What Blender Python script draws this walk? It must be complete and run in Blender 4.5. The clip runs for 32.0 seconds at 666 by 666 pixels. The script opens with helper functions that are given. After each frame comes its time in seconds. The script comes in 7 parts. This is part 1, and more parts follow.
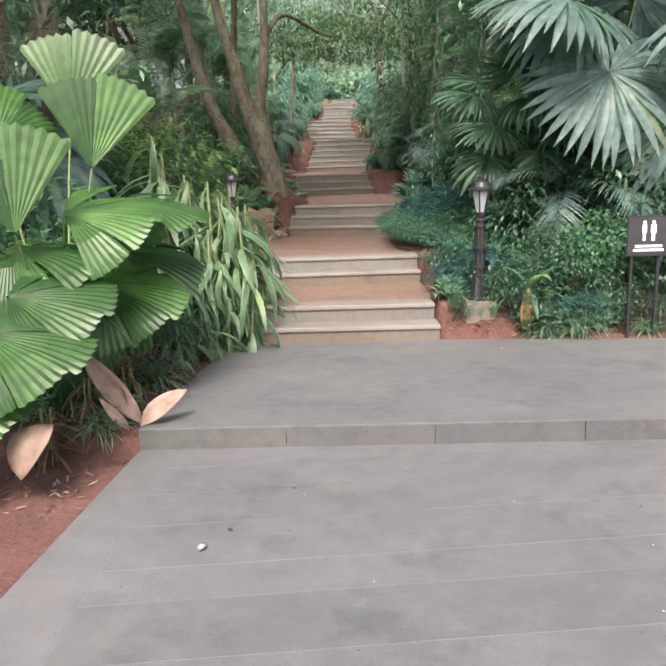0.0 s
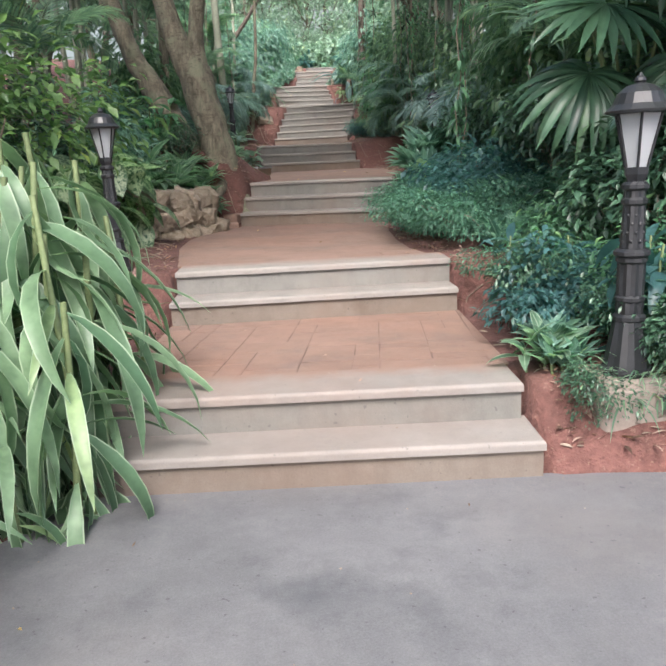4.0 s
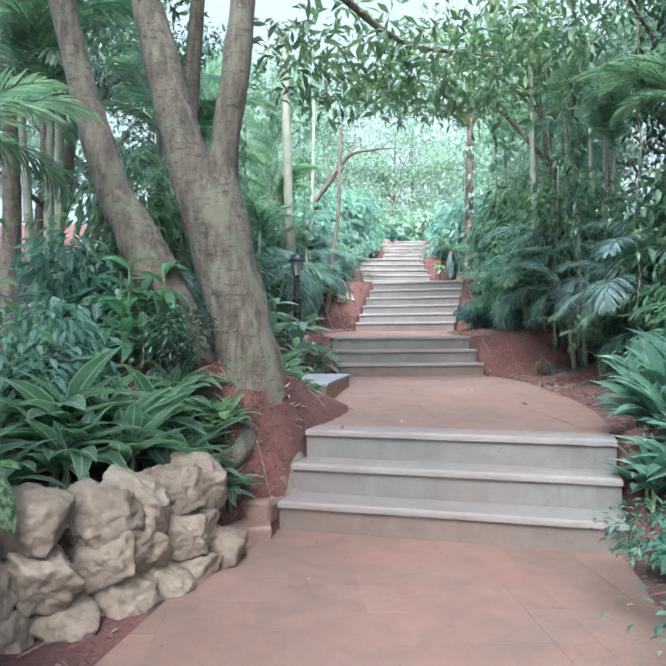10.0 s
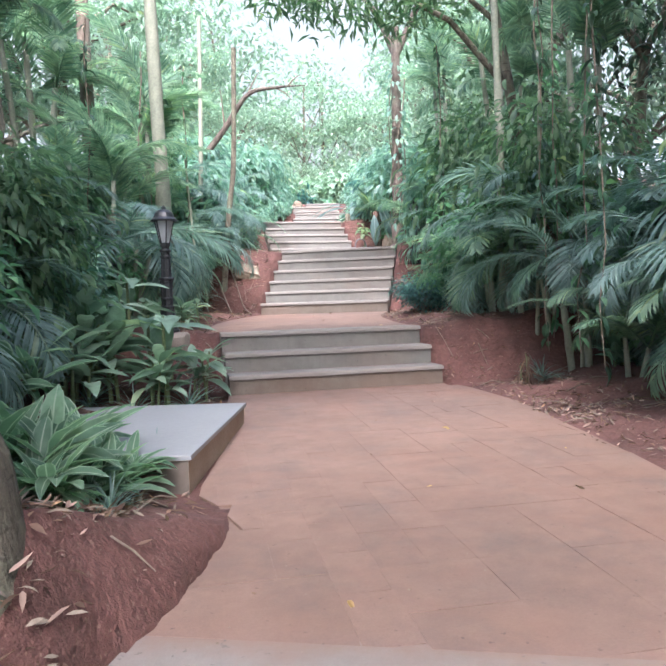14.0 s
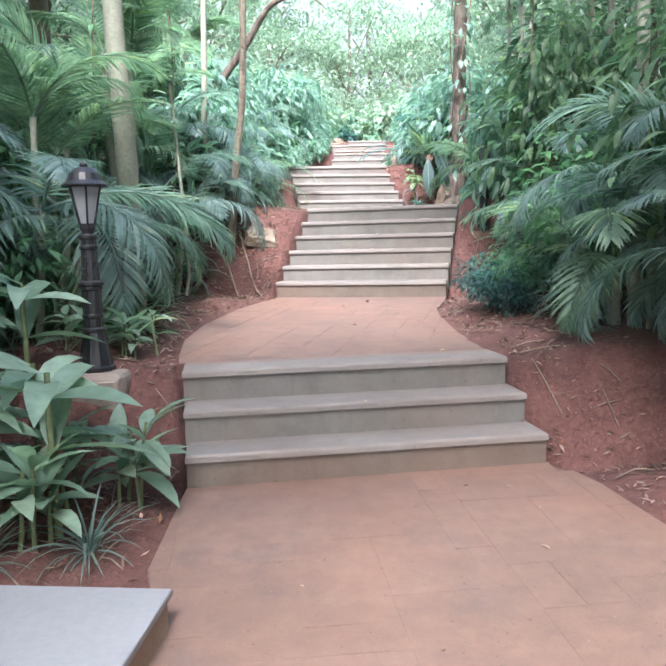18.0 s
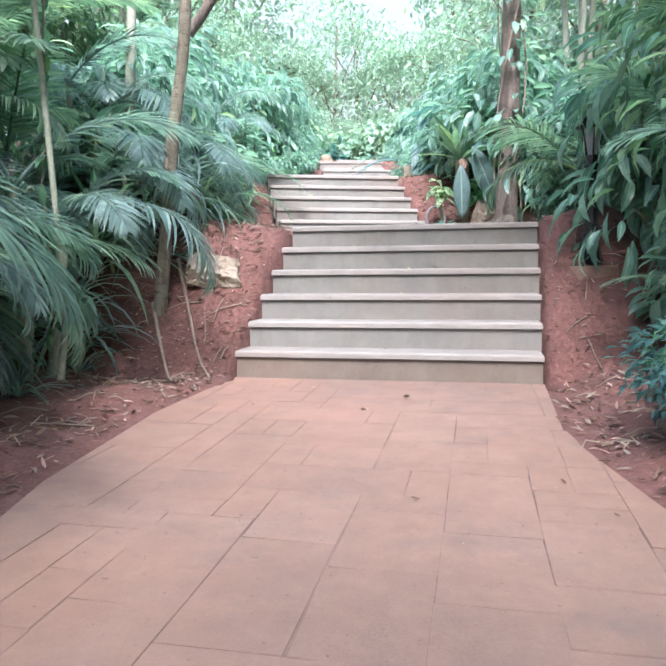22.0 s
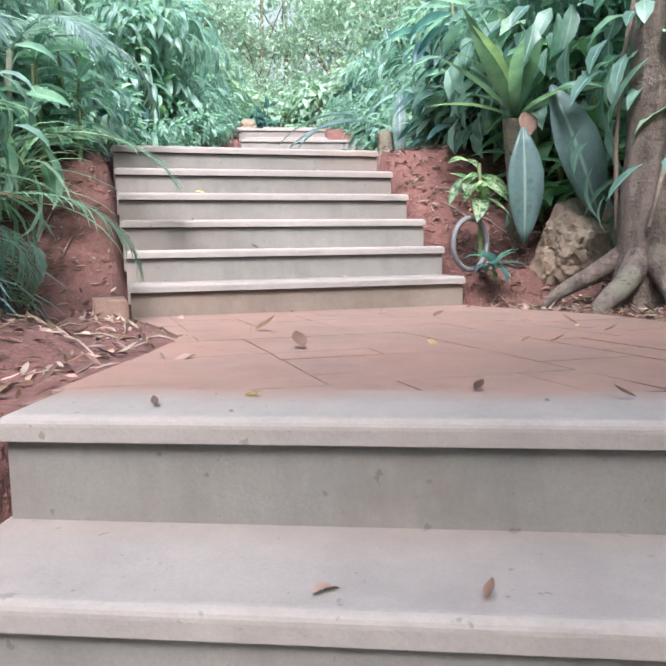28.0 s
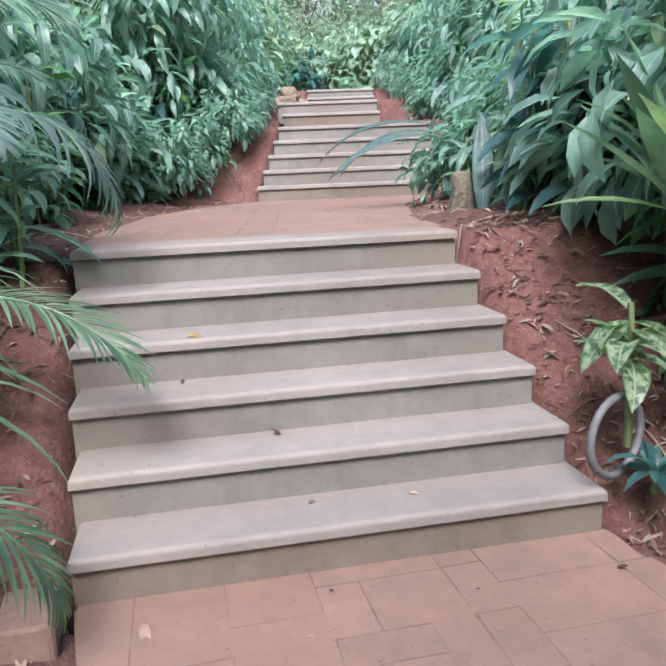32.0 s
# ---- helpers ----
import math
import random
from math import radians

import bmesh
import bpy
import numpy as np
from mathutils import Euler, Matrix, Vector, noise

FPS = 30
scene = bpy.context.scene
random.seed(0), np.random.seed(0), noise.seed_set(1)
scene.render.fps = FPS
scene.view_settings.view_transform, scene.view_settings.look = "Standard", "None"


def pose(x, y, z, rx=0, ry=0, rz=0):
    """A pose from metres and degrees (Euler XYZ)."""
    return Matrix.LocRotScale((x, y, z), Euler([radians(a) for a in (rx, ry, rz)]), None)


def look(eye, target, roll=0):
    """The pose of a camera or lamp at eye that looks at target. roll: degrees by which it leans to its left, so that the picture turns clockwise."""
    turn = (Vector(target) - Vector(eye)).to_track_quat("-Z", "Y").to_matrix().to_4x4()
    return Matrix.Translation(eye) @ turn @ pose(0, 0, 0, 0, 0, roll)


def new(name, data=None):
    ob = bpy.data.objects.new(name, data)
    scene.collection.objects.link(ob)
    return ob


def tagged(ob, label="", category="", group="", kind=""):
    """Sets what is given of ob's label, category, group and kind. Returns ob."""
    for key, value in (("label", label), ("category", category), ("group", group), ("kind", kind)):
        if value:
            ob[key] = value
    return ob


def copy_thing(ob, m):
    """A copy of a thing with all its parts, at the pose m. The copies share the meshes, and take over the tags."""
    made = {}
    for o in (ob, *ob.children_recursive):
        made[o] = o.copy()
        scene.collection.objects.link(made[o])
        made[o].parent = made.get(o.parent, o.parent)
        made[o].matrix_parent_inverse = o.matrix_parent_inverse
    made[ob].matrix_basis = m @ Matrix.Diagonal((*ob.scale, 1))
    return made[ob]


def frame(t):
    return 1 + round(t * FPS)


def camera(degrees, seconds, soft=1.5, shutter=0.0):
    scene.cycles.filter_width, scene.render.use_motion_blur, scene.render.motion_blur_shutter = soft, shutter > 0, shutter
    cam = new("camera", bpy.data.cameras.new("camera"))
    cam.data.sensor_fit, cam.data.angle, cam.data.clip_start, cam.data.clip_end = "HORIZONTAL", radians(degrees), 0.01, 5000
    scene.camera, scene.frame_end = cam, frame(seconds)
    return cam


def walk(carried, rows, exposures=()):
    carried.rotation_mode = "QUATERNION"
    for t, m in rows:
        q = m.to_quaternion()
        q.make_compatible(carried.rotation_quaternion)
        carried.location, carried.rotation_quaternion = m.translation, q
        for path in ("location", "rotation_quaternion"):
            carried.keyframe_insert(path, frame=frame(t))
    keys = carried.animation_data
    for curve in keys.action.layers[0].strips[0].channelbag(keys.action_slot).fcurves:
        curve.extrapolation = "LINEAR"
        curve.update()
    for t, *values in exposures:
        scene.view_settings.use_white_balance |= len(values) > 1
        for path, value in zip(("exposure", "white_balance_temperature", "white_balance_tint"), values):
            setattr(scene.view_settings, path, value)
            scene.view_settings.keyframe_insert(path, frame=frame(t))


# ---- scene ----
# ---- camera ----
cam = camera(50.2, 32.0, soft=2.0)
PATH = [
    (0.0, (-0.420, 0.465, 1.679), (-0.283, 5.354, 0.640), -1.69),
    (1.0, (-0.412, 1.484, 1.624), (-0.360, 6.388, 0.649), -2.13),
    (2.0, (-0.337, 2.588, 1.574), (-0.148, 7.466, 0.492), -3.58),
    (4.5, (-0.125, 5.315, 1.378), (0.123, 10.176, 0.236), -2.63),
    (5.0, (-0.125, 5.761, 1.492), (0.093, 10.634, 0.393), -2.43),
    (6.0, (-0.133, 6.667, 1.446), (-0.413, 11.580, 0.556), -4.30),
    (7.0, (-0.120, 7.646, 1.403), (-0.175, 12.376, -0.218), -5.15),
    (8.0, (-0.114, 8.471, 1.627), (-0.509, 13.378, 0.751), -2.93),
    (9.0, (-0.119, 9.382, 1.802), (-0.192, 14.325, 1.051), -1.89),
    (10.0, (-0.284, 10.425, 1.866), (-0.505, 15.420, 1.905), -0.26),
    (11.0, (-0.405, 11.113, 2.097), (-0.299, 16.101, 1.769), -2.38),
    (12.0, (-0.403, 11.984, 2.143), (-0.083, 16.968, 1.891), -0.98),
    (13.0, (-0.313, 12.878, 2.136), (-0.013, 17.867, 2.012), -1.43),
    (16.0, (-0.029, 15.438, 2.301), (0.526, 20.358, 1.604), -2.50),
    (17.0, (0.013, 15.947, 2.543), (0.063, 20.860, 1.614), -5.29),
    (18.0, (0.124, 16.710, 2.666), (0.176, 21.670, 2.039), -1.26),
    (19.0, (0.199, 17.667, 2.697), (0.170, 22.654, 2.339), -1.42),
    (20.0, (0.259, 18.606, 2.683), (0.370, 23.592, 2.313), -2.09),
    (21.0, (0.118, 19.539, 2.750), (-0.098, 24.509, 2.248), -1.26),
    (22.0, (0.006, 20.504, 2.718), (0.210, 25.484, 2.318), -0.38),
    (23.0, (-0.066, 21.266, 3.035), (0.086, 26.206, 2.281), -1.70),
    (24.0, (0.075, 21.860, 3.204), (0.453, 26.801, 2.539), -2.32),
    (27.0, (0.257, 24.649, 3.358), (1.070, 29.537, 2.689), -1.77),
    (28.0, (0.312, 25.461, 3.417), (0.981, 30.381, 2.825), -0.85),
    (29.0, (0.454, 25.865, 3.683), (1.068, 30.738, 2.744), -2.56),
    (30.0, (0.387, 26.263, 3.907), (1.508, 31.021, 2.854), -0.83),
    (31.0, (0.424, 26.655, 4.156), (0.846, 31.550, 3.231), -2.08),
    (32.0, (0.528, 27.111, 4.384), (0.800, 31.993, 3.335), -2.43),
]
walk(cam, [(t, look(eye, target, roll)) for t, eye, target, roll in PATH],
     [(0.0, 1.45, 6620.0, 12.0), (5.0, 1.65, 5850.0, 13.0), (6.0, 1.70, 5500.0, 9.0), (7.0, 1.74, 5250.0, 6.0), (8.0, 2.00, 5450.0, 13.0), (9.0, 2.26, 5180.0, 8.0), (12.0, 2.38, 6050.0, 19.0), (13.0, 2.42, 5920.0, 19.0), (17.0, 2.40, 5650.0, 16.0), (18.0, 2.54, 5820.0, 17.0), (19.0, 2.56, 5950.0, 18.0), (20.0, 2.70, 6050.0, 19.0), (21.0, 2.56, 6000.0, 18.0), (22.0, 2.44, 5650.0, 16.0), (23.0, 2.28, 5400.0, 14.0), (24.0, 2.08, 5560.0, 16.0), (27.0, 2.06, 5850.0, 17.0), (29.0, 2.18, 5620.0, 15.0), (30.0, 1.92, 5280.0, 12.0), (31.0, 1.84, 5480.0, 14.0), (32.0, 1.62, 5780.0, 16.0)])

# ---- light ----
PI = math.pi
SUN_EL, SUN_AZ = radians(50), radians(187)
world = bpy.data.worlds.new("sky")
scene.world = world
world.use_nodes = True
wn = world.node_tree.nodes
sky = wn.new("ShaderNodeTexSky")
sky.sky_type, sky.sun_disc = "NISHITA", False
sky.sun_elevation, sky.sun_rotation = SUN_EL, SUN_AZ
sky.air_density, sky.dust_density, sky.ozone_density = 1.0, 5.0, 0.6
wn["Background"].inputs["Strength"].default_value = 0.15
world.node_tree.links.new(sky.outputs["Color"], wn["Background"].inputs["Color"])
sun = new("sun", bpy.data.lights.new("sun", "SUN"))
sun.data.energy, sun.data.angle, sun.data.color = 2.0, radians(22), (1.0, 0.95, 0.88)
sun.matrix_world = look((20 * math.sin(SUN_AZ) * math.cos(SUN_EL), 20 * math.cos(SUN_AZ) * math.cos(SUN_EL), 20 * math.sin(SUN_EL)), (0, 0, 0))

# ---- materials ----


class Mat:
    """Node helper: a principled material that is put together step by step."""

    def __init__(self, name, rough=0.7, metal=0.0, spec=0.5):
        self.m = bpy.data.materials.new(name)
        self.m.use_nodes = True
        self.t = self.m.node_tree
        self.b = self.t.nodes["Principled BSDF"]
        self.b.inputs["Roughness"].default_value = rough
        self.b.inputs["Metallic"].default_value = metal
        self.b.inputs["Specular IOR Level"].default_value = spec
        self.co = self.t.nodes.new("ShaderNodeTexCoord").outputs["Object"]

    def node(self, kind, **values):
        n = self.t.nodes.new(kind)
        for k, v in values.items():
            n.inputs[k].default_value = v
        return n

    def link(self, a, b):
        self.t.links.new(a, b)

    def noise(self, scale, detail=4.0, rough=0.6, co=None):
        n = self.node("ShaderNodeTexNoise", Scale=scale, Detail=detail, Roughness=rough)
        self.link(co or self.co, n.inputs["Vector"])
        return n.outputs["Fac"]

    def ramp(self, fac, stops):
        n = self.t.nodes.new("ShaderNodeValToRGB")
        el = n.color_ramp.elements
        while len(el) < len(stops):
            el.new(0.5)
        for e, (p, c) in zip(el, stops):
            e.position, e.color = p, (*c, 1) if len(c) == 3 else c
        self.link(fac, n.inputs["Fac"])
        return n.outputs["Color"]

    def mix(self, fac, a, b, mode="MIX"):
        n = self.t.nodes.new("ShaderNodeMix")
        n.data_type, n.blend_type = "RGBA", mode
        for sock, v in ((n.inputs[0], fac), (n.inputs[6], a), (n.inputs[7], b)):
            if isinstance(v, (int, float)):
                sock.default_value = v
            elif isinstance(v, tuple):
                sock.default_value = (*v, 1)
            else:
                self.link(v, sock)
        return n.outputs[2]

    def math(self, op, a, b=0.0):
        n = self.t.nodes.new("ShaderNodeMath")
        n.operation = op
        for sock, v in ((n.inputs[0], a), (n.inputs[1], b)):
            if isinstance(v, (int, float)):
                sock.default_value = v
            else:
                self.link(v, sock)
        return n.outputs[0]

    def bump(self, fac, strength=0.3, dist=0.01):
        n = self.node("ShaderNodeBump", Strength=strength, Distance=dist)
        self.link(fac, n.inputs["Height"])
        self.link(n.outputs["Normal"], self.b.inputs["Normal"])

    def color(self, c):
        if isinstance(c, tuple):
            self.b.inputs["Base Color"].default_value = (*c, 1)
        else:
            self.link(c, self.b.inputs["Base Color"])
        return self

    def random(self):
        return self.t.nodes.new("ShaderNodeObjectInfo").outputs["Random"]


# self-lit backdrop: haze and sky brightness painted on a sheet beyond the garden
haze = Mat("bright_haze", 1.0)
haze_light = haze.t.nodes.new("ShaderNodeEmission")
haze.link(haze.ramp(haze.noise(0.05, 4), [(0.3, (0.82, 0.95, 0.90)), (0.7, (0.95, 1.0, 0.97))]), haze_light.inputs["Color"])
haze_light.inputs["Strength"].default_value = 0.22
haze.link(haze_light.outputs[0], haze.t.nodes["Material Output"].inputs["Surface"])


def stone_mat(name, dark, mid, light, scale=3.0, grain=60.0, rough=0.75, vary=0.25, bump=0.25, spots=None, depth=0.004, fine=0.42, pits=None):
    m = Mat(name, rough)
    world_co = m.t.nodes.new("ShaderNodeNewGeometry").outputs["Position"]
    c = m.ramp(m.noise(scale, 6, 0.65, world_co), [(0.25, dark), (0.5, mid), (0.75, light)])
    g = m.noise(grain, 3, 0.7, world_co)
    c = m.mix(0.55, c, m.ramp(g, [(0.3, dark), (0.65, light)]), "MIX") if grain > 100 else m.mix(fine, c, m.ramp(g, [(0.3, dark), (0.65, light)]))
    r = m.math("MULTIPLY_ADD", m.random(), vary)
    r.node.inputs[2].default_value = 1.0 - vary / 2
    comb = m.t.nodes.new("ShaderNodeCombineColor")
    for k in range(3):
        m.link(r, comb.inputs[k])
    c = m.mix(1.0, c, comb.outputs[0], "MULTIPLY")
    if spots:
        f = m.ramp(m.noise(1.3, 5, 0.7, world_co), [(0.5, (0, 0, 0)), (0.72, (1, 1, 1))])
        c = m.mix(m.math("MULTIPLY", f, 0.6), c, spots)
    if pits:
        hole = m.ramp(m.noise(48.0, 2, 0.5, world_co), [(0.64, (0, 0, 0)), (0.69, (0.7, 0.7, 0.7))])
        c = m.mix(hole, c, pits)
    m.color(c)
    m.bump(g, bump, depth)
    return m.m


def paving_mat(name, low, mid, high, stain, dust, rough=0.8, dirt=0.55, grain=0.12, back=0.0, pits=None, streak=0.0):
    """Worn stone: broad patches, finer mottling, irregular stains, soil dust, small chips. back: dust that lies at the rear of a tread."""
    m = Mat(name, rough)
    at = m.t.nodes.new("ShaderNodeNewGeometry").outputs["Position"]
    c = m.ramp(m.noise(1.1, 5, 0.6, at), [(0.32, low), (0.5, mid), (0.68, high)])
    c = m.mix(0.45, c, m.ramp(m.noise(7.0, 7, 0.75, at), [(0.34, low), (0.5, mid), (0.66, high)]))
    fine = m.noise(140.0, 3, 0.7, at)
    c = m.mix(grain, c, m.ramp(fine, [(0.3, tuple(0.6 * k for k in low)), (0.7, tuple(1.3 * k for k in high))]))
    blot = m.math("MULTIPLY", m.ramp(m.noise(2.3, 7, 0.72, at), [(0.52, (0, 0, 0)), (0.70, (1, 1, 1))]), dirt)
    c = m.mix(blot, c, stain)
    if streak:
        mp = m.t.nodes.new("ShaderNodeMapping")
        mp.inputs["Scale"].default_value = (5.0, 5.0, 0.9)
        m.link(at, mp.inputs["Vector"])
        run = m.math("MULTIPLY", m.ramp(m.noise(1.6, 5, 0.65, mp.outputs[0]), [(0.50, (0, 0, 0)), (0.66, (1, 1, 1))]), streak)
        c = m.mix(run, c, tuple(0.55 * k for k in low))
    soft = m.math("MULTIPLY", m.ramp(m.noise(0.8, 6, 0.6, at), [(0.48, (0, 0, 0)), (0.68, (1, 1, 1))]), 0.45)
    c = m.mix(soft, c, dust)
    if back:
        uv = m.t.nodes.new("ShaderNodeUVMap").outputs["UV"]
        sep = m.t.nodes.new("ShaderNodeSeparateXYZ")
        m.link(uv, sep.inputs[0])
        ragged = m.math("ADD", sep.outputs[1], m.math("MULTIPLY", m.math("SUBTRACT", m.noise(5.0, 5, 0.7, at), 0.5), 0.7))
        c = m.mix(m.math("MULTIPLY", m.ramp(ragged, [(0.50, (0, 0, 0)), (0.95, (1, 1, 1))]), back), c, dust)
    speck = m.ramp(m.noise(36.0, 2, 0.5, at), [(0.70, (0, 0, 0)), (0.74, (0.6, 0.6, 0.6))])
    c = m.mix(speck, c, pits or tuple(0.62 * k for k in low))
    r = m.math("MULTIPLY_ADD", m.random(), 0.09)
    r.node.inputs[2].default_value = 0.955
    comb = m.t.nodes.new("ShaderNodeCombineColor")
    for k in range(3):
        m.link(r, comb.inputs[k])
    m.color(m.mix(1.0, c, comb.outputs[0], "MULTIPLY"))
    rough_var = m.math("MULTIPLY_ADD", m.noise(6.0, 4, 0.6, at), 0.3)
    rough_var.node.inputs[2].default_value = rough - 0.15
    m.link(rough_var, m.b.inputs["Roughness"])
    m.bump(m.math("ADD", fine, m.math("MULTIPLY", m.noise(12.0, 5, 0.7, at), 2.0)), 0.25, 0.004)
    return m.m


TERRA = (0.212, 0.114, 0.077)
GREY = paving_mat("grey_paving_stone", (0.070, 0.073, 0.078), (0.102, 0.104, 0.109), (0.146, 0.147, 0.151), (0.044, 0.048, 0.055), (0.135, 0.126, 0.120), 0.66, 0.6, 0.25, pits=(0.03, 0.032, 0.036))
CREAM = paving_mat("pale_tread_stone", (0.150, 0.140, 0.128), (0.188, 0.175, 0.160), (0.225, 0.208, 0.190), (0.118, 0.112, 0.104), (0.170, 0.130, 0.108), 0.78, 0.45, 0.1, 0.35)
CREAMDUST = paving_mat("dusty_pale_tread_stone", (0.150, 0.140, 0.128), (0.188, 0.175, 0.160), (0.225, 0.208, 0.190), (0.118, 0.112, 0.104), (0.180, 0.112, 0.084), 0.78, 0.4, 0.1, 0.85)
RISER = paving_mat("grey_riser_stone", (0.108, 0.106, 0.096), (0.138, 0.135, 0.123), (0.170, 0.165, 0.150), (0.086, 0.084, 0.076), (0.148, 0.104, 0.082), 0.8, 0.55, 0.12, streak=0.2)
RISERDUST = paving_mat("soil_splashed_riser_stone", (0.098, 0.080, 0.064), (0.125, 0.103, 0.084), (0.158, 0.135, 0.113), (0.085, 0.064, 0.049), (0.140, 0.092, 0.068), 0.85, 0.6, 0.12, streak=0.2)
PINK = paving_mat("terracotta_paver", (0.122, 0.084, 0.068), (0.170, 0.108, 0.082), (0.214, 0.142, 0.110), (0.112, 0.086, 0.074), TERRA, 0.78, 0.7, 0.16, pits=(0.075, 0.05, 0.04))
JOINT = Mat("worn_joint", 0.9)
JOINT.color(JOINT.ramp(JOINT.noise(1.7, 5, 0.7, JOINT.t.nodes.new("ShaderNodeNewGeometry").outputs["Position"]), [(0.40, (0.085, 0.055, 0.043)), (0.52, (0.135, 0.090, 0.071)), (0.62, (0.168, 0.112, 0.089))]))
JOINT.bump(JOINT.noise(60), 0.4, 0.003)
JOINT = JOINT.m
GREYJOINT = stone_mat("pale_joint", (0.095, 0.096, 0.098), (0.125, 0.126, 0.127), (0.165, 0.165, 0.165), 6, 60, 0.9)
SOIL = stone_mat("red_soil", (0.049, 0.021, 0.016), (0.098, 0.041, 0.033), (0.147, 0.069, 0.058), 3.5, 25, 0.95, 0.0, 0.9, spots=(0.043, 0.021, 0.016), depth=0.025, pits=(0.156, 0.096, 0.074))
CONCRETE = stone_mat("weathered_concrete", (0.155, 0.126, 0.105), (0.204, 0.168, 0.143), (0.243, 0.210, 0.181), 4, 60, 0.85, 0.1, 0.4, spots=(0.121, 0.075, 0.053))
MARBLE = stone_mat("white_marble_slab", (0.195, 0.203, 0.215), (0.232, 0.242, 0.255), (0.262, 0.272, 0.284), 2.0, 30, 0.45, 0.05, 0.08)

# ---- plan: flights of steps and the path between them ----
# name: first tread left, right; last tread left, right (x, y); height below; heights of the first and last tread; steps
FLIGHTS = {
    "a": ((-1.133, 7.708), (0.892, 7.609), (-1.045, 7.962), (0.877, 7.874), 0.040, 0.212, 0.393, 2),
    "b": ((-1.033, 9.818), (1.033, 9.818), (-1.016, 10.073), (1.034, 10.068), 0.331, 0.508, 0.688, 2),
    "c": ((-0.857, 15.056), (1.216, 14.545), (-0.718, 15.570), (1.335, 15.060), 0.616, 0.808, 1.210, 3),
    "d": ((-0.676, 20.556), (1.451, 20.856), (-0.776, 21.074), (1.330, 21.367), 1.317, 1.507, 1.896, 3),
    "e": ((-0.477, 25.448), (1.537, 24.948), (-0.095, 26.696), (1.904, 26.214), 2.016, 2.207, 3.146, 6),
    "f": ((-0.226, 29.196), (1.633, 29.448), (-0.473, 30.423), (1.371, 30.654), 3.076, 3.247, 4.119, 6),
    "g": ((0.192, 35.571), (2.190, 35.600), (0.462, 36.570), (2.460, 36.590), 4.176, 4.351, 5.082, 5),
    "h": ((0.530, 38.600), (2.050, 38.600), (0.450, 38.900), (2.050, 38.900), 5.240, 5.420, 5.620, 2),
    "i": ((1.000, 41.600), (2.350, 41.600), (1.050, 42.200), (2.400, 42.200), 5.680, 5.830, 6.190, 3),
}
# landings between them: left edge and right edge, from the upper end of one flight to the foot of the next
LANDINGS = {
    "a_b": ([(-1.045, 7.95), (-1.04, 9.85)], [(0.88, 7.86), (1.04, 9.85)]),
    "b_c": ([(-1.016, 10.06), (-1.04, 10.39), (-1.12, 10.97), (-1.26, 11.97), (-1.30, 13.05), (-1.19, 14.03), (-0.90, 14.85), (-0.86, 15.08)],
            [(1.034, 10.06), (0.92, 10.37), (0.86, 10.9), (0.88, 11.8), (0.98, 13.06), (1.13, 14.2), (1.22, 14.58)]),
    "c_d": ([(-0.72, 15.56), (-0.60, 15.96), (-0.46, 16.7), (-0.44, 17.0), (-0.62, 17.3), (-0.50, 19.1), (-0.66, 19.6), (-0.677, 20.59)],
            [(1.335, 15.05), (1.50, 15.7), (1.67, 16.54), (1.76, 17.44), (1.77, 18.37), (1.78, 19.61), (1.62, 20.6), (1.46, 20.89)]),
    "d_e": ([(-0.776, 21.06), (-0.9, 21.6), (-1.0, 22.32), (-0.99, 23.2), (-0.81, 24.38), (-0.48, 25.48)],
            [(1.33, 21.36), (1.24, 21.86), (1.20, 22.52), (1.22, 23.5), (1.28, 23.95), (1.55, 24.98)]),
    "e_f": ([(-0.095, 26.69), (-0.02, 27.11), (0.02, 27.34), (0.06, 27.55), (0.10, 27.93), (0.07, 28.2), (-0.06, 28.68), (-0.23, 29.22)],
            [(1.904, 26.21), (2.02, 27.2), (2.0, 28.2), (1.95, 28.57), (1.80, 28.96), (1.64, 29.48)]),
    "f_g": ([(-0.47, 30.42), (-0.62, 31.5), (-0.64, 33.2), (-0.36, 34.5), (0.19, 35.6)], [(1.37, 30.65), (1.35, 31.8), (1.6, 33.5), (1.9, 34.6), (2.19, 35.62)]),
    "g_h": ([(0.462, 36.56), (0.53, 38.62)], [(2.46, 36.58), (2.05, 38.62)]),
    "h_i": ([(0.45, 38.89), (1.0, 41.62)], [(2.05, 38.89), (2.35, 41.62)]),
    "i_end": ([(1.05, 42.18), (1.3, 47.0)], [(2.4, 42.18), (2.9, 47.0)]),
}
# height of the ground along the path at its left and its right side
PROF_L, PROF_R = [(-120, 0.0), (4.91, 0.0), (4.92, 0.14)], [(-120, 0.0), (4.69, 0.0), (4.70, 0.14)]
for l1, r1, ln, rn, z0, z1, zn, n in FLIGHTS.values():
    PROF_L += [(l1[1], z0), (ln[1], zn)]
    PROF_R += [(r1[1], z0), (rn[1], zn)]
PROF_L, PROF_R = np.array(PROF_L + [(48, 6.5), (500, 9.0)]), np.array(PROF_R + [(48, 6.5), (500, 9.0)])
EDGE_L = np.array([(-120, -1.9), (3.2, -1.78), (4.92, -1.58), (5.62, -1.53), (6.46, -1.44), (7.36, -1.32), (7.7, -1.13)] + [p[::-1] for k in LANDINGS.values() for p in k[0]])
EDGE_R = np.array([(-120, 7.0), (7.0, 7.0), (7.3, 3.2), (7.62, 0.91)] + [p[::-1] for k in LANDINGS.values() for p in k[1]])


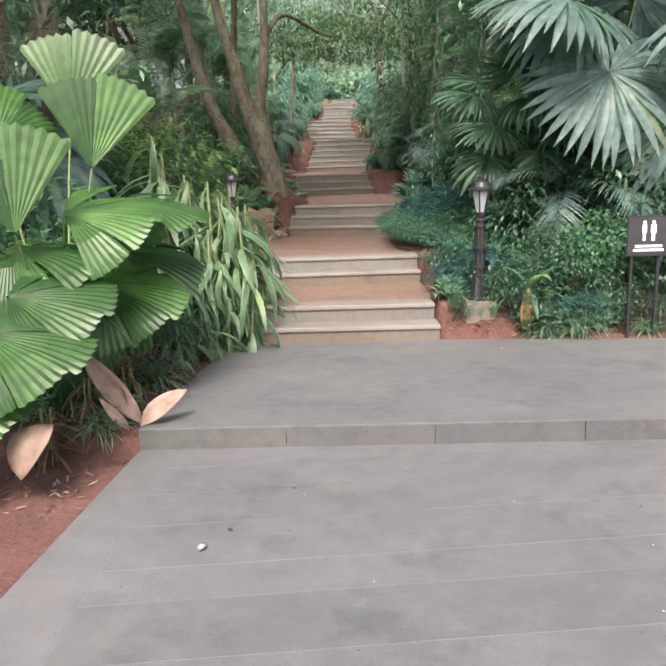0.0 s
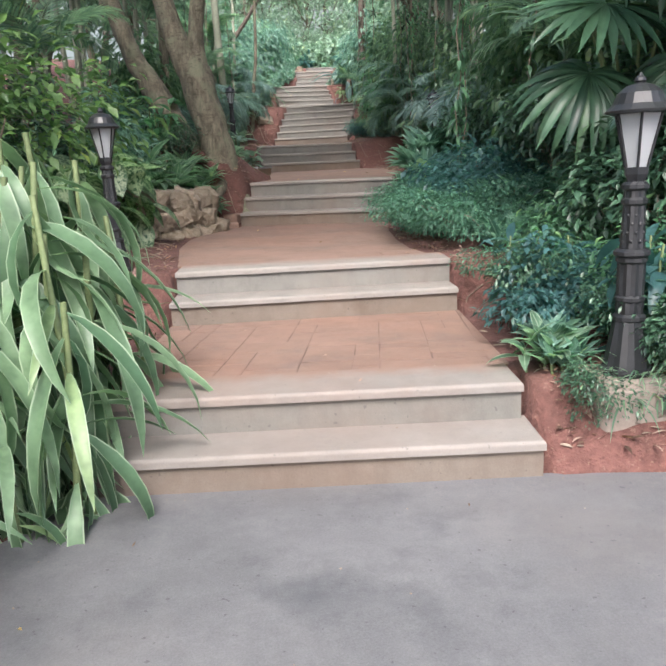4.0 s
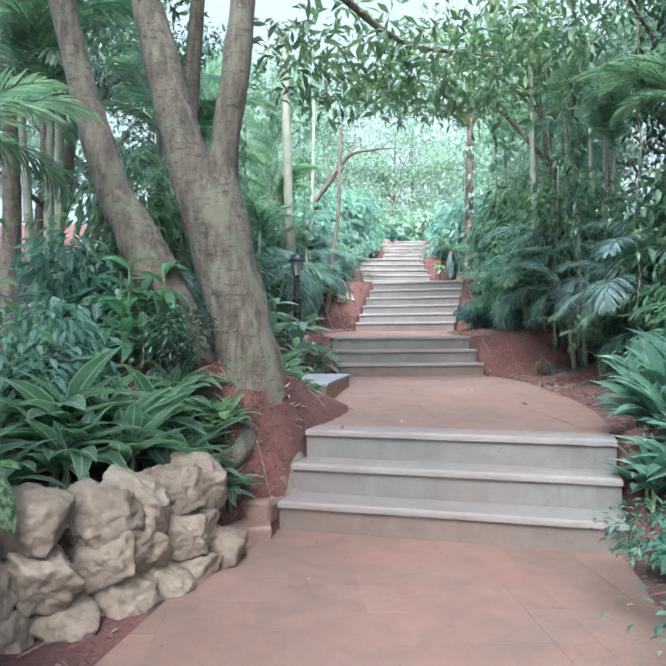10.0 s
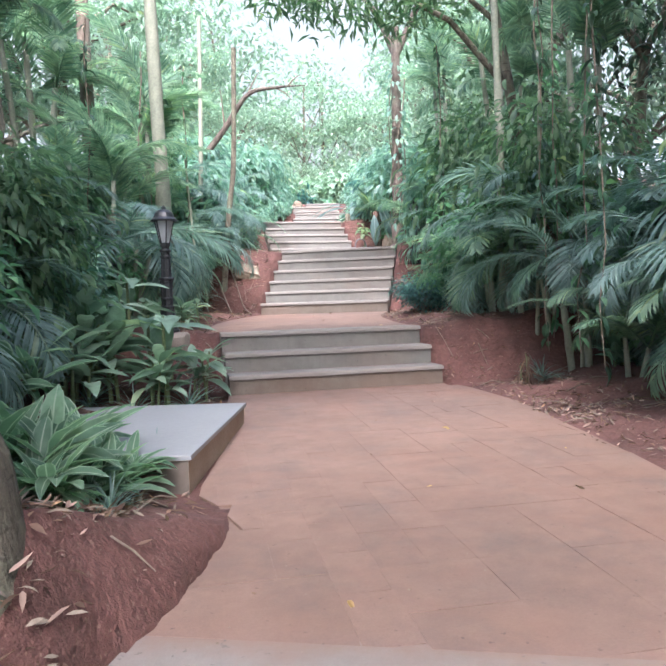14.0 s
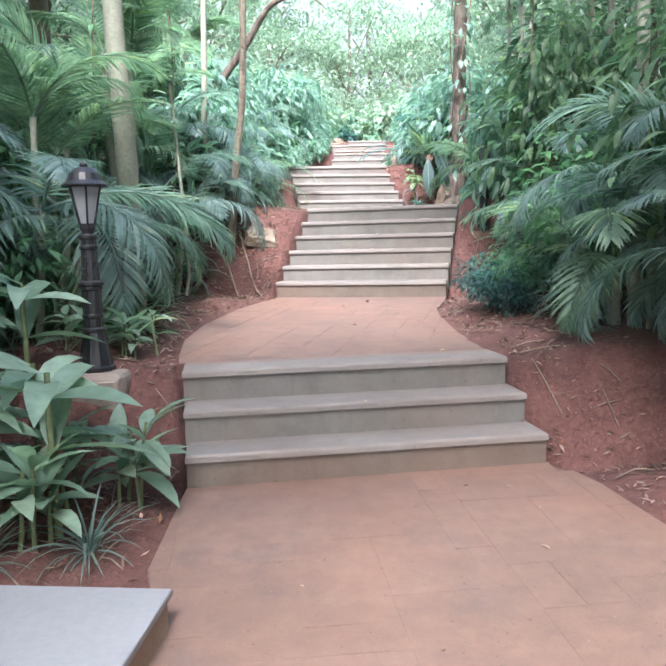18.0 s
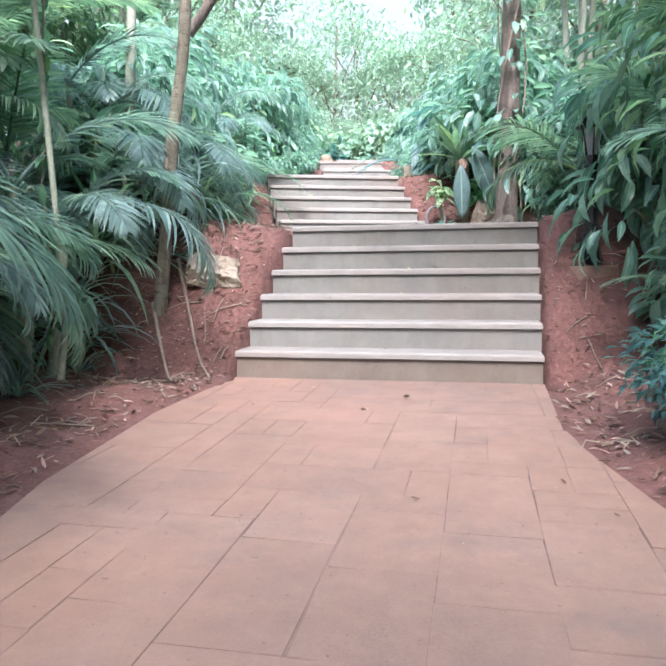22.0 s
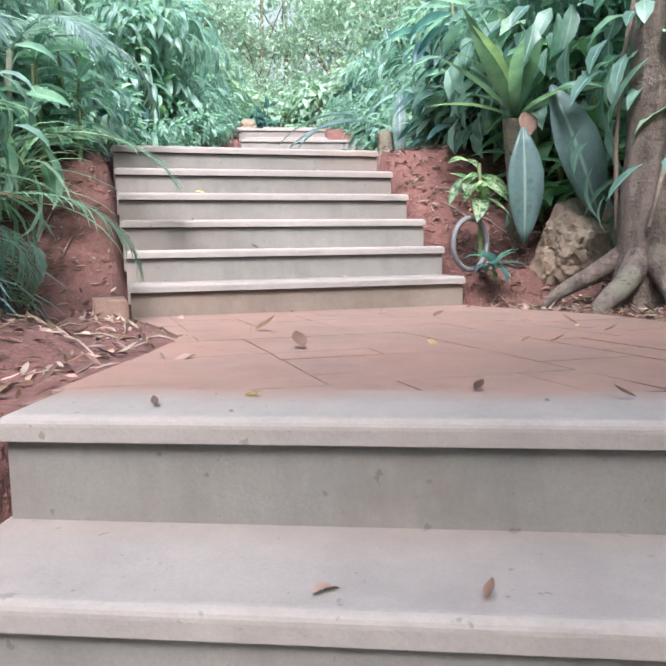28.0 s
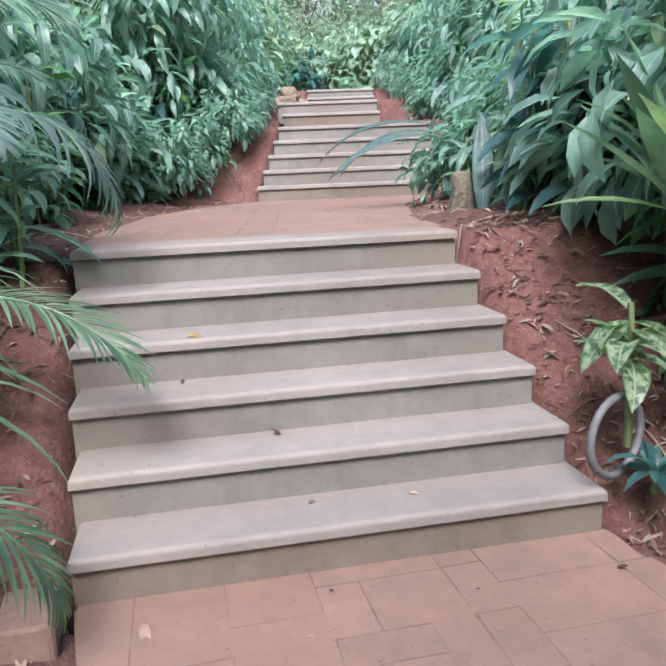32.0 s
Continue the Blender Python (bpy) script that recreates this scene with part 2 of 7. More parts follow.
SLOPE = np.array([(-120, 0.0), (5, 0.0), (9, 0.35), (14, 0.8), (20, 1.5), (25, 2.4), (30, 3.6), (36, 4.7), (42, 5.9), (48, 6.5), (500, 9.0)])


def height(x, y):
    """Height of the path's slope at a place, carried on sideways."""
    f = np.clip((np.asarray(x) + 0.8) / 2.0, -0.2, 1.15)
    near = np.interp(y, PROF_L[:, 0], PROF_L[:, 1]) * (1 - f) + np.interp(y, PROF_R[:, 0], PROF_R[:, 1]) * f
    far = np.interp(y, SLOPE[:, 0], SLOPE[:, 1])
    w = np.clip((np.abs(np.asarray(x) - 0.4) - 1.6) / 3.0, 0, 1)
    w = w * w * (3 - 2 * w)
    return near * (1 - w) + far * w


def edges(y):
    return np.interp(y, EDGE_L[:, 0], EDGE_L[:, 1]), np.interp(y, EDGE_R[:, 0], EDGE_R[:, 1])


def soil(x, y):
    """Height of the soil: under the path, level with its edges, and rising in banks beside it."""
    x, y = np.asarray(x, float), np.asarray(y, float)
    lo, hi = edges(y)
    out = np.maximum(lo - x, x - hi)
    bank = np.clip(out, 0, 12)
    rise = np.where(x < lo, 0.10, 0.09) * bank * np.clip((y - 7) / 3, 0, 1)
    rough = 0.045 * np.sin(x * 3.1 + y * 1.7) * np.sin(y * 2.3 - x * 1.1) + 0.03 * np.sin(x * 7.3) * np.sin(y * 6.1 + x)
    stepped = np.zeros_like(out)
    for l1, r1, ln, rn, z0, z1, zn, n in FLIGHTS.values():
        t = np.clip((x - l1[0]) / (r1[0] - l1[0]), 0, 1)
        first, last = l1[1] + (r1[1] - l1[1]) * t, ln[1] + (rn[1] - ln[1]) * t
        stepped = np.maximum(stepped, (y > first - 0.1) & (y < last + 0.25))
    step = np.clip((out + np.where(stepped > 0, 0.02, 0.10)) / 0.06, 0, 1)
    back = np.minimum(-0.90 * (x + 0.98) + 0.434 * (y - 14.95), -0.105 * (x + 1.8) + 0.994 * (y - 13.25))
    rise = rise + 0.40 * np.clip((back - 0.05) / 0.25, 0, 1) * np.clip((16.9 - y) / 1.2, 0, 1) * np.clip((y - 12.5) / 0.5, 0, 1)
    rise = rise + 0.04 * np.exp(-((x + 1.2) ** 2 + (y - 15.7) ** 2) / 0.3) * np.clip(out / 0.2, 0, 1)
    rough = rough + 0.012 * np.sin(x * 23 + 3 * np.sin(y * 5)) * np.sin(y * 19 + 2 * np.sin(x * 7))
    far = np.clip((np.abs(y - 20) - 60) / 60, 0, 1)
    return height(x, y) - 0.42 * (1 - step) - 0.016 * step + (rise + rough * np.clip(out / 0.4, 0, 1)) * step * (1 - far)


def part(name, bm, material, parent=None, label=""):
    """Links a bmesh, or a mesh, as one object under a thing or a part."""
    if isinstance(bm, bmesh.types.BMesh):
        me = bpy.data.meshes.new(name)
        bm.to_mesh(me)
        bm.free()
    else:
        me = bm
    if material and not me.materials:
        me.materials.append(material)
    ob = new(name, me)
    ob.parent = parent
    return tagged(ob, label)


def smooth(me, on=True):
    me.polygons.foreach_set("use_smooth", [on] * len(me.polygons))
    return me


def box_bm(sx, sy, sz, bevel=0.0, seg=2, at=(0, 0, 0)):
    bm = bmesh.new()
    bmesh.ops.create_cube(bm, size=1)
    for v in bm.verts:
        v.co = Vector((v.co.x * sx + at[0], v.co.y * sy + at[1], v.co.z * sz + at[2]))
    if bevel:
        bmesh.ops.bevel(bm, geom=bm.edges[:], offset=bevel, segments=seg, affect="EDGES", profile=0.5)
    return bm


def prism_bm(outline, z0, z1, bevel=0.0):
    """A flat plate with that outline; z0 and z1 are numbers, or functions of x and y."""
    bm = bmesh.new()
    f0 = z0 if callable(z0) else (lambda x, y: z0)
    f1 = z1 if callable(z1) else (lambda x, y: z1)
    lo = [bm.verts.new((x, y, f0(x, y))) for x, y in outline]
    hi = [bm.verts.new((x, y, f1(x, y))) for x, y in outline]
    n = len(outline)
    bm.faces.new(lo[::-1])
    top = bm.faces.new(hi)
    for i in range(n):
        bm.faces.new((lo[i], lo[(i + 1) % n], hi[(i + 1) % n], hi[i]))
    if bevel:
        bmesh.ops.bevel(bm, geom=list(top.edges), offset=bevel, segments=5, affect="EDGES", profile=0.5)
    return bm


def lerp(a, b, t):
    return tuple(p + (q - p) * t for p, q in zip(a, b))


# ---- ground ----
def build_ground():
    xs = np.unique(np.concatenate([np.linspace(-4.5, 5.0, 200), -4.5 - np.geomspace(0.3, 400, 26), 5.0 + np.geomspace(0.3, 400, 26)]))
    ys = np.unique(np.concatenate([np.linspace(0, 46, 640), -np.geomspace(0.3, 150, 16), 46 + np.geomspace(0.4, 400, 22)]))
    gx, gy = np.meshgrid(xs, ys)
    gz = soil(gx, gy)
    v = np.stack([gx, gy, gz], -1).reshape(-1, 3)
    nx, ny = len(xs), len(ys)
    i = np.arange((nx) * (ny)).reshape(ny, nx)
    q = np.stack([i[:-1, :-1], i[:-1, 1:], i[1:, 1:], i[1:, :-1]], -1).reshape(-1, 4)
    me = bpy.data.meshes.new("ground")
    me.from_pydata(v.tolist(), [], q.tolist())
    tagged(part("ground", smooth(me), SOIL), "bare red soil that banks up beside the stepped path", "ground", kind="structure")


build_ground()


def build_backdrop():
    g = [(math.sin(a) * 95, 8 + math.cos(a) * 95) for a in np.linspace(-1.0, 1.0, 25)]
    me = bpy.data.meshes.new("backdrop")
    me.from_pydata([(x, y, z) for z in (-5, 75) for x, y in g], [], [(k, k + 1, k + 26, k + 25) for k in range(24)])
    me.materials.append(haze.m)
    tagged(new("backdrop", me), "glowing backdrop sheet painted as hazy sky behind the far trees", "sky", kind="structure")


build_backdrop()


# ---- steps ----
TOP_DEPTH = {"e": 0.25}


def build_flight(name, l1, r1, ln, rn, z0, z1, zn, n):
    root = tagged(new("stairs_" + name), "garden steps of pale stone treads on grey stone risers", "stairs", kind="structure")
    for k in range(n):
        t = k / (n - 1)
        l, r = lerp(l1, ln, t), lerp(r1, rn, t)
        z = z1 + (zn - z1) * t
        zb = z0 if k == 0 else z1 + (zn - z1) * (k - 1) / (n - 1)
        along = (Vector((*r, 0)) - Vector((*l, 0))).normalized()
        back = Vector((-along.y, along.x, 0))
        depth = 0.34 if k < n - 1 else TOP_DEPTH.get(name, 0.36)
        e = 0.006
        lo, hi = Vector((*l, 0)), Vector((*r, 0))
        out = [lo, hi, hi + back * depth, lo + back * depth]
        bm = prism_bm([(p.x, p.y) for p in out], z - 0.044, z, 0.019)
        layer = bm.loops.layers.uv.new("UVMap")
        for face in bm.faces:
            for loop in face.loops:
                rel = loop.vert.co - lo
                loop[layer].uv = (rel.dot(along), Vector((rel.x, rel.y, 0)).dot(back) / depth)
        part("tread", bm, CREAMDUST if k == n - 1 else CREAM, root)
        out = [lo + along * e + back * 0.022, hi - along * e + back * 0.022, hi - along * e + back * (depth - 0.01), lo + along * e + back * (depth - 0.01)]
        part("riser", prism_bm([(p.x, p.y) for p in out], zb - 0.12, z - 0.050), RISERDUST if k == 0 else RISER, root)


for key, spec in FLIGHTS.items():
    build_flight(key, *spec)


# ---- landings ----
def clip_poly(poly, a, b, keep):
    """Keeps the side of the line a-b that holds keep (1: left of it)."""
    out = []
    side = lambda p: ((b[0] - a[0]) * (p[1] - a[1]) - (b[1] - a[1]) * (p[0] - a[0])) * keep
    for i in range(len(poly)):
        p, q = poly[i], poly[(i + 1) % len(poly)]
        sp, sq = side(p), side(q)
        if sp >= 0:
            out.append(p)
        if sp * sq < 0:
            t = sp / (sp - sq)
            out.append(lerp(p, q, t))
    return out


def landing_outline(left, right):
    return list(right) + list(left)[::-1]


ORDER = list(FLIGHTS)


def landing_plane(name):
    """Height over a landing: level across, falling or rising evenly from one flight to the next."""
    low, high = name.split("_")
    a = FLIGHTS[low]
    b = FLIGHTS.get(high)
    end = b[4] if b else 6.5
    (bl, br) = (b[0], b[1]) if b else ((1.3, 47.0), (2.9, 47.0))

    def z(x, y):
        y0 = a[2][1] + (a[3][1] - a[2][1]) * (x - a[2][0]) / (a[3][0] - a[2][0])
        y1 = bl[1] + (br[1] - bl[1]) * (x - bl[0]) / (br[0] - bl[0])
        y0 += TOP_DEPTH.get(low, 0.36) - 0.05
        t = min(1.0, max(0.0, (y - y0) / max(0.3, y1 - y0)))
        return a[6] + (end - a[6]) * t

    return z


def build_landing(name, left, right):
    plane = landing_plane(name)
    drop = lambda p: (p[0], p[1] + TOP_DEPTH.get(name[0], 0.36) - 0.09)
    left, right = [drop(left[0])] + list(left[1:]), [drop(right[0])] + list(right[1:])
    left = [left[0]] + [p for p in left[1:] if p[1] > left[0][1]]
    right = [right[0]] + [p for p in right[1:] if p[1] > right[0][1]]
    ob = part("landing_" + name, prism_bm(landing_outline(left, right), lambda x, y: plane(x, y) - 0.25, lambda x, y: plane(x, y) - 0.014), JOINT)
    return tagged(ob, "curving landing of terracotta-pink paving between the steps", "paving", kind="structure")


def in_poly(p, poly):
    c = False
    for (x0, y0), (x1, y1) in zip(poly, poly[1:] + poly[:1]):
        if (y0 > p[1]) != (y1 > p[1]) and p[0] < (x1 - x0) * (p[1] - y0) / (y1 - y0) + x0:
            c = not c
    return c


landings = {}
for key, (left, right) in LANDINGS.items():
    landings[key] = build_landing(key, left, right)

# lower and upper forecourt, with the low kerb step between
LOWER = [(-1.9, -8), (7, -8), (7, 4.455), (-1.58, 4.912), (-1.78, 3.21)]
UPPER = [(-1.581, 4.912), (7, 4.455), (7, 7.0), (3.2, 7.3), (0.92, 7.66), (-1.12, 7.76), (-1.32, 7.36), (-1.44, 6.46), (-1.53, 5.62)]
lower_court = tagged(part("forecourt_lower", prism_bm(LOWER, -0.3, -0.0015), GREYJOINT), "grey stone slab forecourt at the foot of the path", "paving", kind="structure")


def upper_z(x, y):
    return 0.14 - 0.100 * np.clip((y - 4.9) / 2.75, 0, 1)


# kerb faces: a tone darker than the paving, mottled and pitted
KERB = paving_mat("stained_kerb_stone", (0.050, 0.053, 0.055), (0.074, 0.076, 0.078), (0.108, 0.108, 0.107), (0.036, 0.039, 0.040), (0.098, 0.088, 0.080), 0.85, 0.8, 0.25, pits=(0.025, 0.027, 0.03))
upper_court = tagged(part("forecourt_upper", prism_bm(UPPER, -0.3, lambda x, y: float(upper_z(x, y)), 0.004), GREY), "raised grey stone paving before the first steps", "paving", kind="structure")


# ---- leaf materials ----
def leaf_mat(name, dark, light, rib=None, edge=None, rough=0.45, thin=0.58, edge_at=0.32, mottle=None):
    m = Mat(name, rough)
    geo = m.t.nodes.new("ShaderNodeNewGeometry")
    uv = m.t.nodes.new("ShaderNodeUVMap").outputs["UV"]
    sep = m.t.nodes.new("ShaderNodeSeparateXYZ")
    m.link(uv, sep.inputs[0])
    across = m.math("ABSOLUTE", m.math("SUBTRACT", sep.outputs[0], 0.5))
    mixed = m.math("FRACT", m.math("ADD", geo.outputs["Random Per Island"], m.random()))
    c = m.ramp(mixed, [(0.0, dark), (0.75, light), (0.96, tuple(min(1, k * 1.25) for k in light)), (1.0, (light[0] * 1.45, light[1] * 1.2, light[2] * 0.8))])
    pos = m.noise(9.0, 3, 0.6, geo.outputs["Position"])
    c = m.mix(m.ramp(pos, [(0.35, (0, 0, 0)), (0.7, (0.6, 0.6, 0.6))]), c, tuple(0.55 * k for k in dark))
    if mottle:
        spot = m.noise(26.0, 4, 0.7, geo.outputs["Position"])
        c = m.mix(m.ramp(spot, [(0.42, (0, 0, 0)), (0.56, (0.85, 0.85, 0.85))]), c, mottle)
    if edge:
        wav = m.math("ADD", across, m.math("MULTIPLY", m.math("SUBTRACT", pos, 0.5), 0.18))
        c = m.mix(m.ramp(wav, [(edge_at, (0, 0, 0)), (edge_at + 0.08, (1, 1, 1))]), c, edge)
    if rib:
        c = m.mix(m.ramp(across, [(0.02, (1, 1, 1)), (0.06, (0, 0, 0))]), c, rib)
    m.color(c)
    tr = m.t.nodes.new("ShaderNodeBsdfTranslucent")
    m.link(m.mix(1.0, c, (1.25, 1.4, 1.05), "MULTIPLY"), tr.inputs["Color"])
    sh = m.t.nodes.new("ShaderNodeMixShader")
    sh.inputs[0].default_value = thin
    m.link(m.b.outputs[0], sh.inputs[1])
    m.link(tr.outputs[0], sh.inputs[2])
    m.link(sh.outputs[0], m.t.nodes["Material Output"].inputs["Surface"])
    return m.m


LEAF_DARK = leaf_mat("dark_green_leaf", (0.020, 0.054, 0.034), (0.066, 0.140, 0.080), rough=0.36, thin=0.22)
LEAF_MID = leaf_mat("mid_green_leaf", (0.070, 0.174, 0.100), (0.159, 0.324, 0.187))
LEAF_BLUE = leaf_mat("blue_green_leaf", (0.033, 0.095, 0.099), (0.085, 0.193, 0.196), rough=0.38)
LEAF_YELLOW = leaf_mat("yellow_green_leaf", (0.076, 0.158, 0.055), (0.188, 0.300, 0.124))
LEAF_FAN = leaf_mat("pleated_fan_leaf", (0.029, 0.080, 0.024), (0.074, 0.168, 0.044), rough=0.36, thin=0.4)
LEAF_STRAP = leaf_mat("striped_strap_leaf", (0.060, 0.130, 0.068), (0.200, 0.310, 0.180), edge=(0.30, 0.390, 0.270), edge_at=0.40, thin=0.4)
LEAF_CANE = leaf_mat("mottled_cane_leaf", (0.045, 0.115, 0.06), (0.09, 0.18, 0.09), rib=(0.32, 0.42, 0.27), edge=(0.08, 0.16, 0.08), edge_at=0.40, mottle=(0.36, 0.45, 0.30))
LEAF_VARIE = leaf_mat("pale_streaked_leaf", (0.085, 0.175, 0.110), (0.190, 0.310, 0.210), rib=(0.34, 0.44, 0.34), edge=(0.300, 0.410, 0.310), edge_at=0.40)
LEAF_PALM = leaf_mat("feather_palm_leaf", (0.095, 0.190, 0.140), (0.245, 0.360, 0.245), rough=0.45)
LEAF_FROND = leaf_mat("dark_frond_leaf", (0.058, 0.130, 0.085), (0.155, 0.265, 0.170), rough=0.4, thin=0.4)
LEAF_GREYPALM = leaf_mat("greyish_palm_leaf", (0.105, 0.185, 0.172), (0.245, 0.345, 0.335), rough=0.4)
LEAF_FERN = leaf_mat("fern_leaf", (0.040, 0.120, 0.082), (0.100, 0.225, 0.150), thin=0.4)
LEAF_TREE = leaf_mat("tree_crown_leaf", (0.074, 0.148, 0.087), (0.211, 0.311, 0.165), thin=0.35)
LEAF_SLATE = leaf_mat("slate_green_leaf", (0.100, 0.180, 0.180), (0.205, 0.310, 0.310), rib=(0.30, 0.40, 0.38), rough=0.4, mottle=(0.15, 0.235, 0.235))
# natural pale leaf nearby; on far shrubs and trees its paleness paints distance haze
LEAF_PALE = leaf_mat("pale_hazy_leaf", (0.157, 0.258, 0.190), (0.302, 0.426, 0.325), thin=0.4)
LEAF_TEAL = leaf_mat("teal_broad_leaf", (0.090, 0.194, 0.160), (0.258, 0.415, 0.351), rib=(0.302, 0.458, 0.385), rough=0.36)
LEAF_BAMBOO = leaf_mat("soft_hanging_leaf", (0.060, 0.130, 0.078), (0.165, 0.262, 0.150))
LEAF_DRY = leaf_mat("dry_brown_leaf", (0.09, 0.056, 0.043), (0.25, 0.165, 0.13), rough=0.8)
LEAF_PALEDRY = leaf_mat("pale_dry_leaf", (0.204, 0.132, 0.102), (0.374, 0.264, 0.221), rough=0.8, thin=0.2)
LEAF_GOLD = leaf_mat("golden_dead_leaf", (0.40, 0.27, 0.12), (0.52, 0.38, 0.19), rough=0.7)

def bark_mat(name, dark, mid, light, moss, stretch=0.25, scale=14.0):
    """Bark: long upright ridges, blotches of lichen and soil-brown stains."""
    m = Mat(name, 0.9)
    pos = m.t.nodes.new("ShaderNodeNewGeometry").outputs["Position"]
    mp = m.t.nodes.new("ShaderNodeMapping")
    mp.inputs["Scale"].default_value = (1, 1, stretch)
    m.link(pos, mp.inputs["Vector"])
    ridge = m.noise(scale, 6, 0.7, mp.outputs[0])
    fine = m.noise(70, 4, 0.7, pos)
    c = m.ramp(ridge, [(0.38, dark), (0.5, mid), (0.63, light)])
    c = m.mix(0.35, c, m.ramp(fine, [(0.3, dark), (0.7, light)]))
    c = m.mix(m.ramp(m.noise(3.2, 5, 0.65, pos), [(0.5, (0, 0, 0)), (0.62, (0.75, 0.75, 0.75))]), c, moss)
    c = m.mix(m.ramp(m.noise(9.0, 4, 0.7, pos), [(0.6, (0, 0, 0)), (0.7, (0.8, 0.8, 0.8))]), c, tuple(0.5 * k for k in dark))
    cross = m.t.nodes.new("ShaderNodeMapping")
    cross.inputs["Scale"].default_value = (9, 9, 42)
    m.link(pos, cross.inputs["Vector"])
    marks = m.ramp(m.noise(1.0, 3, 0.6, cross.outputs[0]), [(0.58, (0, 0, 0)), (0.66, (0.65, 0.65, 0.65))])
    c = m.mix(marks, c, dark)
    m.color(c)
    m.bump(m.math("ADD", ridge, m.math("MULTIPLY", fine, 0.35)), 1.0, 0.035)
    return m.m


BARK = bark_mat("grey_brown_bark", (0.036, 0.030, 0.021), (0.112, 0.098, 0.070), (0.205, 0.185, 0.135), (0.150, 0.156, 0.105))
STEM = stone_mat("green_stem", (0.07, 0.10, 0.04), (0.12, 0.16, 0.07), (0.18, 0.22, 0.10), 6, 40, 0.7, 0.2)
PALMTRUNK = stone_mat("ringed_palm_trunk", (0.13, 0.15, 0.11), (0.20, 0.22, 0.165), (0.28, 0.29, 0.22), 5, 40, 0.75, 0.2, 0.5)
TWIG = stone_mat("dry_twig", (0.09, 0.07, 0.052), (0.165, 0.132, 0.10), (0.26, 0.215, 0.17), 6, 60, 0.9, 0.3)


# ---- leaf geometry ----
class Geo:
    """Gathers quads with their uv into one mesh."""

    def __init__(self):
        self.v, self.f, self.u, self.n = [], [], [], 0

    def add(self, v, f, u):
        self.v.append(v)
        self.f.append(f + self.n)
        self.u.append(u)
        self.n += len(v)

    def mesh(self, name, mat, flat=False):
        v, f, u = np.concatenate(self.v), np.concatenate(self.f), np.concatenate(self.u)
        me = bpy.data.meshes.new(name)
        me.from_pydata(v.tolist(), [], f.tolist())
        layer = me.uv_layers.new(name="UVMap")
        layer.data.foreach_set("uv", u[f.ravel()].ravel())
        me.materials.append(mat)
        if not flat:
            me.polygons.foreach_set("use_smooth", [True] * len(me.polygons))
        return me


def spin(az, tilt=0.0, roll=0.0):
    """Turns a leaf that points along +y: roll about its length, tilt up, then azimuth."""
    cr, sr, ct, st, ca, sa = math.cos(roll), math.sin(roll), math.cos(tilt), math.sin(tilt), math.cos(az), math.sin(az)
    r = np.array([[cr, 0, sr], [0, 1, 0], [-sr, 0, cr]])
    t = np.array([[1, 0, 0], [0, ct, -st], [0, st, ct]])
    a = np.array([[ca, -sa, 0], [sa, ca, 0], [0, 0, 1]])
    return a @ t @ r


def blade(length, width, seg=4, bend=0.8, fold=0.3, widest=0.4, ribs=3, tip=0.0):
    """A leaf along +y that starts level and bends down by that many radians; ribs: points across."""
    t = np.linspace(0, 1, seg + 1)
    ang = -bend * t
    step = length / seg
    y = np.concatenate([[0], np.cumsum(np.cos((ang[1:] + ang[:-1]) / 2) * step)])
    z = np.concatenate([[0], np.cumsum(np.sin((ang[1:] + ang[:-1]) / 2) * step)])
    w = np.where(t < widest, np.sin(np.pi / 2 * np.clip(t / widest, 0, 1)) * 0.9 + 0.1, np.cos(np.pi / 2 * (t - widest) / (1 - widest)) ** 0.8) * (1 - tip) + tip
    w = np.maximum(w, 0.02) * width / 2
    s = np.linspace(-1, 1, ribs)
    x = w[:, None] * s[None] * math.cos(fold)
    up = w[:, None] * np.abs(s)[None] * math.sin(fold)
    v = np.stack([x, y[:, None] - up * np.sin(ang)[:, None], z[:, None] + up * np.cos(ang)[:, None]], -1).reshape(-1, 3)
    i = np.arange((seg + 1) * ribs).reshape(seg + 1, ribs)
    f = np.stack([i[:-1, :-1], i[:-1, 1:], i[1:, 1:], i[1:, :-1]], -1).reshape(-1, 4)
    u = np.stack([np.broadcast_to((s + 1) / 2, (seg + 1, ribs)), np.broadcast_to(t[:, None], (seg + 1, ribs))], -1).reshape(-1, 2)
    return v, f, u


def tube(points, radii, sides=7):
    p = np.array(points, float)
    d = np.gradient(p, axis=0)
    d /= np.linalg.norm(d, axis=1)[:, None] + 1e-9
    ref = np.array([0.3, 1.0, 0.2])
    a = np.cross(d, ref)
    a /= np.linalg.norm(a, axis=1)[:, None] + 1e-9
    b = np.cross(d, a)
    th = np.linspace(0, 2 * np.pi, sides, endpoint=False)
    r = np.array(radii, float)[:, None, None]
    v = (p[:, None] + r * (np.cos(th)[None, :, None] * a[:, None] + np.sin(th)[None, :, None] * b[:, None])).reshape(-1, 3)
    n = len(p)
    i = np.arange(n * sides).reshape(n, sides)
    j = np.roll(i, -1, 1)
    f = np.stack([i[:-1], j[:-1], j[1:], i[1:]], -1).reshape(-1, 4)
    u = np.stack([np.broadcast_to(np.linspace(0, 1, sides), (n, sides)), np.broadcast_to(np.linspace(0, 1, n)[:, None], (n, sides))], -1).reshape(-1, 2)
    return v, f, u


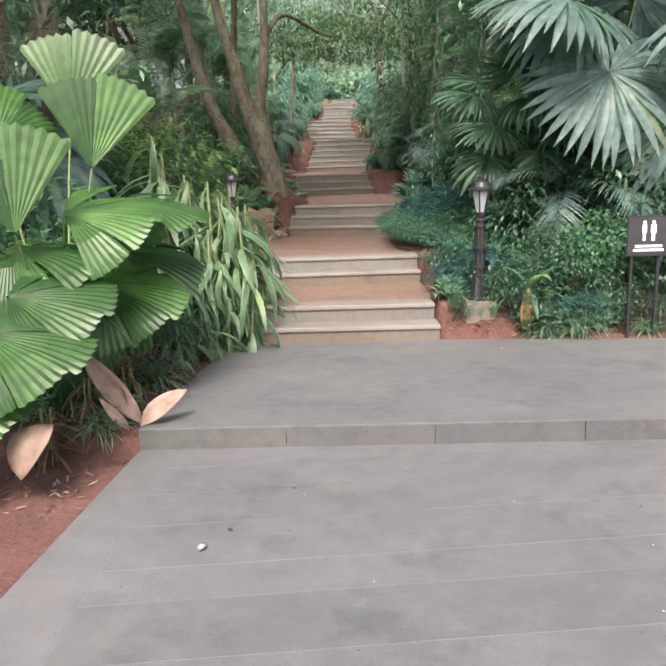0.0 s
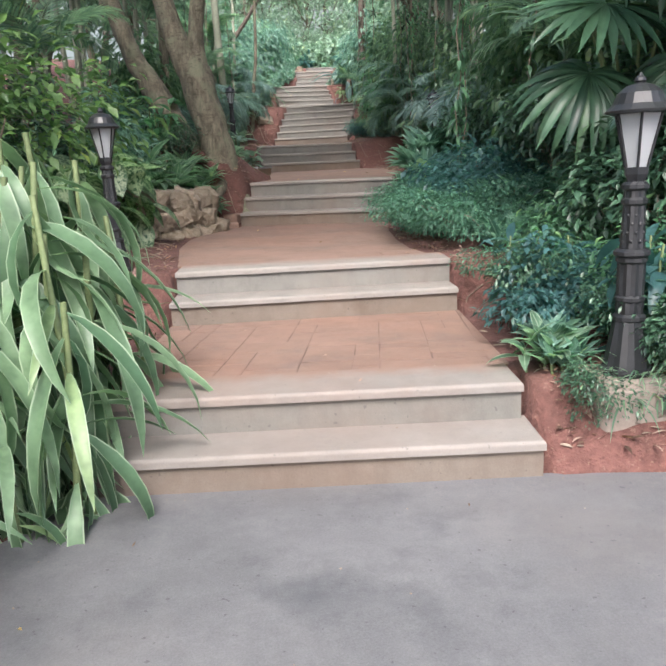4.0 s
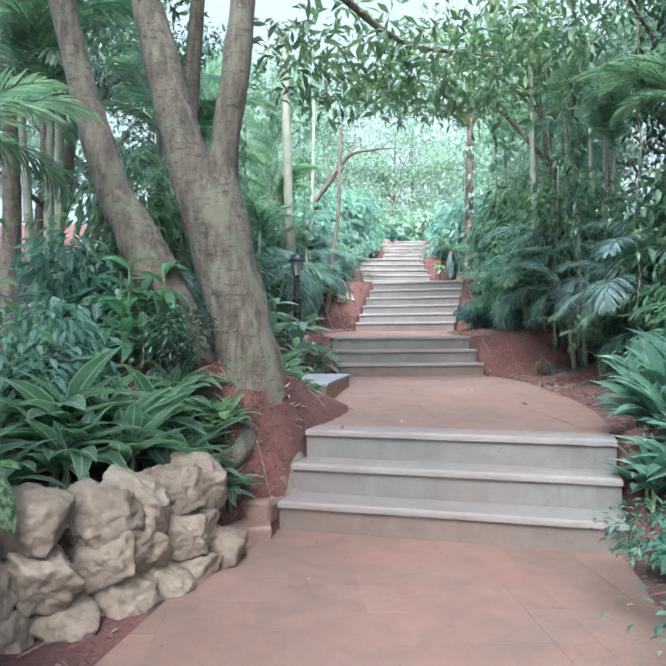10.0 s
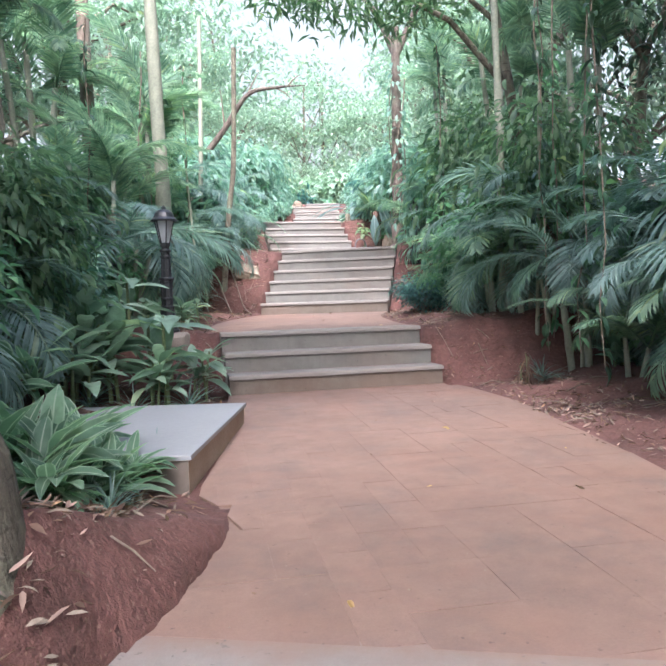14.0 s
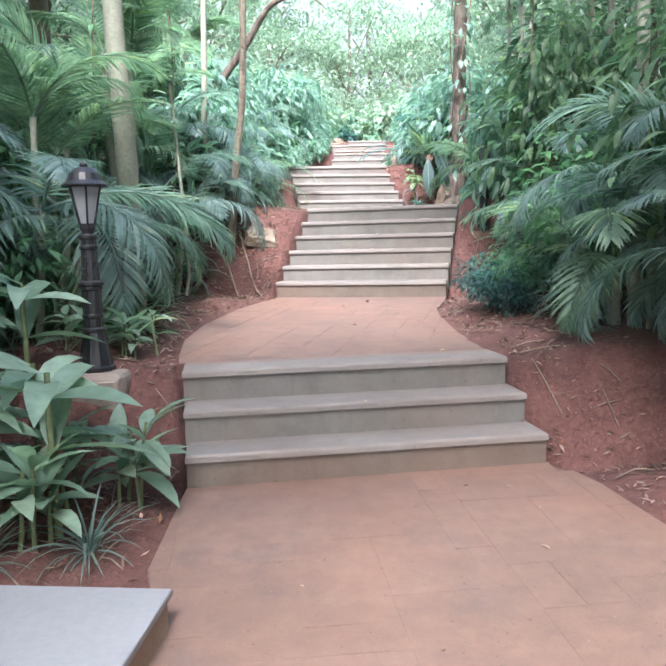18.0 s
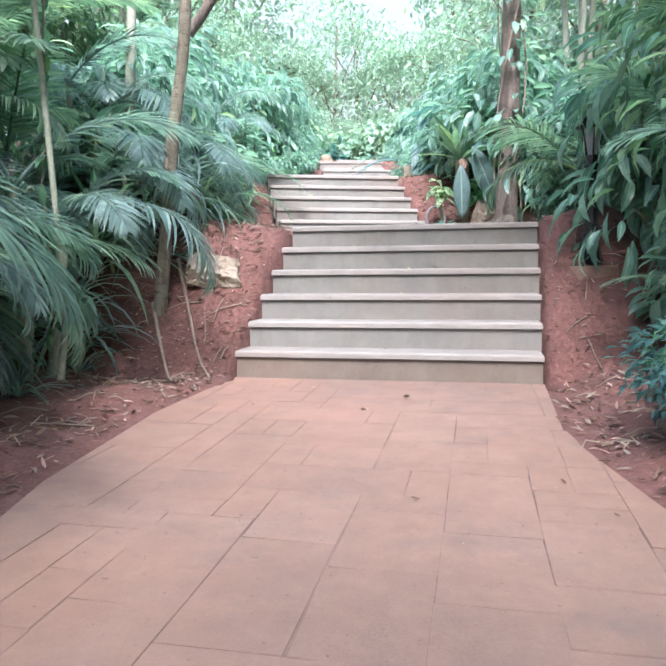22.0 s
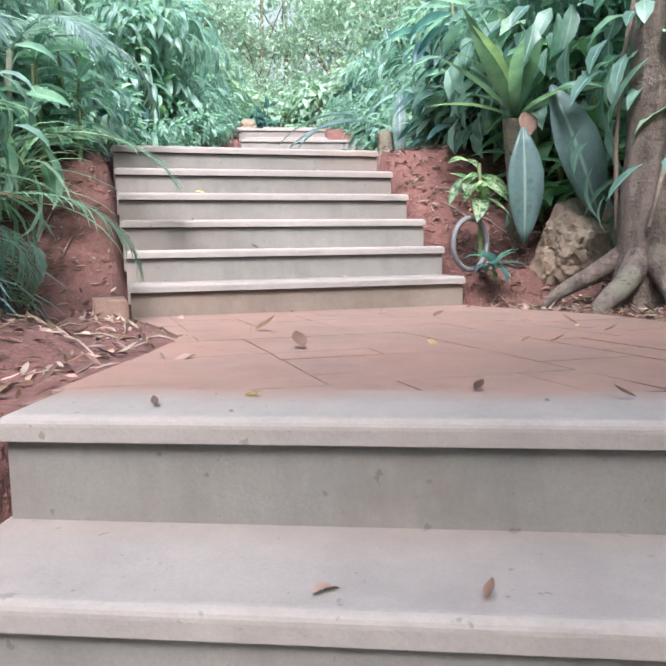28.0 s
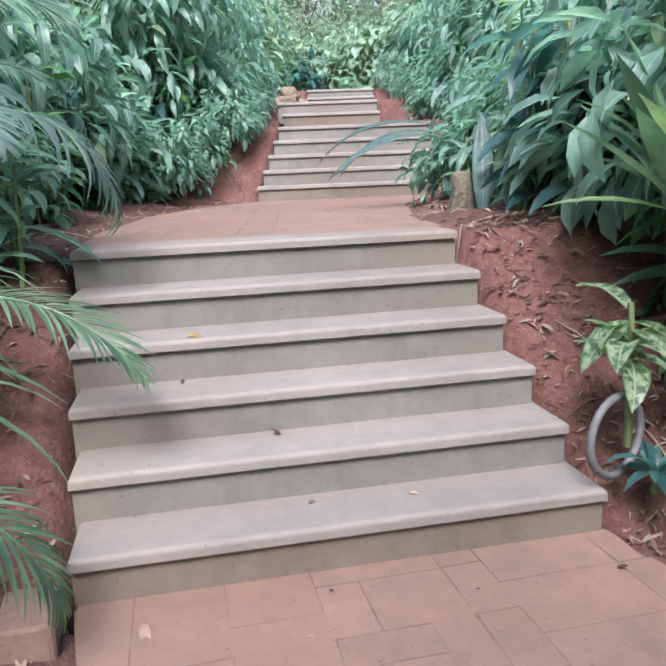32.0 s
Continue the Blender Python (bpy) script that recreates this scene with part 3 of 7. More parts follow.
def trunk_tube(points, radii, sides=20, per=7, rough=0.13, seed=0):
    """A trunk with swellings and a broken, knotty surface."""
    p, r = np.array(points, float), np.array(radii, float)
    n = len(p)
    ext = np.vstack([2 * p[0] - p[1], p, 2 * p[-1] - p[-2]])
    q, rr = [], []
    for i in range(n - 1):
        a, b, c, d = ext[i], ext[i + 1], ext[i + 2], ext[i + 3]
        for k in range(per):
            t = k / per
            q.append(0.5 * (2 * b + (c - a) * t + (2 * a - 5 * b + 4 * c - d) * t * t + (3 * b - a - 3 * c + d) * t ** 3))
            rr.append(r[i] + (r[i + 1] - r[i]) * t)
    q.append(p[-1])
    rr.append(r[-1])
    v, f, u = tube(q, rr, sides)
    centre = np.repeat(np.array(q), sides, 0)
    for k in range(len(v)):
        w = Vector(v[k])
        bumpy = noise.noise(w * 3.5 + Vector((seed, 0, 0))) + 0.6 * noise.noise(Vector((w.x * 14, w.y * 14, w.z * 3 + seed))) + 0.35 * noise.noise(w * 22)
        v[k] += (v[k] - centre[k]) * rough * bumpy
    return v, f, u


def bent(start, end, sag=0.0, n=6, wob=0.0, rng=random):
    a, b = np.array(start, float), np.array(end, float)
    t = np.linspace(0, 1, n)[:, None]
    p = a + (b - a) * t
    p[:, 2] += sag * np.sin(np.pi * t[:, 0])
    if wob:
        p[1:-1] += np.array([[rng.uniform(-wob, wob) for _ in range(3)] for _ in range(n - 2)])
    return p


def place(ob, x, y, z=None, turn=0.0, size=1.0):
    ob.matrix_basis = Matrix.LocRotScale((x, y, (float(soil(x, y)) - 0.01) if z is None else z), Euler((0, 0, turn)), (size,) * 3)
    return ob


def again(ob, x, y, z=None, turn=0.0, size=1.0):
    made = copy_thing(ob, Matrix.Identity(4))
    return place(made, x, y, z, turn, size)


# ---- kinds of plants ----
def fan_leaf_mesh(name, radius, mat, pleats=22, spread=300, divided=False, droop=0.35, seed=0):
    """A round pleated palm leaf whose hub lies at the origin and which faces up, pointing along +y."""
    rng = random.Random(seed)
    g = Geo()
    a = np.radians(np.linspace(-spread / 2, spread / 2, 2 * pleats + 1)) + np.pi / 2
    rings = np.array([0.03, 0.3, 0.6, 0.85, 1.0])
    if not divided:
        n = max(2, round(spread / 34))
        for w in range(n):
            mid = np.pi / 2 + np.radians((w + 0.5) / n * spread - spread / 2)
            half = np.radians(spread / n / 2) * 0.985
            a = mid + np.linspace(-half, half, 13)
            odd = np.where(np.arange(13) % 2, 1.0, -1.0)
            long = radius * (0.88 + 0.12 * math.sin(mid)) * rng.uniform(0.93, 1.04)
            r = rings[:, None] * long * (1 + 0.018 * odd[None] * rings[:, None] ** 8)
            sag = droop * rng.uniform(0.6, 1.5)
            x, y = r * np.cos(a)[None], r * np.sin(a)[None]
            z = odd[None] * 0.007 * rings[:, None] * (1.2 - rings[:, None]) - sag * rings[:, None] ** 2.2 * radius * (0.3 + 0.5 * np.cos(a)[None] ** 2) + rng.uniform(-0.05, 0.05) * rings[:, None] * radius
            v = np.stack([x * (1 - 0.12 * sag * rings[:, None] ** 2), y * (1 - 0.12 * sag * rings[:, None] ** 2), z], -1).reshape(-1, 3)
            i = np.arange(v.shape[0]).reshape(len(rings), 13)
            f = np.stack([i[:-1, :-1], i[:-1, 1:], i[1:, 1:], i[1:, :-1]], -1).reshape(-1, 4)
            u = np.stack([np.broadcast_to((np.arange(13) % 2 * 0.25 + 0.6)[None], x.shape), np.broadcast_to(rings[:, None], x.shape)], -1).reshape(-1, 2)
            g.add(v, f, u)
    else:
        for k in range(pleats):
            th = np.radians(-spread / 2 + spread * (k + 0.5) / pleats)
            length = radius * (0.85 + 0.15 * math.cos(th)) * rng.uniform(0.94, 1.04)
            v, f, u = blade(length, radius * 0.115, 6, droop * rng.uniform(1.2, 2.4), 0.45, 0.5)
            g.add(v @ spin(th * -1, rng.uniform(0.0, 0.12)).T, f, u)
    return g.mesh(name, mat, flat=not divided)


def fan_palm(label, leaf_meshes, foot, leaves, mat_stem=STEM, trunk=None):
    """leaves: hub, pointing direction, upper side, leaf number. Each leaf and its stalk is a part."""
    root = tagged(new("fan_palm"), label, "palm")
    root.matrix_basis = Matrix.Translation(foot)
    foot = Vector(foot)
    for hub, way, up, k in leaves:
        end = Vector(hub) - foot
        y = Vector(way).normalized()
        z = Vector(up)
        z = (z - y * z.dot(y)).normalized()
        x = y.cross(z)
        g = Geo()
        side = Vector((end.x, end.y, 0)) * 0.06
        g.add(*tube(bent(side, end, 0.08 * end.length, 8), np.linspace(0.016, 0.007, 8), 6))
        stalk = part("leaf_stalk", g.mesh("leaf_stalk", mat_stem), None, root)
        leaf = part("fan_leaf", leaf_meshes[k % len(leaf_meshes)], None, root)
        leaf.matrix_basis = Matrix.Translation(end) @ Matrix((x, y, z)).transposed().to_4x4()
    if trunk:
        g = Geo()
        g.add(*tube(bent((0, 0, -trunk), (0, 0, 0.05), 0, 9, 0.01), [0.075 + 0.012 * (k % 2) for k in range(9)], 10))
        part("trunk", g.mesh("trunk", BARK), None, root)
    return root


def frond_mesh(name, mat, length=1.5, pairs=26, leaflet=0.42, width=0.032, bend=1.2, vee=0.35, hang=0.7, seed=0, root=None):
    """A feather-shaped palm leaf along +y, with its stalk; under a root, leaflet by leaflet."""
    rng = random.Random(seed)
    g = Geo()
    n = 12
    t = np.linspace(0, 1, n)
    ang = 0.15 - bend * t ** 1.4
    y = np.concatenate([[0], np.cumsum(np.cos(ang[:-1]) * length / (n - 1))])
    z = np.concatenate([[0], np.cumsum(np.sin(ang[:-1]) * length / (n - 1))])
    g.add(*tube(np.stack([0 * t, y, z], -1), np.linspace(0.012, 0.003, n), 4))
    for k in range(pairs):
        s = 0.14 + 0.86 * k / (pairs - 1)
        at = np.array([0, np.interp(s, t, y), np.interp(s, t, z)])
        pa = np.interp(s, t, ang)
        along, up = np.array([0, math.cos(pa), math.sin(pa)]), np.array([0, -math.sin(pa), math.cos(pa)])
        size = leaflet * math.sin(math.pi * (0.20 + 0.72 * (s - 0.14) / 0.86)) * rng.uniform(0.92, 1.06)
        for side in (-1, 1):
            a = 1.25 - 0.75 * s + rng.uniform(-0.07, 0.07)
            way = math.cos(a) * along + side * math.sin(a) * np.array([1.0, 0, 0]) + vee * up + np.array([0, 0, -0.12])
            way = way / np.linalg.norm(way)
            face = up - way * up.dot(way)
            face = face / np.linalg.norm(face)
            v, f, u = blade(size, width, 4, hang * rng.uniform(0.6, 1.3), 0.15, 0.3, 2)
            v = v @ np.stack([np.cross(way, face), way, face]) + at
            if root:
                one = Geo()
                one.add(v, f, u)
                part("leaflet", one.mesh("leaflet", mat), None, root)
            else:
                g.add(v, f, u)
    return g.mesh(name, mat)


def feather_palm(label, fronds, count, stems=3, height=1.2, lift=(0.5, 1.3), seed=0, stem_r=0.035, spread=0.18, trunk_mat=PALMTRUNK, name="feather_palm"):
    rng = random.Random(seed)
    root = tagged(new(name), label, "palm")
    tops = []
    for k in range(stems):
        a = rng.uniform(0, 6.28)
        foot = (math.cos(a) * spread * rng.random(), math.sin(a) * spread * rng.random(), -0.1)
        top = (foot[0] * 2.2 + rng.uniform(-0.1, 0.1) * height, foot[1] * 2.2 + rng.uniform(-0.1, 0.1) * height, height * rng.uniform(0.7, 1.1))
        g = Geo()
        m = max(6, int(height / 0.09))
        g.add(*tube(bent(foot, top, 0, m), [stem_r * (1.15 if j % 3 == 0 else 1.0) * (1 - 0.35 * j / m) for j in range(m)], 8))
        part("stem", g.mesh("stem", trunk_mat), None, root)
        tops.append(top)
    for k in range(count):
        top = tops[k % stems]
        f = part("frond", fronds[k % len(fronds)], None, root)
        f.matrix_basis = Matrix.LocRotScale(top, Euler((rng.uniform(*lift), rng.uniform(-0.2, 0.2), k * 2.4 + rng.uniform(-0.4, 0.4))), (rng.uniform(0.8, 1.15),) * 3)
    return root


def shrub(name, label, mat, width, tall, leaves, leaf=(0.09, 0.035), bend=0.5, stems=9, seed=0, shell=0.55, seg=2, stem_mat=TWIG, droop=0.2, category="shrub", base=0.05):
    """A bush: twigs, and many single leaves that thin out towards the middle, with an uneven outline."""
    rng = random.Random(seed)
    root = tagged(new(name), label, category)
    g, w = Geo(), Geo()
    lumps = [(rng.uniform(-0.35, 0.35) * width, rng.uniform(-0.35, 0.35) * width, rng.uniform(0.25, 0.8) * tall, rng.uniform(0.28, 0.5)) for _ in range(7)]
    for k in range(stems):
        lx, ly, lz, r = lumps[k % 7]
        w.add(*tube(bent((rng.uniform(-0.06, 0.06), rng.uniform(-0.06, 0.06), -0.08), (lx, ly, lz), 0.05, 6, 0.03, rng), np.linspace(0.012, 0.004, 6), 5))
    for k in range(leaves):
        lx, ly, lz, r = lumps[rng.randrange(7)]
        th, c = rng.uniform(0, 6.283), rng.uniform(-0.75, 1)
        rad = (shell + (1 - shell) * rng.random()) * rng.uniform(0.8, 1.12)
        s = math.sqrt(1 - c * c)
        x, y, z = lx + math.cos(th) * s * rad * r * width, ly + math.sin(th) * s * rad * r * width, lz + c * rad * r * tall * 0.8
        z = max(z, base + 0.04 * rng.random())
        size = rng.uniform(0.7, 1.25)
        v, f, u = blade(leaf[0] * size, leaf[1] * size, seg, bend * rng.uniform(0.5, 1.5), 0.35, 0.42)
        az = math.atan2(-math.cos(th), math.sin(th)) + rng.uniform(-0.9, 0.9)
        g.add(v @ spin(az, rng.uniform(-0.7, 0.6) + 0.5 * c - droop, rng.uniform(-0.5, 0.5)).T + np.array([x, y, z]), f, u)
    part("branchwork", w.mesh("branchwork", stem_mat), None, root)
    part("foliage", g.mesh("foliage", mat), None, root)
    return root


def rosette(name, label, mat, count, length, width, lift=(0.3, 1.3), bend=(0.6, 1.6), stem=0.0, fold=0.35, widest=0.4, seed=0, seg=5, category="plant", stems=1, spread=0.1, as_parts=False, ribs=3, low=0.55):
    """Leaves that spring from the tops of short stems; with as_parts each leaf is an object."""
    rng = random.Random(seed)
    root = tagged(new(name), label, category)
    g, w = Geo(), Geo()
    for k in range(stems):
        a = rng.uniform(0, 6.283)
        foot = np.array((math.cos(a) * spread * rng.random(), math.sin(a) * spread * rng.random(), -0.06))
        top = foot + np.array((rng.uniform(-0.12, 0.12), rng.uniform(-0.12, 0.12), 1)) * max(stem * rng.uniform(0.6, 1.15), 0.07)
        w = Geo()
        w.add(*tube(bent(foot, top, 0, 5, 0.01, rng), np.linspace(0.016, 0.011, 5), 6))
        part("stem", w.mesh("stem", STEM), None, root)
        for j in range(count):
            s = rng.uniform(0.75, 1.15)
            h = top * 1.0
            if stem:
                h = foot + (top - foot) * rng.uniform(low, 1.0)
            v, f, u = blade(length * s, width * s, seg, rng.uniform(*bend), fold, widest, ribs)
            v = v @ spin(j * 2.4 + rng.uniform(-0.3, 0.3), rng.uniform(*lift), rng.uniform(-0.4, 0.4)).T + h
            if as_parts:
                q = Geo()
                q.add(v, f, u)
                part("leaf", q.mesh("leaf", mat), None, root)
            else:
                g.add(v, f, u)
    if not as_parts:
        part("foliage", g.mesh("foliage", mat), None, root)
    return root


def tree(label, mat, trunk_pts, radii, limbs, crowns, leaves, leaf=(0.16, 0.06), seed=0, bark=BARK, near=False):
    """limbs: (points, radii); crowns: (x, y, z, radius across, radius up) of the leaf clouds."""
    rng = random.Random(seed)
    root = tagged(new("tree"), label, "tree")
    g = Geo()
    g.add(*(trunk_tube(trunk_pts, radii, 22) if near else tube(trunk_pts, radii, 12)))
    part("trunk", g.mesh("trunk", bark), None, root)
    for pts, rr in limbs:
        g = Geo()
        g.add(*(trunk_tube(pts, rr, 14) if near else tube(pts, rr, 8)))
        part("limb", g.mesh("limb", bark), None, root)
    g = Geo()
    for k in range(leaves):
        x, y, z, r, h = crowns[rng.randrange(len(crowns))]
        th, c = rng.uniform(0, 6.283), rng.uniform(-1, 1)
        s, rad = math.sqrt(1 - c * c), rng.random() ** 0.4
        clump = (math.sin(th * 5 + c * 7) * 0.18 + 1)
        p = np.array((x + math.cos(th) * s * rad * r * clump, y + math.sin(th) * s * rad * r * clump, z + c * rad * h * clump))
        size = rng.uniform(0.7, 1.3)
        v, f, u = blade(leaf[0] * size, leaf[1] * size, 2, rng.uniform(0.2, 0.9), 0.3, 0.42, 2)
        g.add(v @ spin(rng.uniform(0, 6.283), rng.uniform(-1.1, 0.5), rng.uniform(-0.7, 0.7)).T + p, f, u)
    part("crown", g.mesh("crown", mat), None, root)
    return root


# ---- hard things beside the path ----
IRON = Mat("black_cast_iron", 0.45, 0.0, 0.5)
IRON.color(IRON.ramp(IRON.noise(20), [(0.3, (0.006, 0.007, 0.008)), (0.8, (0.020, 0.021, 0.024))]))
IRON.bump(IRON.noise(60), 0.2, 0.002)
IRON = IRON.m
FROST = Mat("frosted_lamp_glass", 0.35)
FROST.color(FROST.ramp(FROST.noise(6), [(0.2, (0.30, 0.32, 0.34)), (0.8, (0.42, 0.44, 0.45))]))
FROST.b.inputs["Transmission Weight"].default_value = 0.35
FROST = FROST.m
BRICKRED = stone_mat("red_brick_stone", (0.117, 0.063, 0.047), (0.162, 0.100, 0.075), (0.207, 0.151, 0.123), 7, 60, 0.9, 0.3, 0.6)
ROCK = stone_mat("ochre_rough_rock", (0.115, 0.085, 0.056), (0.190, 0.152, 0.110), (0.270, 0.235, 0.185), 3.5, 24, 0.9, 0.35, 0.6, spots=(0.150, 0.080, 0.052), depth=0.012)
SIGNBLACK = Mat("black_sign_board", 0.5)
SIGNBLACK = SIGNBLACK.color(SIGNBLACK.ramp(SIGNBLACK.noise(9), [(0.3, (0.015, 0.015, 0.018)), (0.8, (0.03, 0.03, 0.034))])).m
SIGNWHITE = Mat("white_sign_paint", 0.6)
SIGNWHITE = SIGNWHITE.color(SIGNWHITE.ramp(SIGNWHITE.noise(30), [(0.3, (0.62, 0.63, 0.65)), (0.7, (0.78, 0.78, 0.78))])).m


def turned(profile, sides=8, flute=0.0):
    """A turned post from (radius, height) pairs."""
    bm = bmesh.new()
    rings = []
    for r, z in profile:
        rings.append([bm.verts.new((math.cos(k * 2 * math.pi / sides) * r * (1 - flute * (k % 2)), math.sin(k * 2 * math.pi / sides) * r * (1 - flute * (k % 2)), z)) for k in range(sides)])
    for a, b in zip(rings, rings[1:]):
        for k in range(sides):
            bm.faces.new((a[k], a[(k + 1) % sides], b[(k + 1) % sides], b[k]))
    bm.faces.new(rings[0][::-1])
    bm.faces.new(rings[-1])
    return bm


def garden_lamp(label):
    """A lantern on a fluted iron post, 1.12 m high."""
    root = tagged(new("garden_lamp"), label, "garden lamp", group="lantern posts along the path")
    part("foot", turned([(0.115, 0), (0.118, 0.025), (0.10, 0.035), (0.098, 0.05), (0.064, 0.22)], 20, 0.08), IRON, root)
    part("shaft", turned([(0.054, 0.22), (0.057, 0.26), (0.058, 0.44), (0.054, 0.47), (0.050, 0.52), (0.044, 0.70), (0.040, 0.74)], 20, 0.10), IRON, root)
    for z, r in ((0.225, 0.07), (0.30, 0.063), (0.45, 0.066), (0.475, 0.076), (0.665, 0.053), (0.72, 0.056)):
        part("collar", turned([(r * 0.86, z - 0.014), (r, z - 0.006), (r, z + 0.007), (r * 0.82, z + 0.016)], 12), IRON, root)
    for k in range(8):
        for j in range(4):
            a, z = k * math.pi / 4 + (j % 2) * math.pi / 8, 0.52 + 0.032 * j
            part("boss", turned([(0.007, -0.004), (0.007, 0.002), (0.002, 0.006)], 6), IRON, root).matrix_basis = Matrix.Translation((math.cos(a) * (0.049 - 0.01 * j / 4), math.sin(a) * (0.049 - 0.01 * j / 4), z)) @ Matrix.Rotation(a, 4, "Z") @ Matrix.Rotation(PI / 2, 4, "Y")
    part("lantern_base", turned([(0.036, 0.74), (0.05, 0.765), (0.052, 0.79)], 6), IRON, root)
    r0, r1, z0, z1 = 0.047, 0.098, 0.79, 0.985
    for k in range(6):
        a, b = k * math.pi / 3, (k + 1) * math.pi / 3
        c = lambda t, r, z: Vector((math.cos(t) * r, math.sin(t) * r, z))
        bm = bmesh.new()
        q = [c(a, r0 - 0.004, z0), c(b, r0 - 0.004, z0), c(b, r1 - 0.004, z1), c(a, r1 - 0.004, z1)]
        inner = [p * 0.96 + Vector((0, 0, 0.04 * p.z)) for p in q]
        vs = [bm.verts.new(p) for p in q + inner]
        for f in ((0, 1, 2, 3), (7, 6, 5, 4), (0, 4, 5, 1), (1, 5, 6, 2), (2, 6, 7, 3), (3, 7, 4, 0)):
            bm.faces.new([vs[i] for i in f])
        part("lantern_pane", bm, FROST, root, "frosted white pane")
        g = Geo()
        g.add(*tube([c(a, r0, z0), c(a, r1, z1)], [0.006, 0.006], 5))
        part("lantern_bar", g.mesh("lantern_bar", IRON), None, root)
    part("lantern_roof", turned([(0.10, 0.978), (0.130, 0.982), (0.133, 0.990), (0.105, 1.012), (0.088, 1.05), (0.055, 1.075), (0.02, 1.085)], 18), IRON, root)
    part("finial", turned([(0.014, 1.08), (0.024, 1.092), (0.022, 1.102), (0.008, 1.112), (0.004, 1.12)], 10), IRON, root)
    return root


def rough_block(name, label, category, sx, sy, sz, mat, bevel=0.02, wob=0.008, seed=0, taper=1.0):
    rng = random.Random(seed)
    bm = box_bm(sx, sy, sz, bevel, 3, (0, 0, sz / 2))
    for v in bm.verts:
        v.co += Vector((rng.uniform(-wob, wob), rng.uniform(-wob, wob), rng.uniform(-wob, wob))) * 0.6
        if v.co.z < sz / 2:
            v.co.x, v.co.y = v.co.x * taper, v.co.y * taper
    ob = part(name, bm, mat)
    return tagged(ob, label, category)


def rock_mesh(sx, sy, sz, seed, rough=0.1, cuts=3):
    """An angular stone: a ball cut by many planes, with a broken surface."""
    rng = random.Random(seed)
    bm = bmesh.new()
    bmesh.ops.create_icosphere(bm, subdivisions=cuts, radius=0.5)
    off = Vector((rng.uniform(0, 50), rng.uniform(0, 50), rng.uniform(0, 50)))
    planes = [(Vector((rng.gauss(0, 1), rng.gauss(0, 1), rng.gauss(0, 1))).normalized(), rng.uniform(0.34, 0.48)) for _ in range(12)]
    planes += [(Vector(d), 0.46) for d in ((1, 0, 0), (-1, 0, 0), (0, 1, 0), (0, -1, 0), (0, 0, 1), (0, 0, -1))]
    for v in bm.verts:
        n = v.co.normalized()
        r = min([d / n.dot(p) for p, d in planes if n.dot(p) > 0.05] + [0.62])
        v.co = n * r * (1 + rough * noise.noise(n * 3 + off) + rough * 0.5 * noise.noise(n * 8 + off) + rough * 0.34 * noise.noise(n * 19 + off) + rough * 0.2 * noise.noise(n * 37 + off))
        v.co = Vector((v.co.x * sx, v.co.y * sy, v.co.z * sz))
    me = bpy.data.meshes.new("stone")
    bm.to_mesh(me)
    bm.free()
    me.materials.append(ROCK)
    return me


STAINED = stone_mat("soil_stained_concrete", (0.115, 0.066, 0.05), (0.165, 0.10, 0.08), (0.205, 0.14, 0.115), 5, 60, 0.9, 0.1, 0.5, spots=(0.10, 0.05, 0.036))
block = place(rough_block("lamp_plinth", "weathered concrete plinth under a garden lamp", "plinth", 0.36, 0.32, 0.37, CONCRETE, 0.04, 0.014, 1, 0.84), 1.34, 7.86, 0.04)
lamp = garden_lamp("black cast-iron lantern post with frosted panes on a concrete plinth")
SLIM = Matrix.Diagonal((0.92, 0.92, 1.04, 1))
place(lamp, 1.35, 7.87, 0.408, 0.2, 1.12)
lamp.matrix_basis = lamp.matrix_basis @ SLIM
place(rough_block("lamp_plinth", "soil-stained concrete plinth under a garden lamp", "plinth", 0.36, 0.30, 0.24, STAINED, 0.05, 0.016, 2, 0.9), -1.44, 10.12, 0.470)
tall = again(lamp, -1.43, 10.13, 0.705, 0.5, 1.0)
tall.matrix_basis = tall.matrix_basis @ SLIM
place(rough_block("lamp_plinth", "weathered concrete plinth among leaf litter under a garden lamp", "plinth", 0.44, 0.38, 0.72, CONCRETE, 0.05, 0.012, 3, 0.86), -1.30, 21.05, 1.20)
tall = again(lamp, -1.29, 21.04, 1.918, 0.9, 1.09)
tall.matrix_basis = tall.matrix_basis @ SLIM
place(rough_block("lamp_plinth", "concrete plinth hidden among leaves under a garden lamp", "plinth", 0.36, 0.32, 0.30, CONCRETE, 0.03, 0.008, 4), 2.10, 15.9, 0.98)
tall = again(lamp, 2.10, 15.9, 1.278, 0.4, 1.0)
tall.matrix_basis = tall.matrix_basis @ SLIM
tall = again(lamp, 2.16, 25.80, 2.777, 0.3, 1.0)
tall.matrix_basis = tall.matrix_basis @ SLIM
place(rough_block("brick_block", "rough red stone block beside the steps", "block", 0.34, 0.3, 0.34, BRICKRED, 0.015, 0.008, 5), 2.13, 25.76, 2.44, 0.25)
place(rough_block("brick_block", "pinkish stone block at the foot of the steps", "block", 0.16, 0.24, 0.17, BRICKRED, 0.015, 0.006, 6), -0.30, 29.05, 3.02, 0.2)
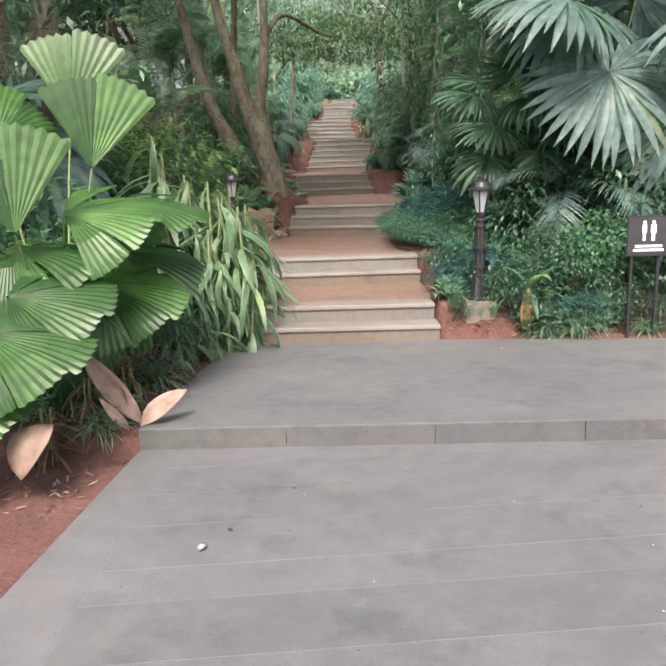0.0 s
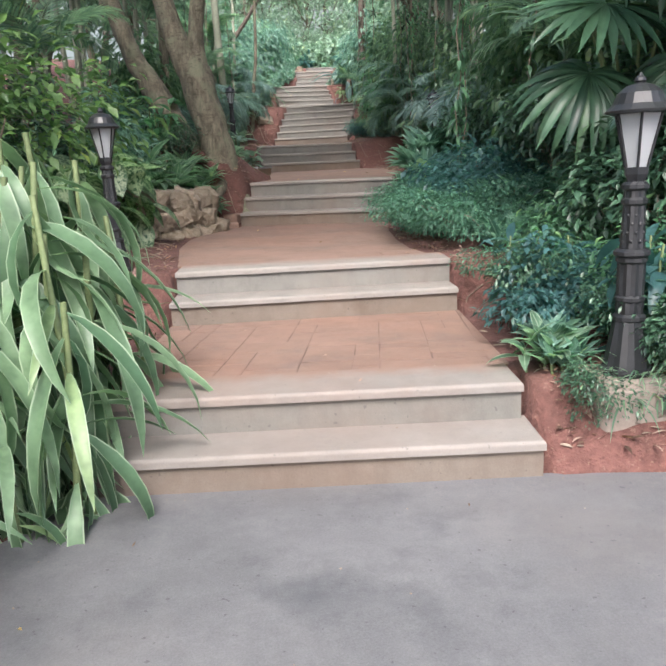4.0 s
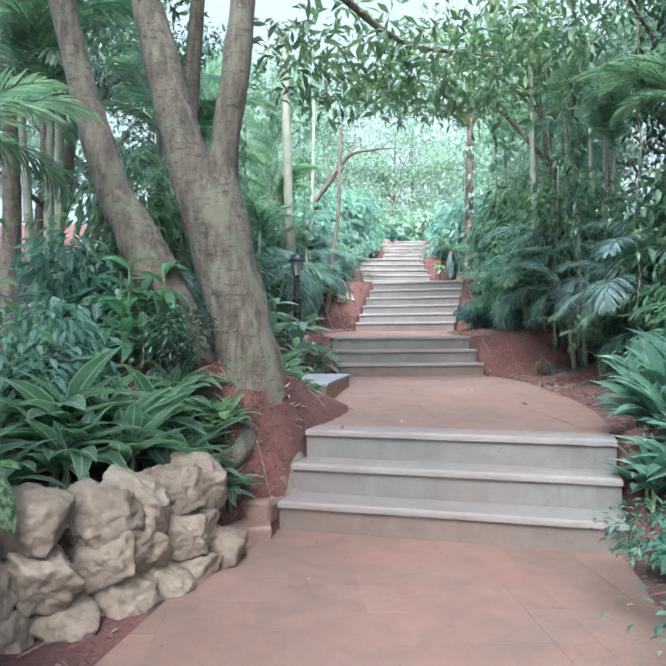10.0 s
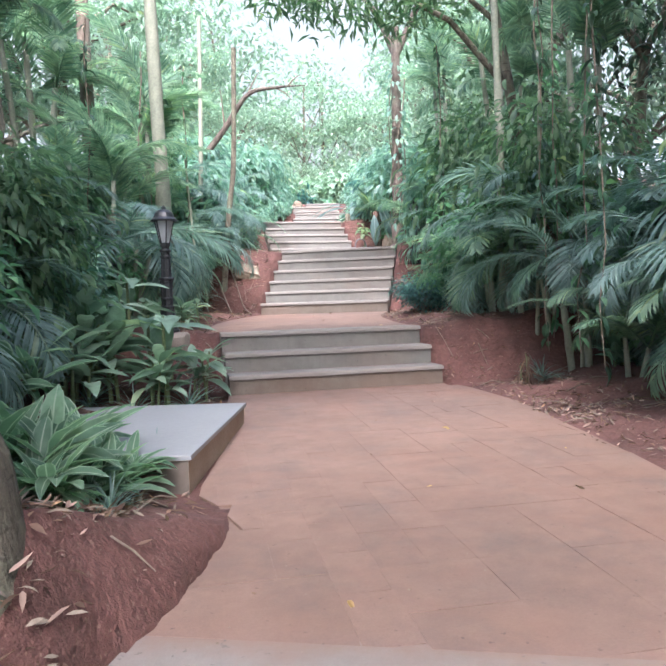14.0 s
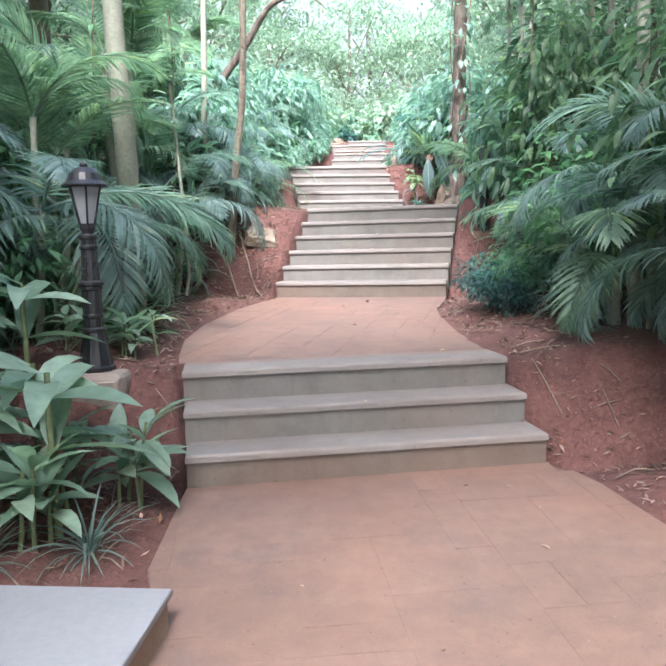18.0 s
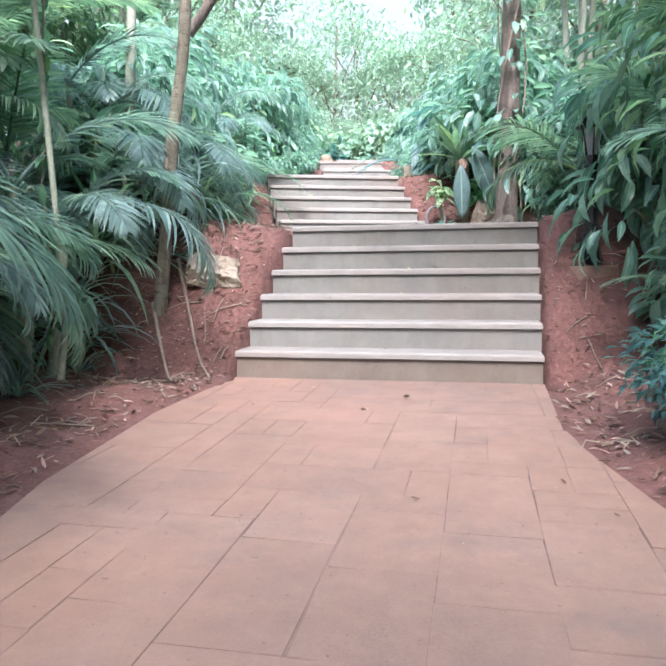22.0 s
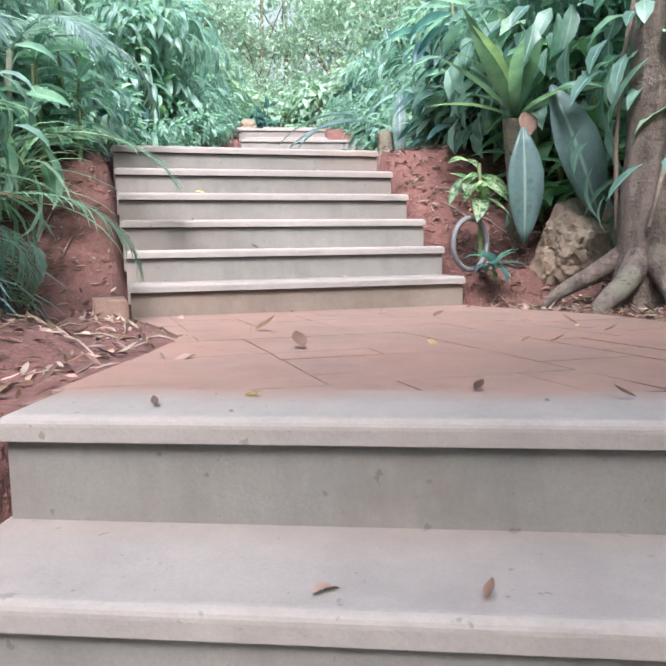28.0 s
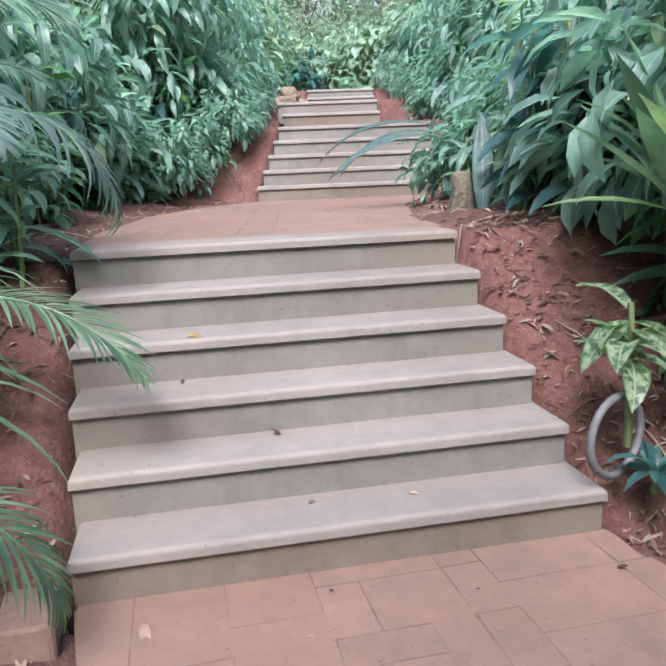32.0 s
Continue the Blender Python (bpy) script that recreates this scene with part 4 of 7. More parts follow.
for k, (x, y, z, sx, sy, t) in enumerate([(-1.06, 14.95, 0.55, 0.34, 0.28, 0.2), (-1.02, 15.2, 0.66, 0.32, 0.26, -0.3), (-0.98, 15.42, 0.78, 0.3, 0.26, 0.1)]):
    place(rough_block("flat_stone", "flat red stone set as a rough edge beside the steps", "stone", sx, sy, 0.14, BRICKRED, 0.02, 0.012, 20 + k), x, y, z, t)
rock = tagged(part("rock", rock_mesh(0.66, 0.55, 0.58, 77, 0.10, 5), None), "large ochre rock lying beside the tree roots", "rock")
rock.matrix_basis = pose(2.42, 29.62, 3.43, 8, -14, 25)
rock = tagged(part("rock", rock_mesh(0.56, 0.46, 0.34, 78, 0.12, 5), None), "flat ochre rock half buried in the soil bank", "rock")
rock.matrix_basis = pose(-0.68, 26.15, 2.72, 4, 10, 15)
rock = tagged(part("rock", rock_mesh(0.4, 0.35, 0.3, 79, 0.12, 3), None), "reddish rock at the edge of the upper steps", "rock")
rock.matrix_basis = pose(0.1, 37.4, 5.2, 0, 0, 40)
for k, (x, y, w) in enumerate(((0.60, 40.3, 0.42), (0.80, 40.7, 0.46), (0.93, 40.35, 0.34), (0.70, 40.45, 0.36))):
    rock = tagged(part("rock", rock_mesh(w, w * 0.8, w * 0.8, 90 + k, 0.14, 3), None), "rough reddish rock in a small heap by the far steps", "rock", group="rocks by the far steps")
    rock.matrix_basis = pose(x, y, float(soil(x, y)) + w * 0.2 + (0.2 if k == 3 else 0.0), 0.2 * k, 0.1, k)

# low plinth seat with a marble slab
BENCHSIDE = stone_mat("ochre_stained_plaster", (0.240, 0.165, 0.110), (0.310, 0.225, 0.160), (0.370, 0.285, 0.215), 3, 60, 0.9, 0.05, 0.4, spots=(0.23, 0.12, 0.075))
seat = tagged(new("stone_bench"), "low stone bench with a smooth white marble top", "bench")
top_out = [(-0.456, 19.17), (-1.75, 19.30), (-1.83, 17.43), (-0.640, 17.32)]
part("base", prism_bm([(-0.473, 19.155), (-1.73, 19.28), (-1.81, 17.45), (-0.655, 17.337)], 1.0, 1.405), BENCHSIDE, seat)
# thin panel that gives the end of the base a darker brown
part("end_panel", prism_bm([(-0.656, 17.330), (-0.656, 17.336), (-1.80, 17.447), (-1.80, 17.441)], 1.0, 1.40), RISERDUST, seat, "dark brown end panel")
part("slab", prism_bm(top_out[::-1], 1.406, 1.432, 0.006), MARBLE, seat)

# dry stone wall that curves from the tree towards the planting
def stone_wall():
    rng = random.Random(5)
    root = tagged(new("stone_wall"), "low dry wall of rough ochre stones holding the planting", "wall")
    line = np.array([(-1.14, 14.55), (-1.30, 13.95), (-1.48, 13.55), (-1.80, 13.25), (-2.25, 13.12), (-2.75, 13.15)])
    d = np.concatenate([[0], np.cumsum(np.linalg.norm(np.diff(line, axis=0), axis=1))])
    meshes = [smooth(rock_mesh(1, 1, 1, 100 + k, 0.13, 5)) for k in range(8)]
    z0 = 0.54
    for course, (hz, n) in enumerate(((0.22, 9), (0.22, 9), (0.24, 8))):
        for k in range(n):
            s = (k + 0.5 + (0.5 if course % 2 else 0) + rng.uniform(-0.15, 0.15)) / (n + 0.5) * d[-1]
            x, y = np.interp(s, d, line[:, 0]), np.interp(s, d, line[:, 1])
            ds = np.interp(s + 0.1, d, line[:, 0]) - x, np.interp(s + 0.1, d, line[:, 1]) - y
            st = part("stone", meshes[rng.randrange(8)], None, root)
            w = d[-1] / n * rng.uniform(0.9, 1.3)
            st.matrix_basis = Matrix.LocRotScale((x + rng.uniform(-0.03, 0.03) - 0.03 * course, y + rng.uniform(-0.03, 0.03) + 0.02 * course, z0 + hz * 0.5 + rng.uniform(-0.02, 0.02)),
                                                 Euler((rng.uniform(-0.3, 0.3), rng.uniform(-0.35, 0.35), math.atan2(ds[1], ds[0]) + rng.uniform(-0.2, 0.2))), (w * 1.12, 0.36, hz * rng.uniform(1.15, 1.5)))
        z0 += hz * 0.92


stone_wall()

# restroom sign on a post
sign = tagged(new("sign"), "black restroom sign board with white symbols on a metal post", "sign")
sign.matrix_basis = pose(2.87, 7.35, 0.235, 0, 0, -6) @ Matrix.Scale(0.857, 4)
part("board", box_bm(0.44, 0.02, 0.42, 0.006, 1, (0, 0, 0.98)), SIGNBLACK, sign)
for x in (-0.15, 0.15):
    part("post", box_bm(0.035, 0.035, 1.1, 0.004, 1, (x, 0.03, 0.27)), IRON, sign)
for x, w in ((-0.035, 0.05), (0.065, 0.06)):
    part("symbol", box_bm(w, 0.004, 0.10, 0.001, 1, (x, -0.013, 1.06)), SIGNWHITE, sign)
    part("symbol", box_bm(w * 0.6, 0.004, 0.08, 0.001, 1, (x, -0.013, 0.965)), SIGNWHITE, sign)
    part("symbol", turned([(0.02, -0.002), (0.02, 0.002)], 12), SIGNWHITE, sign).matrix_basis = pose(x, -0.013, 1.135, 90, 0, 0)
for z, w in ((0.865, 0.30), (0.82, 0.34)):
    part("text_bar", box_bm(w, 0.004, 0.028, 0.001, 1, (0.02, -0.013, z)), SIGNWHITE, sign)
part("frame", box_bm(0.48, 0.012, 0.02, 0.003, 1, (0, -0.004, 1.2)), IRON, sign)
part("frame", box_bm(0.48, 0.012, 0.02, 0.003, 1, (0, -0.004, 0.76)), IRON, sign)

# ---- planting at the forecourt ----
FANS = [fan_leaf_mesh("fan_leaf", 0.66, LEAF_FAN, 24, sp, False, d, k) for k, (d, sp) in enumerate(((0.03, 78), (0.35, 165), (0.75, 200)))]
SPLIT = [fan_leaf_mesh("split_fan_leaf", 1.1, LEAF_GREYPALM, 38, 310, True, d, k) for k, d in enumerate((0.3, 0.5, 0.75))]

# each leaf: hub, pointing direction, upper side, leaf number
fan_palm("round-leaved fan palm with broad pleated leaves beside the paving", FANS, (-2.25, 5.6, 0.05), [
    ((-1.95, 5.7, 1.82), (0.12, 0.1, 1), (0.25, -1, 0.1), 0), ((-2.2, 4.85, 1.42), (-0.1, 0.1, 1), (0.35, -1, 0.1), 0), ((-2.05, 5.3, 1.52), (1, 0.25, 0.2), (0, -0.45, 1), 1),
    ((-2.25, 4.75, 1.06), (1, 0.1, 0.1), (0.05, -0.5, 1), 1), ((-1.85, 6.0, 1.2), (1, 0.15, -0.05), (0, -0.55, 1), 2), ((-2.2, 6.3, 1.5), (0.7, 0.5, 0.1), (0, -0.4, 1), 2),
    ((-2.25, 6.3, 2.25), (0.05, 0.2, 1), (0.15, -1, 0.2), 0), ((-2.7, 5.9, 2.0), (-0.4, 0.2, 0.7), (0.3, -0.8, 0.5), 1), ((-2.15, 5.5, 0.95), (0.9, 0.1, -0.12), (0, -0.4, 1), 2), ((-2.6, 6.2, 1.1), (-0.8, 0.3, 0), (0, -0.4, 1), 1),
    ((-1.8, 5.95, 1.60), (1, 0.1, -0.05), (0, -0.22, 1), 1), ((-1.95, 5.65, 1.0), (1, -0.15, -0.1), (0, -0.55, 1), 1), ((-2.35, 5.2, 1.3), (0.9, -0.2, 0.05), (0, -0.3, 1), 2)])
fan_palm("low round-leaved fan palm with toothed leaf edges on red soil", FANS, (-2.5, 4.5, 0.0), [
    ((-2.3, 4.45, 0.9), (1, -0.1, -0.05), (0.1, -0.45, 1), 1), ((-2.62, 4.25, 0.62), (0.9, -0.1, 0.0), (0.1, -0.3, 1), 2), ((-2.9, 4.9, 1.25), (-0.3, 0.1, 0.9), (0.3, -1, 0.1), 0), ((-2.9, 4.4, 0.8), (-0.6, -0.5, 0.1), (0, -0.4, 1), 1),
    ((-2.6, 5.3, 1.15), (0.2, 0.6, 0.3), (0, -0.6, 0.8), 1), ((-3.1, 5.4, 1.0), (-0.7, 0.4, 0.2), (0, -0.5, 0.8), 1)])
fan_palm("tall fan palm with stiff split leaves over the lamp", SPLIT, (3.1, 9.15, 1.75), [
    ((2.85, 8.4, 2.75), (-0.05, -0.45, -0.85), (0, -0.85, 0.45), 0), ((2.6, 8.9, 3.5), (-0.7, -0.35, -0.25), (0, -0.6, 0.8), 1), ((3.6, 8.3, 2.25), (0.3, -0.4, -0.8), (0, -0.9, 0.4), 1),
    ((3.2, 9.9, 3.3), (0.1, 0.9, 0.1), (0, -0.4, 1), 1), ((3.9, 9.2, 3.2), (0.9, -0.2, 0), (0, -0.6, 0.8), 1), ((3.2, 8.6, 3.6), (0.1, -0.5, 0.5), (0, -0.8, 0.6), 0), ((2.3, 8.3, 3.45), (-0.6, -0.4, 0.05), (0, -0.5, 0.9), 1), ((3.7, 7.9, 3.2), (0.5, -0.5, -0.2), (0, -0.6, 0.8), 2)], trunk=1.9)
fan_palm("fan palm with drooping split leaves in the shade", SPLIT, (4.5, 10.0, 1.5), [
    ((4.2, 9.3, 2.4), (-0.2, -0.6, -0.5), (0, -0.7, 0.6), 1), ((4.9, 9.4, 2.3), (0.5, -0.5, -0.5), (0, -0.7, 0.6), 2), ((4.4, 10.6, 2.6), (0, 0.8, 0.1), (0, -0.3, 1), 0), ((3.9, 10.2, 2.2), (-0.8, 0, -0.4), (-0.3, -0.5, 0.8), 1), ((5.1, 10.1, 2.5), (0.9, 0.2, 0), (0, -0.5, 0.8), 1)], trunk=1.5)
fan_palm("fan palm with split leaves rising behind the strap plants", SPLIT, (-4.0, 8.4, 1.5), [
    ((-3.6, 7.8, 2.5), (0.5, -0.5, 0.0), (0, -0.6, 0.8), 0), ((-4.4, 7.9, 2.4), (-0.5, -0.5, -0.2), (0, -0.7, 0.7), 1), ((-3.4, 8.7, 2.5), (0.8, 0.2, 0.2), (0, -0.5, 0.9), 1), ((-4.2, 9.1, 2.6), (-0.2, 0.8, 0.2), (0, -0.3, 1), 0), ((-3.2, 8.2, 2.0), (0.7, -0.3, -0.4), (0.1, -0.6, 0.8), 2)], trunk=1.5)

SMALLFAN = [fan_leaf_mesh("small_fan_leaf", 0.62, LEAF_DARK, 30, 290, True, d, 8 + k) for k, d in enumerate((0.3, 0.5, 0.8))]
fan_palm("dark green fan palm with many drooping split leaves", SMALLFAN, (2.3, 9.9, 1.35), [
    ((1.9, 9.5, 2.3), (-0.5, -0.6, -0.3), (-0.2, -0.7, 0.6), 0), ((1.75, 9.9, 2.7), (-0.8, -0.2, 0.1), (-0.1, -0.5, 0.9), 1), ((2.3, 9.4, 2.6), (0.1, -0.8, -0.2), (0, -0.6, 0.8), 2), ((2.7, 9.5, 2.3), (0.5, -0.6, -0.3), (0.1, -0.7, 0.6), 0),
    ((2.2, 9.6, 3.0), (-0.1, -0.5, 0.6), (0, -0.8, 0.5), 1), ((2.6, 9.9, 2.9), (0.7, -0.2, 0.3), (0, -0.5, 0.9), 1), ((1.85, 9.6, 1.9), (-0.5, -0.6, -0.6), (-0.2, -0.8, 0.4), 2), ((2.45, 9.4, 1.95), (0.2, -0.7, -0.6), (0, -0.8, 0.4), 2), ((1.9, 10.3, 2.9), (-0.6, 0.4, 0.3), (0, -0.3, 0.9), 0)], trunk=1.0)

STRAPS = [rosette("strap_plant", "cane plant with arching green leaves striped pale yellow", LEAF_STRAP, 18, 0.56, 0.060, (-1.25, 0.15), (0.7, 2.3), 1.2, 0.3, 0.4, k, 7, "plant", 5, 0.24, low=0.12, as_parts=True) for k in range(3)]
SPOTS = [(-1.42, 7.75, 1.0), (-1.33, 8.1, 1.1), (-1.75, 8.1, 1.4), (-1.8, 8.4, 1.35), (-1.6, 7.35, 0.9), (-1.36, 7.5, 0.95), (-1.27, 7.85, 0.8), (-1.55, 7.1, 0.7), (-1.3, 7.62, 1.35), (-1.3, 7.8, 1.25), (-1.5, 8.15, 1.0), (-1.26, 7.6, 1.15), (-1.2, 8.15, 1.2)]
for k, (x, y, size) in enumerate(SPOTS):
    place(STRAPS[k], x, y, None, k * 1.1, size) if k < 3 else again(STRAPS[k % 3], x, y, None, k * 1.7, size)

def slim_stump():
    g = Geo()
    g.add(*tube([(0, 0, -0.05), (0.01, 0, 0.25), (0, 0.01, 0.5)], [0.035, 0.04, 0.05], 9))
    return tagged(part("stump", g.mesh("stump", BARK), None), "short stump that carries the strap-leaved plant", "stump")


# dry bracts and dead leaves beside the paving
def curled_leaf(name, label, mat, length, width, at, turn, tilt, bend=1.0, fold=0.6, category="dry leaf"):
    g = Geo()
    v, f, u = blade(length, width, 8, bend, fold, 0.45, 5)
    g.add(v, f, u)
    ob = tagged(part(name, g.mesh(name, mat), None), label, category)
    mod = ob.modifiers.new("thickness", "SOLIDIFY")
    mod.thickness = 0.004
    ob.matrix_basis = Matrix.LocRotScale(at, Euler((tilt, 0, turn)), None)
    return ob


def aim(ob, at, way, face):
    """Points a leaf along way, with its upper side towards face."""
    y = Vector(way).normalized()
    z = Vector(face)
    z = (z - y * z.dot(y)).normalized()
    ob.matrix_basis = Matrix.Translation(at) @ Matrix((y.cross(z), y, z)).transposed().to_4x4()


aim(curled_leaf("dry_bract", "long dry pinkish palm bract standing by the kerb", LEAF_PALEDRY, 0.66, 0.17, (0, 0, 0), 0, 0, 0.45, 0.5), (-1.58, 5.06, 0.12), (-0.42, -0.05, 0.6), (0.35, -1, 0.1))
aim(curled_leaf("dry_bract", "short curled pinkish palm bract by the kerb", LEAF_PALEDRY, 0.40, 0.15, (0, 0, 0), 0, 0, 0.7, 0.55), (-1.60, 5.03, 0.12), (0.42, -0.05, 0.4), (-0.2, -0.9, 0.4))
aim(curled_leaf("dry_bract", "narrow dry bract on the soil", LEAF_PALEDRY, 0.34, 0.07, (0, 0, 0), 0, 0, 0.3, 0.5), (-1.66, 5.0, 0.10), (-0.2, -0.3, 0.45), (0.2, -1, 0.3))
curled_leaf("dry_fan_leaf", "withered fan leaf drooping onto red soil", LEAF_PALEDRY, 0.35, 0.3, (-1.9, 4.3, 0.40), 2.6, -0.3, 1.0, 0.3)
curled_leaf("dry_fan_leaf", "crumpled pale dead leaf resting on red soil", LEAF_PALEDRY, 0.42, 0.34, (-2.25, 4.25, 0.30), 2.2, -0.25, 1.3, 0.5)
aim(curled_leaf("golden_leaf", "golden dead leaf hanging beside the lamp plinth", LEAF_GOLD, 0.46, 0.19, (0, 0, 0), 0, 0, 0.25, 0.5), (1.79, 7.60, 0.56), (-0.04, -0.06, -1), (0.1, -1, 0.1))
place(rosette("nest_plant", "strap-leaved plant with arching glossy blades beside the lamp", LEAF_MID, 14, 0.55, 0.075, (0.0, 1.1), (0.6, 1.7), 0.0, 0.35, 0.5, 70, 6, "plant", 1, 0.02, as_parts=True), 1.84, 7.72, 0.50)
place(slim_stump(), 1.84, 7.72, 0.02)

# ---- shrubs, ferns and palms, built once and repeated ----
SHRUBS = {
    "dark": shrub("shrub", "dense dark green shrub with small glossy leaves", LEAF_DARK, 1.3, 1.3, 1500, (0.10, 0.045), seed=1),
    "mid": shrub("shrub", "leafy mid-green shrub with pointed leaves", LEAF_MID, 1.4, 1.5, 1300, (0.14, 0.05), 0.7, seed=2),
    "yellow": shrub("shrub", "rounded yellow-green shrub with fine leaves", LEAF_YELLOW, 1.5, 1.2, 2400, (0.075, 0.038), seed=3),
    "round": shrub("shrub", "shrub with small round pale-lit leaves", LEAF_MID, 1.2, 1.4, 1100, (0.085, 0.07), 0.4, seed=18, droop=0.5),
    "teal": shrub("shrub", "broad-leaved shrub with pale teal-green leaves", LEAF_TEAL, 1.4, 1.4, 1000, (0.20, 0.085), 0.8, seed=8, seg=3, droop=0.4),
    "haze": shrub("shrub", "soft-leaved shrub with distance haze put into its pale colour", LEAF_PALE, 1.8, 2.0, 750, (0.32, 0.13), 0.8, seed=9, seg=2, droop=0.4),
    "blue": shrub("shrub", "bushy shrub with blue-green oval leaves", LEAF_BLUE, 1.1, 0.9, 900, (0.12, 0.06), 0.6, seed=4),
    "broad": shrub("shrub", "tall shrub with long drooping green leaves", LEAF_TEAL, 1.5, 2.0, 800, (0.30, 0.085), 1.1, seed=5, seg=4, droop=0.5),
    "tall": shrub("shrub", "tall leafy shrub with pointed drooping leaves", LEAF_BAMBOO, 1.7, 2.6, 1900, (0.17, 0.06), 0.8, seed=6, seg=3, droop=0.5),
}
GINGER = [rosette("ginger_plant", "clump of tall leafy stems with long lance leaves", (LEAF_TEAL, LEAF_MID, LEAF_BLUE)[k], 15, 0.44, 0.12, (-0.2, 0.9), (0.7, 1.8), 1.05, 0.3, 0.38, 10 + k, 5, "plant", 7, 0.4, low=0.15) for k in range(3)]
FERN = shrub("fern_bush", "low bright green fern-like bush spilling over the path edge", LEAF_FERN, 1.35, 0.62, 5200, (0.050, 0.022), 0.5, seed=7, stems=14, shell=0.6, category="fern")
LANCE = [rosette("lance_plant", "clump of upright blue-green lance leaves", LEAF_TEAL, 10, 0.36, 0.105, (0.5, 1.4), (0.3, 1.2), 0.25, 0.35, 0.4, 20 + k, 4, "plant", 7, 0.3) for k in range(2)]
VARIE = [rosette("variegated_plant", "low plant with pale-edged lance leaves on red soil", LEAF_VARIE, 8, 0.42, 0.115, (0.2, 1.3), (0.4, 1.3), 0.32, 0.3, 0.45, 30 + k, 5, "plant", 5, 0.25) for k in range(2)]
BROADLEAF = rosette("broadleaf_plant", "upright plant with broad pale green leaves on thin stems", LEAF_PALE, 8, 0.42, 0.125, (0.0, 1.2), (0.4, 1.3), 0.55, 0.25, 0.42, 35, 5, "plant", 5, 0.35, low=0.5, as_parts=True)
CANE = rosette("dumb_cane", "dumb cane with large mottled pale green leaves", LEAF_CANE, 9, 0.36, 0.22, (-0.7, 0.6), (0.6, 1.3), 0.75, 0.15, 0.45, 40, 6, "plant", 3, 0.25, as_parts=True, low=0.3)
GRASS = rosette("grass_tuft", "tuft of narrow grey-green blades in soil", LEAF_GREYPALM, 46, 0.36, 0.014, (0.4, 1.4), (0.6, 2.0), 0.0, 0.3, 0.3, 50, 4, "grass")
FROND = [frond_mesh("frond", LEAF_PALM, 1.25, 36, 0.40, 0.022, b, 0.22, h, k) for k, (b, h) in enumerate(((1.2, 0.45), (1.7, 0.7), (2.2, 0.9)))]
FROND_GREY = [frond_mesh("grey_frond", LEAF_GREYPALM, 1.15, 34, 0.40, 0.021, b, 0.25, h, 5 + k) for k, (b, h) in enumerate(((1.6, 0.6), (2.2, 0.9)))]
ARECA = [
    feather_palm("clump of feathery palms with thin ringed stems", FROND, 15, 4, 1.5, (0.6, 1.35), 1),
    feather_palm("low feathery palm with arching fronds", FROND, 11, 2, 0.5, (0.2, 1.1), 2),
    feather_palm("feathery palm with drooping greyish fronds", FROND_GREY, 12, 3, 1.1, (-0.1, 0.9), 3),
    feather_palm("tall feathery palm clump with long fronds", FROND, 18, 4, 2.8, (0.5, 1.35), 4, 0.045),
]
used = set()


def plant(ob, x, y, turn=None, size=1.0, z=None):
    t = random.uniform(0, 6.28) if turn is None else turn
    if ob.name in used:
        return again(ob, x, y, z, t, size)
    used.add(ob.name)
    return place(ob, x, y, z, t, size)


S, A, G = SHRUBS, ARECA, GINGER
# left of the path, from the forecourt upwards
for key, x, y, size in (("yellow", -2.9, 11.2, 1.75), ("dark", -2.7, 12.9, 0.9), ("yellow", -3.5, 12.6, 1.9), ("dark", -4.3, 10.8, 1.4), ("dark", -2.7, 10.3, 0.9), ("mid", -3.6, 10.0, 1.3), ("dark", -3.2, 13.6, 1.2), ("mid", -2.9, 6.6, 1.0),
                        ("dark", -3.3, 5.6, 1.1), ("mid", -3.6, 7.5, 1.3), ("dark", -3.2, 9.0, 1.2), ("dark", -3.0, 14.2, 0.5), ("mid", -3.0, 14.8, 0.5), ("dark", -2.4, 16.9, 1.0),
                        ("mid", -2.6, 18.2, 1.1), ("dark", -2.7, 19.6, 1.1), ("mid", -2.3, 21.6, 0.8), ("mid", -3.0, 22.6, 1.2), ("mid", -2.4, 23.3, 0.6), ("broad", -2.9, 25.2, 1.1), ("mid", -3.3, 27.0, 1.2), ("mid", -2.0, 27.2, 0.7),
                        ("broad", -1.9, 28.6, 0.8), ("tall", -3.0, 29.8, 1.1), ("broad", -1.5, 30.6, 0.7), ("broad", -1.55, 32.0, 0.75), ("mid", -1.6, 33.4, 0.8), ("broad", -1.3, 34.8, 0.75), ("mid", -0.8, 36.2, 0.8), ("broad", -0.7, 37.6, 0.8),
                        ("mid", -0.4, 39.2, 0.9), ("broad", -0.2, 40.8, 0.9), ("tall", -0.1, 42.6, 1.0), ("mid", 0.3, 44.0, 1.0), ("tall", -2.4, 31.5, 1.2), ("tall", -2.3, 34.0, 1.2), ("tall", -2.0, 37.0, 1.2), ("tall", -1.6, 40.0, 1.2)):
    # above y 30 tall and dark shrubs take the haze-coloured kind
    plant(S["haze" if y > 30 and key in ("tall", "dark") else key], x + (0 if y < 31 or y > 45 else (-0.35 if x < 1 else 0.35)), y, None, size)
